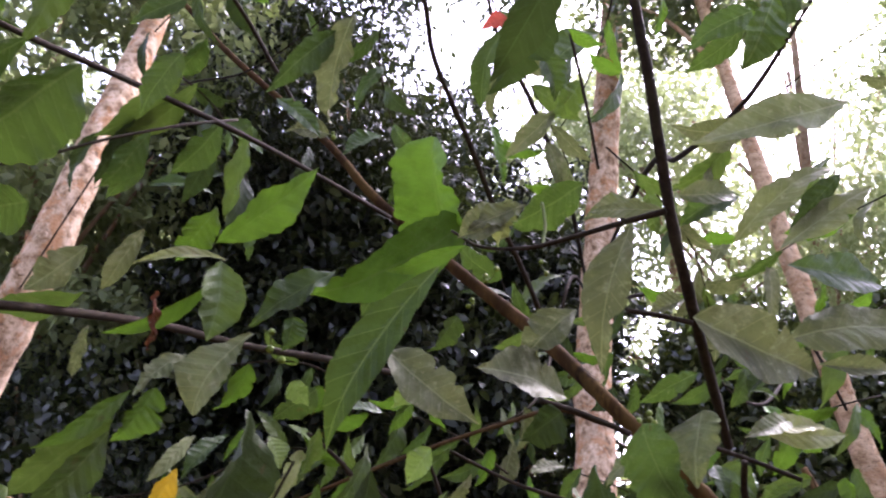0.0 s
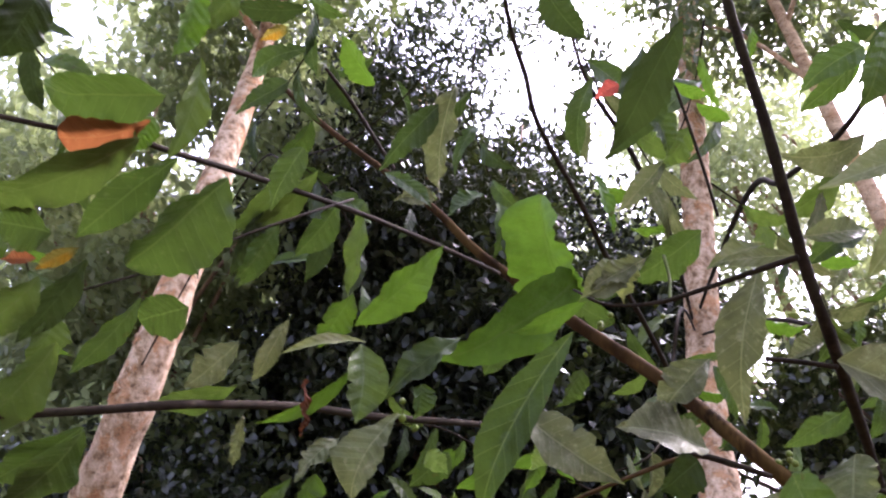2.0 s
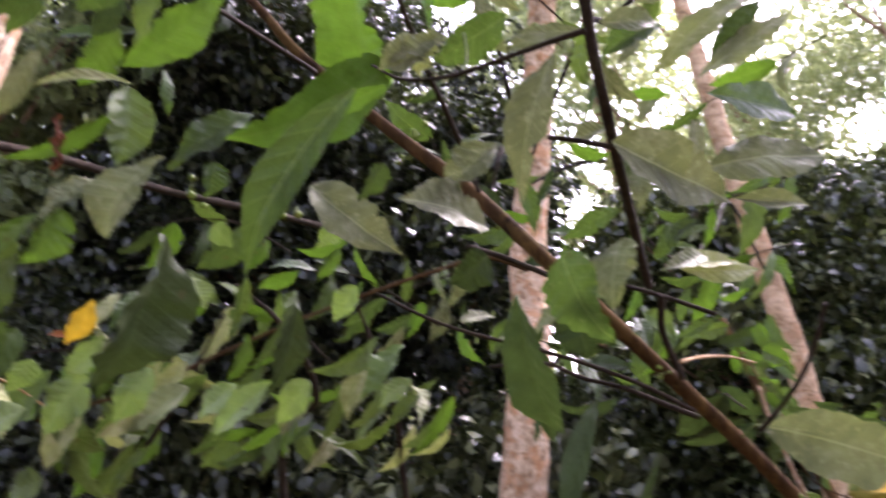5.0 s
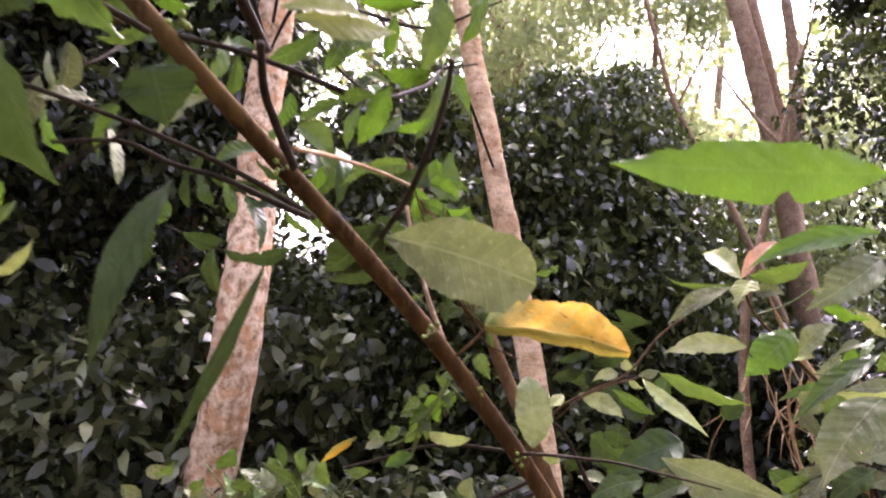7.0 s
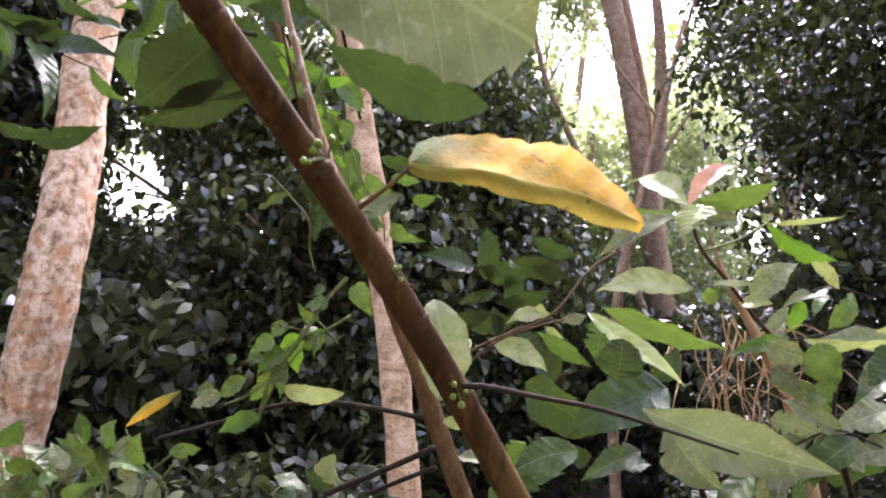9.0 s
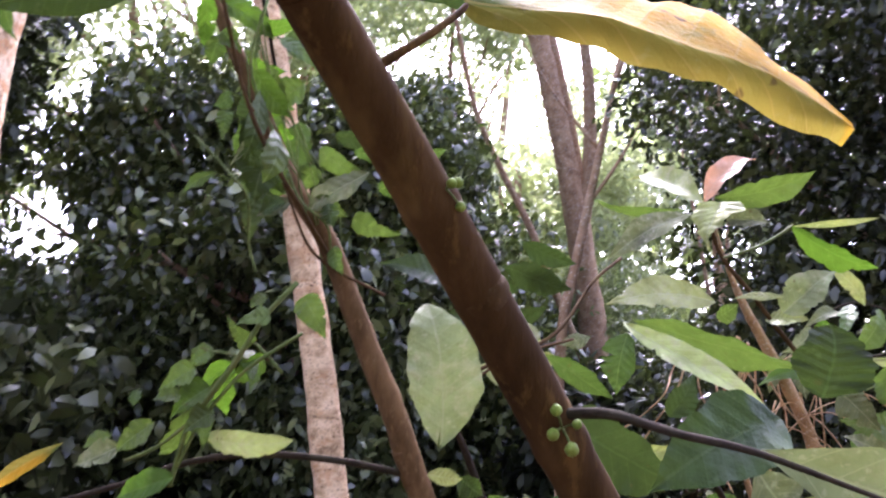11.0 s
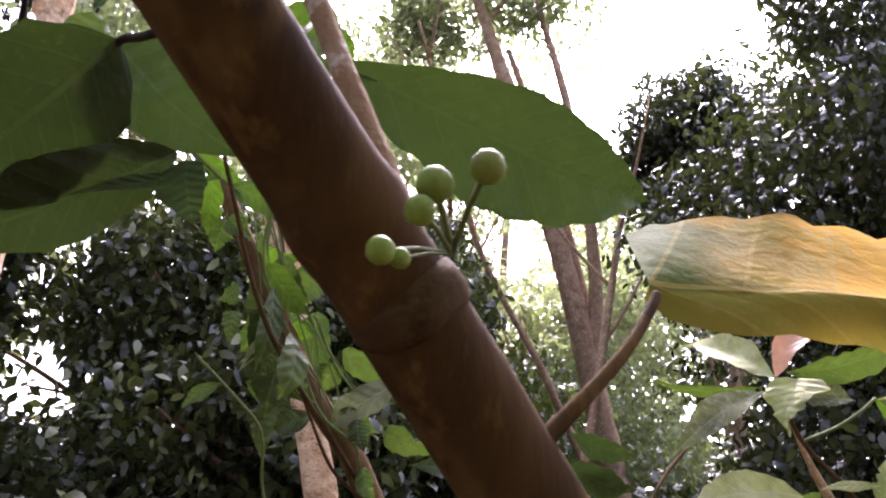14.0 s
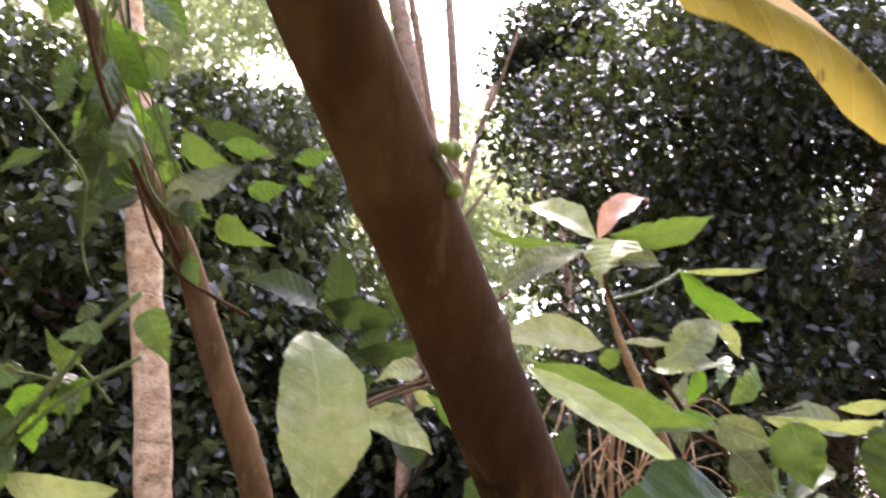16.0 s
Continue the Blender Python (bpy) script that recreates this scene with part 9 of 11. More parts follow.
leaf(clump, MID, (-0.775, 3.111, 0.943), (-0.845, 3.052, 0.993), (0.294, -0.797, -0.527), 0.046, "heart", sag=0.06, wave=0.035, bites=1, seed=476)
leaf(clump, VINE, (-0.566, 3.177, 0.905), (-0.502, 3.213, 0.874), (0.437, -0.889, -0.139), 0.039, sag=0.06, wave=0.035, bites=2, seed=477)
leaf(clump, VINE, (-0.909, 2.876, 0.960), (-0.857, 2.863, 0.891), (0.634, -0.520, 0.572), 0.063, "egg", sag=0.06, wave=0.035, bites=1, seed=478)
leaf(clump, DUSTY_VEILED, (-1.160, 3.055, 0.976), (-1.219, 3.012, 1.022), (0.384, -0.864, -0.326), 0.059, sag=0.06, wave=0.035, bites=3, seed=479)
leaf(clump, VINE, (-1.087, 3.053, 0.899), (-1.000, 3.000, 0.982), (-0.146, -0.893, -0.426), 0.036, "egg", sag=0.06, wave=0.035, seed=480)
leaf(clump, MID, (-1.004, 3.347, 1.031), (-0.912, 3.278, 1.120), (0.178, -0.682, -0.709), 0.068, sag=0.06, wave=0.035, bites=1, seed=481)
leaf(clump, VINE, (-0.855, 3.251, 1.013), (-0.759, 3.177, 1.015), (-0.558, -0.733, -0.388), 0.069, "heart", sag=0.06, wave=0.035, bites=2, seed=482)
leaf(clump, VINE, (-0.858, 2.982, 0.989), (-0.846, 2.949, 0.908), (-0.353, -0.885, 0.304), 0.054, "heart", sag=0.06, wave=0.035, bites=1, seed=483)
leaf(clump, MID, (-1.068, 3.346, 0.820), (-1.060, 3.338, 0.892), (-0.319, -0.946, -0.065), 0.080, sag=0.06, wave=0.035, bites=3, seed=484)
leaf(clump, DUSTY_VEILED, (-1.086, 3.190, 0.881), (-1.085, 3.168, 0.947), (-0.287, -0.909, -0.301), 0.052, sag=0.06, wave=0.035, seed=485)
leaf(clump, DUSTY_VEILED, (-0.872, 3.329, 1.028), (-0.826, 3.352, 0.921), (0.913, -0.223, 0.342), 0.098, "heart", sag=0.06, wave=0.035, bites=1, seed=486)
leaf(clump, DUSTY_VEILED, (-0.811, 2.929, 0.995), (-0.735, 2.872, 1.062), (0.393, -0.435, -0.810), 0.092, "heart", sag=0.06, wave=0.035, bites=2, seed=487)
leaf(clump, VINE, (-1.034, 3.047, 0.924), (-1.021, 3.060, 0.868), (0.902, -0.416, 0.120), 0.075, sag=0.06, wave=0.035, bites=1, seed=488)
leaf(clump, VINE, (-1.008, 3.339, 0.924), (-1.041, 3.335, 0.843), (0.771, -0.574, -0.278), 0.081, "heart", sag=0.06, wave=0.035, bites=3, seed=489)
leaf(clump, VINE, (-0.638, 3.084, 1.049), (-0.736, 3.072, 1.110), (0.118, -0.993, 0.001), 0.057, "heart", sag=0.06, wave=0.035, seed=490)
leaf(clump, MID, (-0.805, 3.200, 0.979), (-0.869, 3.190, 0.981), (0.157, -0.976, -0.150), 0.061, "egg", sag=0.06, wave=0.035, bites=1, seed=491)
leaf(clump, DUSTY_VEILED, (-0.646, 2.920, 1.056), (-0.692, 2.922, 1.122), (0.547, -0.736, 0.398), 0.047, "egg", sag=0.06, wave=0.035, bites=2, seed=492)
leaf(clump, VINE, (-1.044, 2.874, 0.978), (-1.005, 2.888, 0.884), (0.888, -0.324, 0.325), 0.061, "egg", sag=0.06, wave=0.035, bites=1, seed=493)
leaf(clump, DUSTY_VEILED, (-1.150, 3.103, 0.913), (-1.218, 3.160, 0.833), (0.526, -0.419, -0.740), 0.062, sag=0.06, wave=0.035, bites=3, seed=494)
leaf(clump, VINE, (-0.896, 3.311, 0.840), (-0.801, 3.304, 0.894), (-0.386, -0.703, 0.598), 0.076, sag=0.06, wave=0.035, seed=495)
leaf(clump, VINE, (-0.627, 3.194, 1.056), (-0.608, 3.142, 1.155), (-0.607, -0.745, -0.277), 0.081, sag=0.06, wave=0.035, bites=1, seed=496)
leaf(clump, VINE, (-0.718, 3.275, 1.007), (-0.598, 3.299, 1.008), (0.116, -0.590, 0.799), 0.064, "egg", sag=0.06, wave=0.035, bites=2, seed=497)
leaf(clump, VINE, (-0.514, 3.334, 0.842), (-0.594, 3.357, 0.809), (-0.444, -0.598, 0.667), 0.081, sag=0.06, wave=0.035, bites=1, seed=498)
leaf(clump, DUSTY_VEILED, (-0.547, 3.357, 0.964), (-0.551, 3.412, 0.830), (0.769, -0.581, -0.266), 0.064, sag=0.06, wave=0.035, bites=3, seed=499)
leaf(clump, DUSTY_VEILED, (-0.483, 2.960, 1.014), (-0.530, 2.916, 1.018), (0.690, -0.721, 0.069), 0.045, "heart", sag=0.06, wave=0.035, seed=500)
leaf(clump, VINE, (-0.859, 3.184, 0.950), (-0.927, 3.190, 1.051), (0.738, -0.423, 0.526), 0.069, "heart", sag=0.06, wave=0.035, bites=1, seed=501)
leaf(clump, MID, (-0.715, 3.235, 1.063), (-0.722, 3.189, 1.166), (0.444, -0.829, -0.341), 0.046, sag=0.06, wave=0.035, bites=2, seed=502)
leaf(clump, VINE, (-0.577, 3.100, 1.049), (-0.476, 3.037, 1.032), (-0.147, -0.469, 0.871), 0.059, "heart", sag=0.06, wave=0.035, bites=1, seed=503)
leaf(clump, VINE, (-0.913, 2.875, 1.046), (-0.860, 2.865, 1.089), (0.084, -0.941, -0.326), 0.040, "egg", sag=0.06, wave=0.035, bites=3, seed=504)
leaf(clump, DUSTY_VEILED, (-0.989, 3.391, 0.830), (-1.007, 3.403, 0.944), (-0.364, -0.930, 0.043), 0.074, "heart", sag=0.06, wave=0.035, seed=505)
leaf(clump, VINE, (-0.769, 2.973, 1.103), (-0.693, 2.929, 1.044), (0.467, -0.306, 0.829), 0.061, "egg", sag=0.06, wave=0.035, bites=1, seed=506)
leaf(clump, DUSTY_VEILED, (-0.732, 2.920, 1.054), (-0.790, 2.964, 0.988), (-0.386, -0.887, -0.255), 0.049, "heart", sag=0.06, wave=0.035, bites=2, seed=507)
leaf(clump, MID, (-0.741, 2.940, 1.001), (-0.746, 2.871, 0.930), (0.175, -0.711, 0.681), 0.056, "heart", sag=0.06, wave=0.035, bites=1, seed=508)
leaf(clump, VINE, (-0.568, 3.171, 0.949), (-0.541, 3.178, 0.833), (0.916, -0.356, 0.188), 0.068, sag=0.06, wave=0.035, bites=3, seed=509)
leaf(clump, MID, (-1.013, 2.984, 0.985), (-0.932, 2.947, 0.915), (-0.323, -0.939, 0.116), 0.071, sag=0.06, wave=0.035, seed=510)
leaf(clump, DUSTY_VEILED, (-0.534, 3.119, 1.098), (-0.610, 3.149, 1.060), (-0.396, -0.915, 0.075), 0.059, "egg", sag=0.06, wave=0.035, bites=1, seed=511)
leaf(clump, VINE, (-0.748, 3.018, 0.996), (-0.704, 3.030, 1.018), (-0.211, -0.608, 0.765), 0.061, "egg", sag=0.06, wave=0.035, bites=2, seed=512)
leaf(clump, VINE, (-0.481, 2.977, 1.063), (-0.470, 2.890, 1.157), (-0.176, -0.731, -0.659), 0.053, sag=0.06, wave=0.035, bites=1, seed=513)
leaf(clump, DUSTY_VEILED, (-0.696, 3.139, 1.026), (-0.758, 3.084, 1.001), (0.676, -0.553, -0.487), 0.087, "heart", sag=0.06, wave=0.035, bites=3, seed=514)
limb("stalk", [(-0.855, 3.273, -0.040, 0.0050), (-0.860, 3.207, 0.455, 0.0040), (-0.925, 3.140, 0.951, 0.0030)], GREEN_TWIG, clump, 4, 6, 0.06, freq=40.0)
limb("stalk", [(-0.493, 3.168, -0.040, 0.0050), (-0.489, 3.145, 0.476, 0.0040), (-0.544, 3.123, 0.992, 0.0030)], GREEN_TWIG, clump, 4, 6, 0.06, freq=40.0)
limb("stalk", [(-0.673, 3.258, -0.040, 0.0050), (-0.698, 3.196, 0.467, 0.0040), (-0.782, 3.133, 0.973, 0.0030)], GREEN_TWIG, clump, 4, 6, 0.06, freq=40.0)
limb("stalk", [(-0.972, 3.231, -0.040, 0.0050), (-0.899, 3.182, 0.488, 0.0040), (-0.886, 3.133, 1.016, 0.0030)], GREEN_TWIG, clump, 4, 6, 0.06, freq=40.0)
limb("stalk", [(-0.841, 3.225, -0.040, 0.0050), (-0.886, 3.184, 0.454, 0.0040), (-0.990, 3.143, 0.948, 0.0030)], GREEN_TWIG, clump, 4, 6, 0.06, freq=40.0)
limb("stalk", [(-0.875, 3.153, -0.040, 0.0050), (-0.792, 3.141, 0.492, 0.0040), (-0.769, 3.128, 1.024, 0.0030)], GREEN_TWIG, clump, 4, 6, 0.06, freq=40.0)
limb("stalk", [(-0.767, 3.279, 0.784, 0.0025), (-0.817, 3.266, 0.935, 0.0025), (-0.842, 3.258, 1.035, 0.0025)], GREEN_TWIG, clump, 3, 5, 0.06, freq=60.0)
limb("stalk", [(-0.601, 3.129, 0.830, 0.0025), (-0.603, 3.116, 0.976, 0.0025), (-0.695, 3.106, 1.116, 0.0025)], GREEN_TWIG, clump, 3, 5, 0.06, freq=60.0)
limb("stalk", [(-0.646, 3.201, 0.810, 0.0025), (-0.639, 3.186, 0.960, 0.0025), (-0.620, 3.173, 1.096, 0.0025)], GREEN_TWIG, clump, 3, 5, 0.06, freq=60.0)
limb("stalk", [(-0.454, 3.033, 0.862, 0.0025), (-0.501, 3.022, 0.999, 0.0025), (-0.384, 3.007, 1.115, 0.0025)], GREEN_TWIG, clump, 3, 5, 0.06, freq=60.0)
limb("stalk", [(-0.422, 3.210, 0.819, 0.0025), (-0.465, 3.197, 0.967, 0.0025), (-0.523, 3.193, 1.029, 0.0025)], GREEN_TWIG, clump, 3, 5, 0.06, freq=60.0)
limb("stalk", [(-0.547, 2.939, 0.881, 0.0025), (-0.593, 2.928, 1.012, 0.0025), (-0.498, 2.913, 1.138, 0.0025)], GREEN_TWIG, clump, 3, 5, 0.06, freq=60.0)
limb("stalk", [(-0.571, 3.292, 0.791, 0.0025), (-0.544, 3.276, 0.948, 0.0025), (-0.608, 3.263, 1.114, 0.0025)], GREEN_TWIG, clump, 3, 5, 0.06, freq=60.0)
limb("stalk", [(-0.490, 3.095, 0.845, 0.0025), (-0.460, 3.080, 0.990, 0.0025), (-0.413, 3.072, 1.065, 0.0025)], GREEN_TWIG, clump, 3, 5, 0.06, freq=60.0)
limb("stalk", [(-0.799, 3.074, 0.834, 0.0025), (-0.785, 3.060, 0.976, 0.0025), (-0.814, 3.050, 1.099, 0.0025)], GREEN_TWIG, clump, 3, 5, 0.06, freq=60.0)
limb("stalk", [(-0.937, 3.230, 0.787, 0.0025), (-0.899, 3.215, 0.940, 0.0025), (-1.002, 3.205, 1.080, 0.0025)], GREEN_TWIG, clump, 3, 5, 0.06, freq=60.0)
limb("stalk", [(-0.932, 3.130, 0.813, 0.0025), (-0.907, 3.116, 0.959, 0.0025), (-0.981, 3.113, 1.019, 0.0025)], GREEN_TWIG, clump, 3, 5, 0.06, freq=60.0)
limb("stalk", [(-0.764, 2.951, 0.867, 0.0025), (-0.795, 2.940, 0.999, 0.0025), (-0.698, 2.927, 1.100, 0.0025)], GREEN_TWIG, clump, 3, 5, 0.06, freq=60.0)
limb("stalk", [(-0.713, 3.144, 0.821, 0.0025), (-0.748, 3.131, 0.965, 0.0025), (-0.629, 3.121, 1.027, 0.0025)], GREEN_TWIG, clump, 3, 5, 0.06, freq=60.0)
limb("stalk", [(-0.637, 3.074, 0.842, 0.0025), (-0.621, 3.060, 0.985, 0.0025), (-0.646, 3.056, 1.034, 0.0025)], GREEN_TWIG, clump, 3, 5, 0.06, freq=60.0)
leaf(bush, DEEP, (0.832, 3.122, 1.092), (0.934, 3.186, 1.095), (0.272, -0.475, 0.837), 0.066, "egg", sag=0.06, wave=0.035, seed=515)
leaf(bush, DEEP, (0.848, 2.377, 1.211), (0.913, 2.349, 1.163), (-0.058, -0.895, 0.442), 0.050, "lance", sag=0.06, wave=0.035, seed=516)
leaf(bush, DEEP, (1.147, 3.111, 1.078), (1.013, 3.025, 1.044), (0.565, -0.800, -0.202), 0.063, "lance", sag=0.06, wave=0.035, seed=517)
leaf(bush, DEEP, (1.052, 2.578, 1.199), (1.010, 2.528, 1.261), (0.015, -0.780, -0.625), 0.041, "lance", sag=0.06, wave=0.035, seed=518)
leaf(bush, MID, (1.274, 3.008, 1.049), (1.345, 3.027, 1.118), (0.109, -0.981, 0.163), 0.059, "egg", sag=0.06, wave=0.035, bites=3, seed=519)
leaf(bush, MID, (0.351, 2.654, 0.953), (0.234, 2.611, 0.953), (0.293, -0.795, 0.531), 0.050, sag=0.06, wave=0.035, seed=520)
leaf(bush, DUSTY_VEILED, (1.512, 3.207, 1.184), (1.476, 3.284, 1.168), (-0.884, -0.442, -0.152), 0.047, sag=0.06, wave=0.035, bites=1, seed=521)
leaf(bush, DEEP, (0.209, 3.175, 0.965), (0.121, 3.116, 0.927), (0.133, -0.674, 0.727), 0.050, "egg", sag=0.06, wave=0.035, seed=522)
leaf(bush, MID, (-0.121, 2.776, 1.090), (-0.036, 2.775, 1.059), (0.285, -0.528, 0.800), 0.057, "lance", sag=0.06, wave=0.035, bites=1, seed=523)
leaf(bush, DUSTY_VEILED, (0.849, 2.621, 1.188), (0.902, 2.684, 1.224), (0.296, -0.649, 0.701), 0.056, sag=0.06, wave=0.035, bites=3, seed=524)
leaf(bush, DEEP, (0.492, 2.905, 1.013), (0.518, 2.891, 0.942), (-0.365, -0.930, 0.046), 0.061, "lance", sag=0.06, wave=0.035, seed=525)
leaf(bush, MID, (0.440, 2.564, 1.225), (0.441, 2.650, 1.137), (-0.819, -0.402, -0.408), 0.069, "egg", sag=0.06, wave=0.035, bites=1, seed=526)
leaf(bush, MID, (0.319, 3.231, 0.859), (0.199, 3.228, 0.866), (0.036, -0.982, 0.185), 0.062, "egg", sag=0.06, wave=0.035, bites=2, seed=527)
leaf(bush, DEEP, (0.883, 3.170, 0.902), (0.952, 3.115, 0.883), (-0.190, -0.526, 0.829), 0.065, "lance", sag=0.06, wave=0.035, seed=528)
leaf(bush, DUSTY_VEILED, (0.027, 2.584, 1.177), (0.023, 2.681, 1.088), (-0.617, -0.545, -0.568), 0.076, "lance", sag=0.06, wave=0.035, bites=3, seed=529)
leaf(bush, MID, (1.263, 2.634, 1.248), (1.333, 2.615, 1.292), (0.025, -0.897, -0.441), 0.057, "egg", sag=0.06, wave=0.035, seed=530)
leaf(bush, DUSTY_VEILED, (1.134, 2.986, 0.901), (0.979, 2.900, 0.918), (0.452, -0.703, 0.549), 0.064, sag=0.06, wave=0.035, bites=1, seed=531)
leaf(bush, DEEP, (0.510, 2.726, 1.093), (0.452, 2.804, 1.144), (-0.822, -0.564, -0.072), 0.070, "lance", sag=0.06, wave=0.035, seed=532)
leaf(bush, MID, (0.781, 3.216, 0.923), (0.699, 3.178, 0.916), (0.365, -0.857, 0.364), 0.050, "lance", sag=0.06, wave=0.035, bites=1, seed=533)
leaf(bush, MID, (1.038, 3.056, 0.911), (1.124, 3.026, 0.953), (-0.101, -0.897, -0.431), 0.067, "egg", sag=0.06, wave=0.035, bites=3, seed=534)
leaf(bush, DUSTY_VEILED, (0.641, 3.113, 1.115), (0.620, 3.111, 1.159), (-0.076, -0.993, -0.087), 0.038, "egg", sag=0.06, wave=0.035, seed=535)
leaf(bush, MID, (0.587, 3.279, 1.026), (0.675, 3.209, 1.060), (-0.662, -0.658, 0.358), 0.059, "egg", sag=0.06, wave=0.035, bites=1, seed=536)
leaf(bush, DUSTY_VEILED, (1.344, 2.803, 1.206), (1.296, 2.792, 1.136), (-0.459, -0.777, 0.430), 0.063, sag=0.06, wave=0.035, bites=2, seed=537)
leaf(bush, DEEP, (0.652, 2.871, 1.131), (0.610, 2.853, 1.189), (0.341, -0.939, -0.047), 0.048, "egg", sag=0.06, wave=0.035, seed=538)
leaf(bush, MID, (0.992, 2.880, 1.110), (0.951, 2.886, 1.158), (-0.579, -0.706, -0.407), 0.060, sag=0.06, wave=0.035, bites=3, seed=539)
leaf(bush, DUSTY_VEILED, (0.159, 2.579, 1.049), (0.200, 2.557, 1.011), (0.475, -0.454, 0.753), 0.063, "egg", sag=0.06, wave=0.035, seed=540)
leaf(bush, DUSTY_VEILED, (-0.163, 3.073, 0.864), (-0.237, 3.049, 0.853), (0.214, -0.874, 0.435), 0.056, sag=0.06, wave=0.035, bites=1, seed=541)
leaf(bush, DUSTY_VEILED, (0.980, 2.746, 1.095), (1.056, 2.649, 1.148), (-0.641, -0.690, -0.336), 0.045, "egg", sag=0.06, wave=0.035, bites=2, seed=542)
leaf(bush, MID, (0.946, 2.725, 1.036), (0.969, 2.757, 1.077), (-0.649, -0.374, 0.662), 0.062, "egg", sag=0.06, wave=0.035, bites=1, seed=543)
leaf(bush, MID, (0.041, 2.831, 1.002), (0.160, 2.827, 1.002), (-0.033, -0.939, 0.342), 0.045, "egg", sag=0.06, wave=0.035, bites=3, seed=544)
leaf(bush, MID, (0.837, 2.609, 1.229), (0.922, 2.607, 1.184), (-0.009, -1.000, 0.027), 0.050, sag=0.06, wave=0.035, seed=545)
leaf(bush, MID, (0.423, 2.593, 1.112), (0.374, 2.663, 1.054), (-0.879, -0.364, 0.307), 0.080, sag=0.06, wave=0.035, bites=1, seed=546)
leaf(bush, DEEP, (-0.104, 3.191, 0.983), (-0.147, 3.149, 0.920), (-0.022, -0.822, 0.569), 0.056, sag=0.06, wave=0.035, seed=547)
leaf(bush, DEEP, (1.140, 2.607, 1.195), (1.243, 2.620, 1.166), (-0.100, -0.731, -0.675), 0.071, sag=0.06, wave=0.035, seed=548)
leaf(bush, DEEP, (-0.062, 3.027, 1.049), (0.033, 2.944, 1.047), (-0.589, -0.661, -0.465), 0.056, "egg", sag=0.06, wave=0.035, seed=549)
leaf(bush, DEEP, (0.417, 3.245, 0.837), (0.486, 3.272, 0.892), (0.543, -0.788, -0.289), 0.058, "lance", sag=0.06, wave=0.035, seed=550)
leaf(bush, DUSTY_VEILED, (0.357, 3.258, 1.080), (0.467, 3.190, 1.076), (-0.235, -0.434, 0.870), 0.059, "lance", sag=0.06, wave=0.035, bites=1, seed=551)
leaf(bush, DUSTY_VEILED, (0.618, 2.606, 1.061), (0.569, 2.671, 1.073), (-0.782, -0.617, 0.094), 0.051, sag=0.06, wave=0.035, bites=2, seed=552)
leaf(bush, MID, (0.997, 2.886, 1.068), (0.897, 2.828, 1.041), (0.355, -0.821, 0.447), 0.041, sag=0.06, wave=0.035, bites=1, seed=553)
leaf(bush, MID, (1.558, 3.129, 1.147), (1.658, 3.216, 1.095), (0.099, -0.592, -0.800), 0.064, "egg", sag=0.06, wave=0.035, bites=3, seed=554)
leaf(bush, DUSTY_VEILED, (-0.079, 3.126, 0.882), (-0.160, 3.039, 0.909), (0.545, -0.261, 0.797), 0.076, sag=0.06, wave=0.035, seed=555)
leaf(bush, DEEP, (0.860, 2.521, 1.148), (0.808, 2.485, 1.109), (-0.384, -0.364, 0.848), 0.079, sag=0.06, wave=0.035, seed=556)
leaf(bush, DUSTY_VEILED, (1.369, 2.861, 1.018), (1.439, 2.955, 0.921), (0.056, -0.740, -0.670), 0.039, sag=0.06, wave=0.035, bites=2, seed=557)
leaf(bush, DEEP, (1.367, 2.843, 0.963), (1.223, 2.745, 1.016), (0.582, -0.808, 0.092), 0.059, "lance", sag=0.06, wave=0.035, seed=558)
leaf(bush, DEEP, (0.572, 2.887, 0.914), (0.693, 2.919, 0.887), (0.297, -0.378, 0.877), 0.092, "lance", sag=0.06, wave=0.035, seed=559)
leaf(bush, MID, (0.588, 2.891, 0.908), (0.516, 2.858, 0.951), (0.560, -0.744, 0.364), 0.065, "egg", sag=0.06, wave=0.035, seed=560)

# bearing branches of the surrounding shrubs
limb("branch", [(-2.213, 7.295, 4.100, 0.0137), (-0.708, 3.108, 3.266, 0.0115), (-0.374, 2.218, 2.938, 0.0093), (-0.129, 1.593, 2.725, 0.0072), (0.015, 1.406, 2.780, 0.0049), (0.116, 1.304, 2.866, 0.0027)], TWIG, upper, 8, 8, 0.08, freq=40.0)
limb("branch", [(-2.175, 7.171, 4.000, 0.0125), (-0.950, 2.910, 3.152, 0.0105), (-0.719, 2.042, 2.931, 0.0085), (-0.570, 1.458, 2.791, 0.0065), (-0.553, 1.213, 2.827, 0.0045), (-0.528, 1.069, 2.920, 0.0025)], TWIG, upper, 8, 8, 0.08, freq=40.0)
limb("branch", [(-3.673, 2.374, 2.900, 0.0045), (-2.138, 1.659, 3.252, 0.0038), (-1.574, 1.325, 3.021, 0.0030), (-1.240, 1.190, 2.895, 0.0024), (-0.977, 1.094, 2.876, 0.0016), (-0.798, 1.043, 2.936, 0.0009)], TWIG, upper, 8, 8, 0.08, freq=40.0)
limb("branch", [(-2.138, 7.053, 3.900, 0.0112), (-0.684, 3.081, 2.772, 0.0090), (-0.315, 2.434, 2.476, 0.0067), (-0.080, 2.142, 2.317, 0.0045), (0.109, 1.998, 2.323, 0.0022)], TWIG, upper, 8, 8, 0.08, freq=40.0)
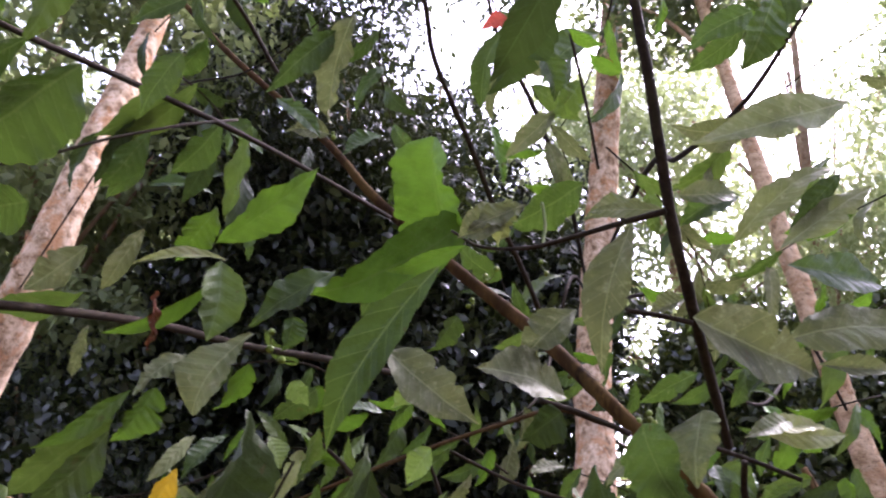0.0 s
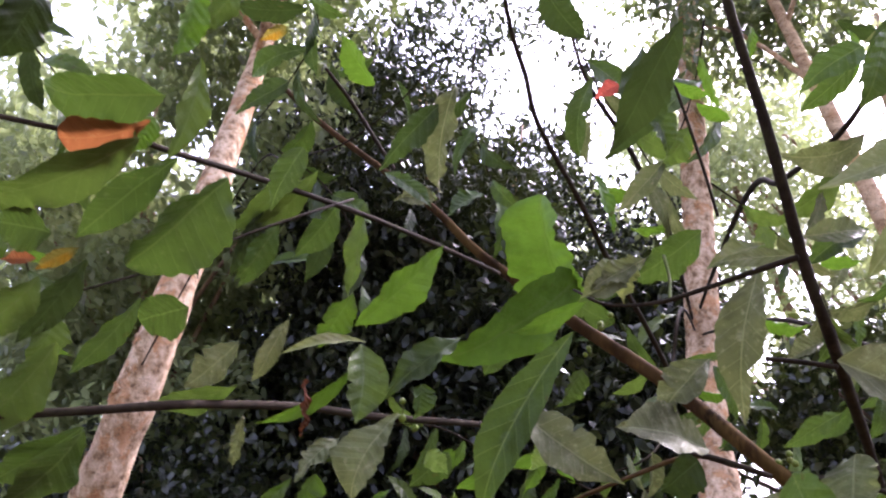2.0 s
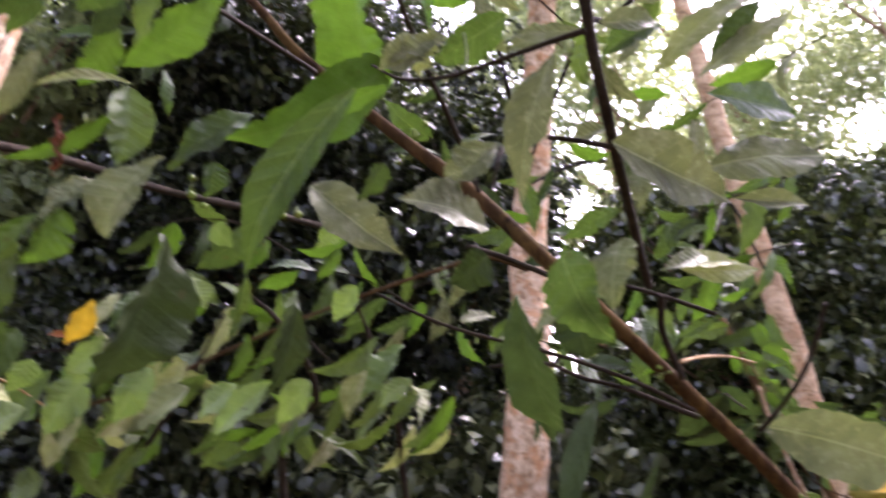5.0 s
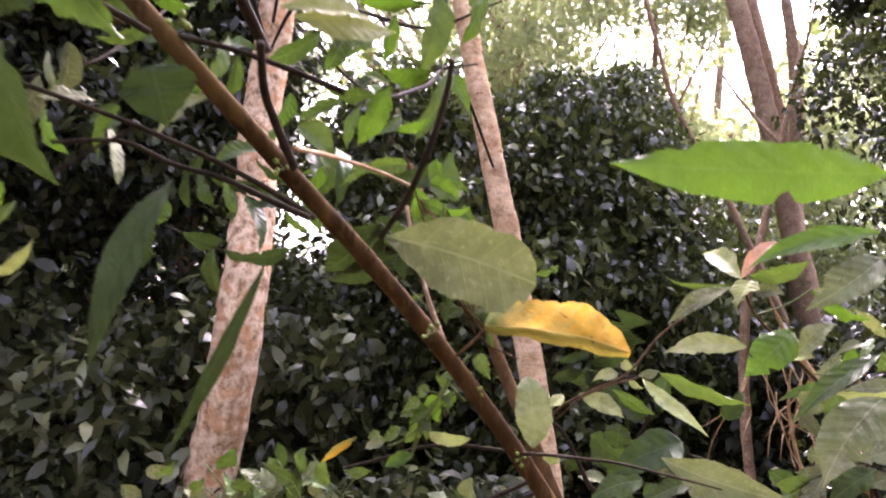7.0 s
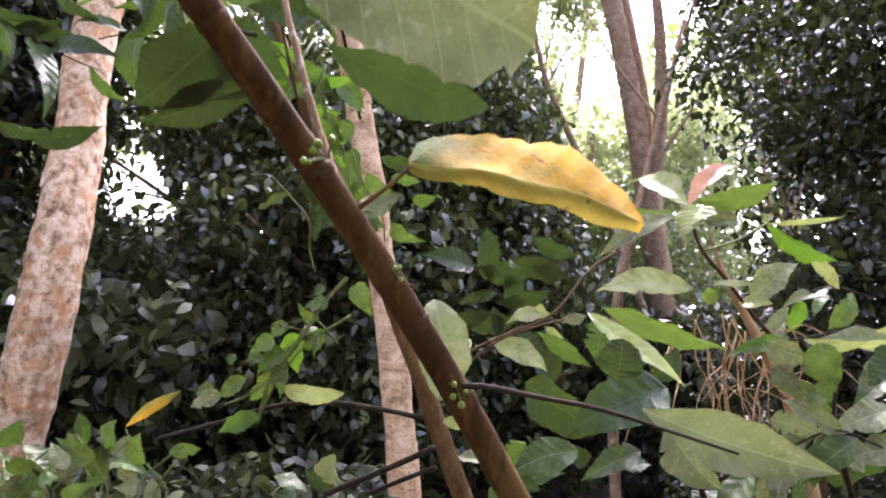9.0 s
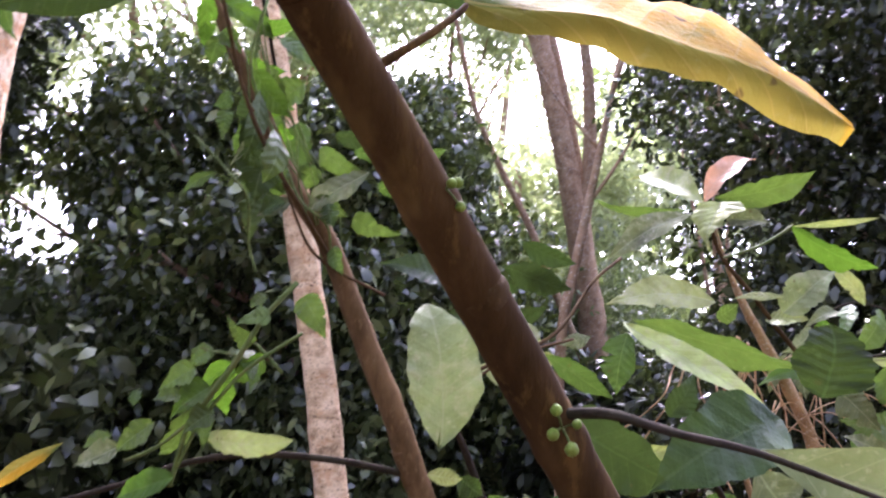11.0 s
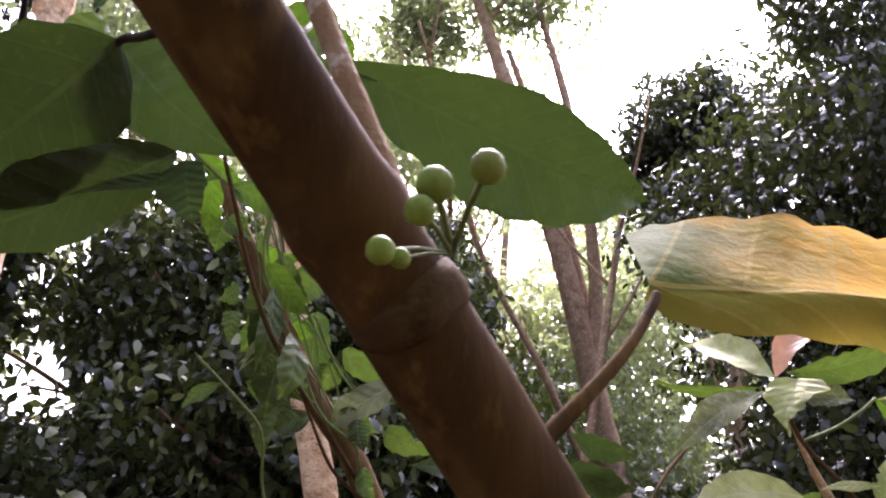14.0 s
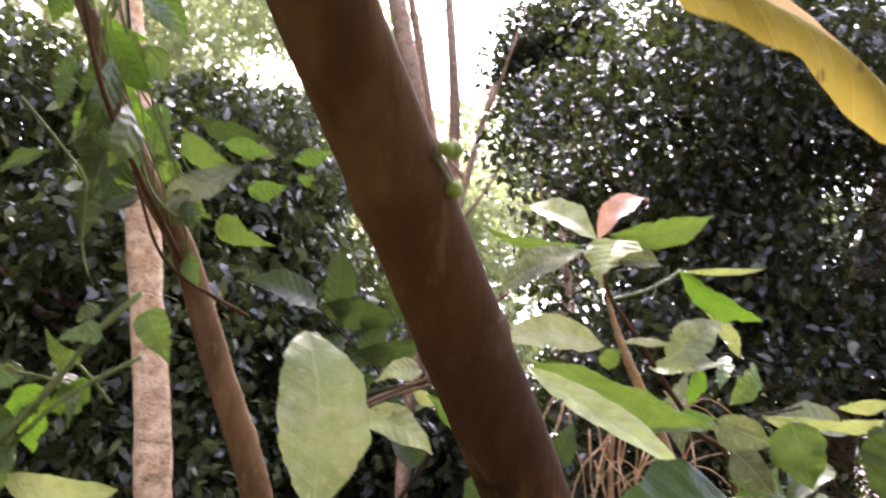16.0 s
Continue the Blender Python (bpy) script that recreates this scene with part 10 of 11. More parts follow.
limb("branch", [(-2.156, 7.112, 3.950, 0.0088), (-0.943, 2.918, 2.830, 0.0070), (-0.830, 2.353, 2.467, 0.0053), (-0.700, 1.787, 2.132, 0.0035), (-0.825, 1.681, 2.051, 0.0018)], TWIG, upper, 8, 8, 0.08, freq=40.0)
limb("branch", [(-0.069, 5.426, 2.600, 0.0088), (-0.143, 3.610, 2.649, 0.0074), (-0.168, 2.824, 2.375, 0.0059), (-0.192, 2.234, 2.173, 0.0046), (-0.227, 1.931, 2.137, 0.0031), (-0.269, 1.822, 2.189, 0.0018)], TWIG, upper, 8, 8, 0.08, freq=40.0)
limb("branch", [(-0.700, 1.500, -0.050, 0.0117), (-0.829, 1.376, 0.866, 0.0099), (-0.915, 1.293, 1.643, 0.0081), (-0.758, 1.167, 1.774, 0.0063), (-0.743, 1.028, 1.890, 0.0045), (-0.773, 0.935, 1.952, 0.0027)], TWIG, under, 8, 8, 0.08, freq=40.0)
limb("branch", [(-0.900, 1.200, -0.050, 0.0104), (-1.040, 1.122, 0.837, 0.0088), (-1.133, 1.069, 1.595, 0.0072), (-0.993, 1.000, 1.702, 0.0056), (-0.893, 0.970, 1.798, 0.0040), (-0.826, 0.976, 1.912, 0.0024)], TWIG, under, 8, 8, 0.08, freq=40.0)
limb("branch", [(-0.500, 1.600, -0.050, 0.0104), (-0.622, 1.498, 0.821, 0.0088), (-0.703, 1.430, 1.568, 0.0072), (-0.657, 1.294, 1.728, 0.0056), (-0.633, 1.157, 1.850, 0.0040), (-0.632, 1.074, 1.944, 0.0024)], TWIG, under, 8, 8, 0.08, freq=40.0)
limb("branch", [(0.350, 2.200, -0.050, 0.0117), (0.373, 2.245, 0.538, 0.0099), (0.389, 2.275, 1.097, 0.0081), (0.318, 2.213, 1.252, 0.0063), (0.266, 2.175, 1.357, 0.0045), (0.231, 2.153, 1.392, 0.0027)], TWIG, bush, 8, 8, 0.08, freq=40.0)
limb("branch", [(0.700, 2.200, -0.050, 0.0104), (0.738, 2.299, 0.523, 0.0088), (0.764, 2.365, 1.072, 0.0072), (0.708, 2.254, 1.204, 0.0056), (0.615, 2.148, 1.300, 0.0040), (0.522, 2.046, 1.342, 0.0024)], TWIG, bush, 8, 8, 0.08, freq=40.0)
limb("branch", [(1.100, 2.300, -0.050, 0.0104), (1.077, 2.330, 0.548, 0.0088), (1.061, 2.350, 1.113, 0.0072), (0.977, 2.241, 1.242, 0.0056), (0.948, 2.232, 1.349, 0.0040), (0.962, 2.221, 1.458, 0.0024)], TWIG, bush, 8, 8, 0.08, freq=40.0)
limb("branch", [(0.950, 2.600, -0.050, 0.0104), (0.947, 2.603, 0.552, 0.0088), (0.945, 2.605, 1.120, 0.0072), (0.908, 2.592, 1.276, 0.0056), (0.878, 2.560, 1.408, 0.0040), (0.880, 2.540, 1.512, 0.0024)], DRY, tangle, 8, 8, 0.08, freq=40.0)

# leafy sprays of the shrubs
limb("twig", [(0.183, 1.482, 2.805, 0.0022), (0.059, 1.450, 2.727, 0.0019), (-0.072, 1.473, 2.652, 0.0016), (-0.190, 1.508, 2.560, 0.0013)], TWIG, upper, 4, 6, 0.06, freq=60.0)
leaf(upper, DUSTY_VEILED, (-0.067, 1.472, 2.654), (-0.219, 1.366, 2.595), (0.504, -0.264, -0.822), 0.079, sag=0.133685, wave=0.035, bites=1, seed=566)
leaf(upper, VINE, (-0.137, 1.493, 2.601), (-0.277, 1.506, 2.525), (0.407, -0.405, -0.819), 0.075, "egg", sag=0.116016, wave=0.035, bites=1, seed=568)
leaf(upper, DUSTY_VEILED, (-0.172, 1.503, 2.574), (-0.234, 1.479, 2.458), (0.880, -0.210, -0.427), 0.055, "lance", sag=0.054741, wave=0.035, bites=3, seed=569)
limb("twig", [(0.171, 1.500, 2.450, 0.0022), (0.067, 1.520, 2.416, 0.0019), (-0.055, 1.536, 2.367, 0.0016), (-0.177, 1.563, 2.293, 0.0013)], TWIG, upper, 4, 6, 0.06, freq=60.0)
leaf(upper, DUSTY_VEILED, (0.115, 1.512, 2.431), (0.088, 1.467, 2.326), (-0.666, -0.608, 0.432), 0.038, "egg", sag=0.119412, wave=0.035, seed=570)
leaf(upper, FRESH, (0.081, 1.518, 2.420), (-0.052, 1.491, 2.380), (0.341, -0.528, -0.778), 0.060, sag=0.126406, wave=0.035, bites=1, seed=571)
leaf(upper, MID, (-0.058, 1.537, 2.366), (-0.170, 1.540, 2.313), (0.393, -0.348, -0.851), 0.037, "lance", sag=0.0910395, wave=0.035, seed=575)
leaf(upper, DUSTY_VEILED, (-0.091, 1.545, 2.345), (-0.105, 1.562, 2.196), (0.740, -0.657, -0.144), 0.040, "egg", sag=0.0932529, wave=0.035, bites=2, seed=576)
leaf(upper, DUSTY_VEILED, (-0.125, 1.552, 2.325), (-0.240, 1.518, 2.309), (0.217, -0.298, -0.929), 0.055, "lance", sag=0.0715013, wave=0.035, bites=1, seed=577)
limb("twig", [(0.154, 1.785, 2.315, 0.0022), (0.012, 1.745, 2.232, 0.0019), (-0.132, 1.750, 2.182, 0.0016), (-0.256, 1.753, 2.167, 0.0013)], TWIG, upper, 4, 6, 0.06, freq=60.0)
leaf(upper, FRESH, (0.087, 1.766, 2.276), (0.043, 1.738, 2.125), (0.883, -0.435, -0.176), 0.054, sag=0.0674277, wave=0.035, bites=3, seed=579)
leaf(upper, MID, (0.046, 1.754, 2.252), (-0.038, 1.662, 2.199), (0.779, -0.478, -0.405), 0.028, sag=0.0927709, wave=0.035, seed=580)
leaf(upper, VINE, (0.003, 1.745, 2.229), (-0.028, 1.734, 2.073), (0.658, -0.749, -0.078), 0.066, "egg", sag=0.0460478, wave=0.035, bites=1, seed=581)
leaf(upper, FRESH, (-0.041, 1.747, 2.214), (-0.158, 1.653, 2.195), (0.376, -0.290, -0.880), 0.042, "lance", sag=0.0447158, wave=0.035, bites=2, seed=582)
leaf(upper, FRESH, (-0.086, 1.749, 2.198), (-0.111, 1.759, 2.100), (0.698, -0.672, -0.247), 0.035, "lance", sag=0.0431466, wave=0.035, bites=1, seed=583)
leaf(upper, MID, (-0.132, 1.750, 2.182), (-0.206, 1.653, 2.188), (0.160, -0.182, -0.970), 0.040, "egg", sag=0.0942857, wave=0.035, bites=3, seed=584)
leaf(upper, MID, (-0.181, 1.752, 2.176), (-0.214, 1.728, 2.081), (0.750, -0.654, -0.095), 0.048, sag=0.113757, wave=0.035, seed=585)
leaf(upper, MID, (-0.231, 1.752, 2.170), (-0.340, 1.720, 2.093), (0.565, -0.622, -0.542), 0.047, "lance", sag=0.133979, wave=0.035, bites=2, seed=586)
limb("twig", [(-0.558, 1.165, 2.941, 0.0022), (-0.518, 1.192, 2.776, 0.0019), (-0.457, 1.223, 2.629, 0.0016), (-0.423, 1.288, 2.511, 0.0013)], TWIG, upper, 4, 6, 0.06, freq=60.0)
leaf(upper, MID, (-0.538, 1.179, 2.858), (-0.461, 1.262, 2.754), (0.664, -0.741, -0.100), 0.061, "lance", sag=0.104345, wave=0.035, bites=1, seed=587)
leaf(upper, MID, (-0.527, 1.187, 2.811), (-0.588, 1.210, 2.645), (-0.019, -0.991, -0.130), 0.056, sag=0.119643, wave=0.035, bites=1, seed=588)
leaf(upper, DUSTY_VEILED, (-0.514, 1.195, 2.765), (-0.415, 1.252, 2.710), (-0.099, -0.596, -0.797), 0.045, "egg", sag=0.0639317, wave=0.035, bites=2, seed=589)
leaf(upper, VINE, (-0.478, 1.213, 2.679), (-0.383, 1.244, 2.586), (-0.320, -0.751, -0.577), 0.049, sag=0.087274, wave=0.035, bites=1, seed=591)
leaf(upper, DUSTY_VEILED, (-0.449, 1.239, 2.600), (-0.378, 1.275, 2.509), (-0.424, -0.679, -0.599), 0.044, "lance", sag=0.0730603, wave=0.035, bites=2, seed=593)
leaf(upper, DUSTY_VEILED, (-0.428, 1.278, 2.529), (-0.418, 1.327, 2.441), (-0.531, -0.713, -0.458), 0.039, "lance", sag=0.117273, wave=0.035, bites=1, seed=595)
limb("twig", [(-0.269, 1.129, 2.807, 0.0022), (-0.327, 1.197, 2.712, 0.0019), (-0.408, 1.253, 2.619, 0.0016), (-0.506, 1.247, 2.509, 0.0013)], TWIG, upper, 4, 6, 0.06, freq=60.0)
leaf(upper, FRESH, (-0.299, 1.165, 2.758), (-0.286, 1.193, 2.645), (-0.522, -0.812, -0.261), 0.028, sag=0.0600393, wave=0.035, bites=1, seed=596)
leaf(upper, DUSTY_VEILED, (-0.459, 1.249, 2.562), (-0.453, 1.311, 2.448), (0.851, -0.478, -0.215), 0.048, "egg", sag=0.0629058, wave=0.035, bites=1, seed=602)
limb("twig", [(-0.787, 1.141, 3.001, 0.0022), (-0.833, 1.182, 2.843, 0.0019), (-0.830, 1.237, 2.710, 0.0016), (-0.836, 1.334, 2.611, 0.0013)], TWIG, upper, 4, 6, 0.06, freq=60.0)
leaf(upper, MID, (-0.820, 1.170, 2.890), (-0.926, 1.141, 2.798), (0.599, 0.236, -0.765), 0.051, "egg", sag=0.0551716, wave=0.035, bites=2, seed=605)
leaf(upper, MID, (-0.832, 1.196, 2.809), (-0.876, 1.150, 2.676), (0.117, -0.950, 0.290), 0.044, "egg", sag=0.0861574, wave=0.035, bites=1, seed=607)
leaf(upper, DEEP, (-0.831, 1.213, 2.768), (-0.745, 1.223, 2.677), (-0.412, -0.778, -0.474), 0.048, "egg", sag=0.136933, wave=0.035, seed=608)
leaf(upper, MID, (-0.831, 1.255, 2.692), (-0.774, 1.273, 2.603), (-0.178, -0.936, -0.303), 0.039, sag=0.119422, wave=0.035, seed=610)
leaf(upper, MID, (-0.833, 1.286, 2.660), (-0.887, 1.340, 2.531), (0.911, -0.061, -0.407), 0.068, "egg", sag=0.121199, wave=0.035, bites=1, seed=611)
leaf(upper, DEEP, (-0.835, 1.318, 2.628), (-0.826, 1.378, 2.472), (0.819, -0.550, -0.164), 0.069, "lance", sag=0.0504581, wave=0.035, bites=2, seed=612)
limb("twig", [(-1.055, 0.792, 2.637, 0.0022), (-0.988, 0.854, 2.567, 0.0019), (-0.955, 0.913, 2.466, 0.0016), (-0.961, 0.954, 2.354, 0.0013)], TWIG, upper, 4, 6, 0.06, freq=60.0)
leaf(upper, DEEP, (-1.019, 0.826, 2.599), (-0.970, 0.892, 2.595), (0.264, -0.253, -0.931), 0.039, "egg", sag=0.10223, wave=0.035, bites=1, seed=613)
leaf(upper, DEEP, (-0.996, 0.847, 2.575), (-0.969, 0.864, 2.427), (-0.269, -0.950, -0.158), 0.053, sag=0.117044, wave=0.035, seed=614)
leaf(upper, MID, (-0.981, 0.867, 2.546), (-0.933, 0.944, 2.493), (0.861, -0.507, 0.042), 0.049, "lance", sag=0.130108, wave=0.035, bites=2, seed=615)
leaf(upper, DEEP, (-0.956, 0.920, 2.446), (-0.975, 0.901, 2.323), (0.981, -0.141, -0.130), 0.049, "egg", sag=0.0804155, wave=0.035, bites=2, seed=618)
leaf(upper, MID, (-0.960, 0.947, 2.372), (-0.967, 0.976, 2.288), (0.971, -0.189, -0.146), 0.030, "lance", sag=0.0828961, wave=0.035, bites=1, seed=620)
limb("twig", [(-0.867, 1.238, 2.069, 0.0022), (-0.912, 1.138, 2.111, 0.0019), (-0.958, 1.054, 2.110, 0.0016), (-1.037, 1.019, 2.098, 0.0013)], TWIG, under, 4, 6, 0.06, freq=60.0)
leaf(under, FRESH, (-0.889, 1.190, 2.089), (-0.933, 1.160, 2.022), (0.853, -0.109, -0.511), 0.033, "egg", sag=0.133526, wave=0.035, bites=1, seed=621)
leaf(under, MID, (-0.916, 1.131, 2.111), (-0.969, 1.110, 2.015), (0.880, -0.087, -0.467), 0.037, sag=0.0413102, wave=0.035, bites=1, seed=623)
leaf(under, VINE, (-0.932, 1.102, 2.111), (-0.938, 1.001, 2.162), (0.031, -0.452, -0.892), 0.041, "egg", sag=0.0482495, wave=0.035, bites=1, seed=624)
leaf(under, DEEP, (-0.948, 1.073, 2.110), (-0.958, 1.042, 2.016), (0.994, 0.015, -0.111), 0.029, "lance", sag=0.0860268, wave=0.035, bites=1, seed=625)
leaf(under, FRESH, (-0.996, 1.037, 2.104), (-1.096, 1.066, 2.021), (0.620, -0.093, -0.779), 0.056, "egg", sag=0.0741594, wave=0.035, bites=1, seed=627)
leaf(under, DEEP, (-1.023, 1.025, 2.100), (-1.129, 1.029, 2.056), (0.368, -0.207, -0.906), 0.030, sag=0.0558648, wave=0.035, seed=628)
limb("twig", [(-0.621, 1.423, 1.923, 0.0022), (-0.694, 1.360, 1.986, 0.0019), (-0.770, 1.304, 2.028, 0.0016), (-0.871, 1.249, 2.036, 0.0013)], TWIG, under, 4, 6, 0.06, freq=60.0)
leaf(under, MID, (-0.657, 1.392, 1.954), (-0.723, 1.323, 1.910), (0.776, -0.481, -0.408), 0.035, sag=0.0535055, wave=0.035, bites=2, seed=629)
leaf(under, VINE, (-0.678, 1.375, 1.972), (-0.628, 1.289, 2.044), (0.599, -0.280, -0.750), 0.026, "lance", sag=0.108951, wave=0.035, seed=630)
leaf(under, MID, (-0.699, 1.357, 1.989), (-0.822, 1.370, 1.927), (0.265, -0.693, -0.670), 0.032, sag=0.127252, wave=0.035, bites=2, seed=631)
leaf(under, FRESH, (-0.723, 1.339, 2.002), (-0.763, 1.298, 2.090), (-0.384, -0.758, -0.528), 0.029, "egg", sag=0.0498133, wave=0.035, bites=2, seed=632)
leaf(under, FRESH, (-0.747, 1.321, 2.015), (-0.778, 1.253, 1.950), (0.933, -0.095, -0.346), 0.030, sag=0.0930203, wave=0.035, bites=1, seed=633)
leaf(under, MID, (-0.771, 1.304, 2.028), (-0.850, 1.291, 2.066), (0.423, -0.607, 0.673), 0.024, "egg", sag=0.0718331, wave=0.035, bites=2, seed=634)
leaf(under, MID, (-0.800, 1.288, 2.030), (-0.827, 1.237, 1.926), (0.972, -0.158, -0.175), 0.056, "lance", sag=0.0699558, wave=0.035, seed=635)
leaf(under, MID, (-0.829, 1.272, 2.033), (-0.910, 1.222, 2.041), (0.383, -0.495, 0.780), 0.035, sag=0.107507, wave=0.035, bites=1, seed=636)
leaf(under, FRESH, (-0.857, 1.256, 2.035), (-0.960, 1.254, 2.004), (0.260, -0.487, -0.833), 0.046, "lance", sag=0.0927707, wave=0.035, bites=2, seed=637)
limb("twig", [(-0.784, 1.250, 1.849, 0.0022), (-0.833, 1.200, 1.909, 0.0019), (-0.905, 1.147, 1.948, 0.0016), (-0.990, 1.100, 1.956, 0.0013)], TWIG, under, 4, 6, 0.06, freq=60.0)
leaf(under, VINE, (-0.810, 1.224, 1.880), (-0.889, 1.223, 1.857), (0.249, -0.496, -0.832), 0.032, "egg", sag=0.0454222, wave=0.035, bites=1, seed=638)
leaf(under, VINE, (-0.825, 1.208, 1.899), (-0.814, 1.114, 1.965), (-0.249, -0.576, -0.779), 0.026, sag=0.117757, wave=0.035, bites=3, seed=639)
leaf(under, FRESH, (-0.842, 1.193, 1.914), (-0.945, 1.205, 1.833), (0.580, -0.250, -0.775), 0.051, "egg", sag=0.131017, wave=0.035, bites=1, seed=640)
leaf(under, FRESH, (-0.863, 1.178, 1.925), (-0.920, 1.109, 1.976), (0.194, -0.682, -0.705), 0.031, "egg", sag=0.056165, wave=0.035, bites=2, seed=641)
leaf(under, VINE, (-0.884, 1.163, 1.937), (-0.926, 1.118, 1.883), (0.126, -0.808, 0.575), 0.030, "lance", sag=0.138843, wave=0.035, bites=2, seed=642)
leaf(under, FRESH, (-0.905, 1.148, 1.948), (-0.947, 1.110, 2.000), (0.819, -0.146, 0.555), 0.030, sag=0.0883178, wave=0.035, bites=1, seed=643)
leaf(under, PALE, (-0.929, 1.134, 1.950), (-0.964, 1.131, 1.868), (0.848, -0.401, -0.347), 0.049, "egg", sag=0.0799042, wave=0.035, bites=2, seed=644)
leaf(under, VINE, (-0.953, 1.120, 1.953), (-0.976, 1.054, 2.019), (0.937, -0.348, -0.022), 0.031, sag=0.0723204, wave=0.035, bites=2, seed=645)
leaf(under, PALE, (-0.978, 1.107, 1.955), (-1.068, 1.087, 1.923), (0.369, -0.718, -0.590), 0.030, sag=0.117719, wave=0.035, seed=646)
limb("twig", [(-0.470, 1.664, 2.114, 0.0022), (-0.551, 1.593, 2.184, 0.0019), (-0.629, 1.515, 2.280, 0.0016), (-0.661, 1.459, 2.376, 0.0013)], TWIG, upper, 4, 6, 0.06, freq=60.0)
leaf(upper, VINE, (-0.513, 1.626, 2.151), (-0.608, 1.597, 2.098), (0.535, -0.327, -0.779), 0.039, sag=0.0877328, wave=0.035, bites=2, seed=647)
leaf(upper, DEEP, (-0.540, 1.603, 2.175), (-0.589, 1.488, 2.255), (0.890, -0.446, -0.096), 0.034, "egg", sag=0.134037, wave=0.035, bites=2, seed=648)
leaf(upper, VINE, (-0.565, 1.580, 2.201), (-0.650, 1.531, 2.150), (-0.031, -0.694, 0.719), 0.031, "lance", sag=0.123972, wave=0.035, bites=2, seed=649)
leaf(upper, MID, (-0.587, 1.557, 2.229), (-0.624, 1.460, 2.346), (0.010, -0.771, -0.636), 0.037, sag=0.117043, wave=0.035, bites=1, seed=650)
leaf(upper, VINE, (-0.610, 1.533, 2.257), (-0.713, 1.546, 2.219), (0.232, -0.535, -0.813), 0.037, "lance", sag=0.120305, wave=0.035, bites=2, seed=651)
leaf(upper, VINE, (-0.631, 1.511, 2.286), (-0.542, 1.568, 2.393), (-0.181, -0.798, 0.575), 0.049, "lance", sag=0.0855347, wave=0.035, bites=1, seed=652)
leaf(upper, MID, (-0.643, 1.490, 2.322), (-0.739, 1.408, 2.314), (0.427, -0.569, 0.703), 0.033, "egg", sag=0.0725299, wave=0.035, bites=1, seed=653)
leaf(upper, MID, (-0.655, 1.470, 2.358), (-0.751, 1.419, 2.458), (-0.319, -0.684, -0.656), 0.076, "egg", sag=0.131134, wave=0.035, bites=1, seed=654)
limb("twig", [(0.079, 1.718, 2.089, 0.0022), (-0.006, 1.683, 2.066, 0.0019), (-0.098, 1.707, 2.039, 0.0016), (-0.187, 1.741, 1.987, 0.0013)], TWIG, upper, 4, 6, 0.06, freq=60.0)
leaf(upper, VINE, (0.033, 1.699, 2.076), (-0.019, 1.651, 1.960), (0.776, -0.624, -0.089), 0.037, "lance", sag=0.137269, wave=0.035, bites=1, seed=655)
leaf(upper, FRESH, (0.004, 1.687, 2.069), (-0.098, 1.651, 2.062), (0.183, -0.339, -0.923), 0.056, "lance", sag=0.0908988, wave=0.035, bites=1, seed=656)
leaf(upper, FRESH, (-0.085, 1.704, 2.043), (-0.144, 1.719, 1.935), (0.443, -0.822, -0.356), 0.052, sag=0.0936967, wave=0.035, bites=3, seed=659)
leaf(upper, MID, (-0.114, 1.713, 2.029), (-0.195, 1.649, 2.021), (0.407, -0.413, -0.815), 0.036, "lance", sag=0.105786, wave=0.035, seed=660)
leaf(upper, MID, (-0.143, 1.725, 2.013), (-0.177, 1.764, 1.935), (-0.509, -0.838, -0.197), 0.034, "lance", sag=0.127728, wave=0.035, bites=1, seed=661)
limb("twig", [(-1.112, 0.220, 2.643, 0.0022), (-1.062, 0.282, 2.592, 0.0019), (-1.076, 0.368, 2.536, 0.0016), (-1.120, 0.439, 2.465, 0.0013)], TWIG, upper, 4, 6, 0.06, freq=60.0)
leaf(upper, MID, (-1.084, 0.255, 2.615), (-0.954, 0.285, 2.565), (0.300, -0.928, 0.223), 0.039, "lance", sag=0.100518, wave=0.035, bites=1, seed=663)
leaf(upper, DEEP, (-1.066, 0.277, 2.597), (-1.077, 0.321, 2.501), (0.322, -0.846, -0.425), 0.042, sag=0.095162, wave=0.035, seed=664)
leaf(upper, VINE, (-1.065, 0.301, 2.580), (-0.978, 0.350, 2.527), (0.577, -0.787, 0.219), 0.033, "egg", sag=0.115929, wave=0.035, seed=665)
leaf(upper, MID, (-1.069, 0.328, 2.562), (-1.052, 0.336, 2.445), (0.985, 0.088, 0.149), 0.033, "egg", sag=0.0827591, wave=0.035, bites=1, seed=666)
leaf(upper, MID, (-1.074, 0.355, 2.545), (-1.031, 0.466, 2.508), (0.190, -0.376, -0.907), 0.068, sag=0.114529, wave=0.035, bites=2, seed=667)
leaf(upper, MID, (-1.083, 0.380, 2.524), (-1.182, 0.392, 2.459), (0.508, 0.535, -0.675), 0.026, "lance", sag=0.0557667, wave=0.035, bites=1, seed=668)
leaf(upper, MID, (-1.098, 0.403, 2.501), (-1.092, 0.460, 2.448), (-0.000, -0.681, -0.732), 0.023, "egg", sag=0.122143, wave=0.035, bites=3, seed=669)
leaf(upper, MID, (-1.113, 0.427, 2.477), (-1.133, 0.477, 2.376), (-0.129, -0.899, -0.419), 0.047, "lance", sag=0.0993891, wave=0.035, seed=670)
limb("twig", [(-1.392, 0.350, 2.520, 0.0022), (-1.350, 0.425, 2.433, 0.0019), (-1.380, 0.510, 2.355, 0.0016), (-1.450, 0.579, 2.252, 0.0013)], TWIG, upper, 4, 6, 0.06, freq=60.0)
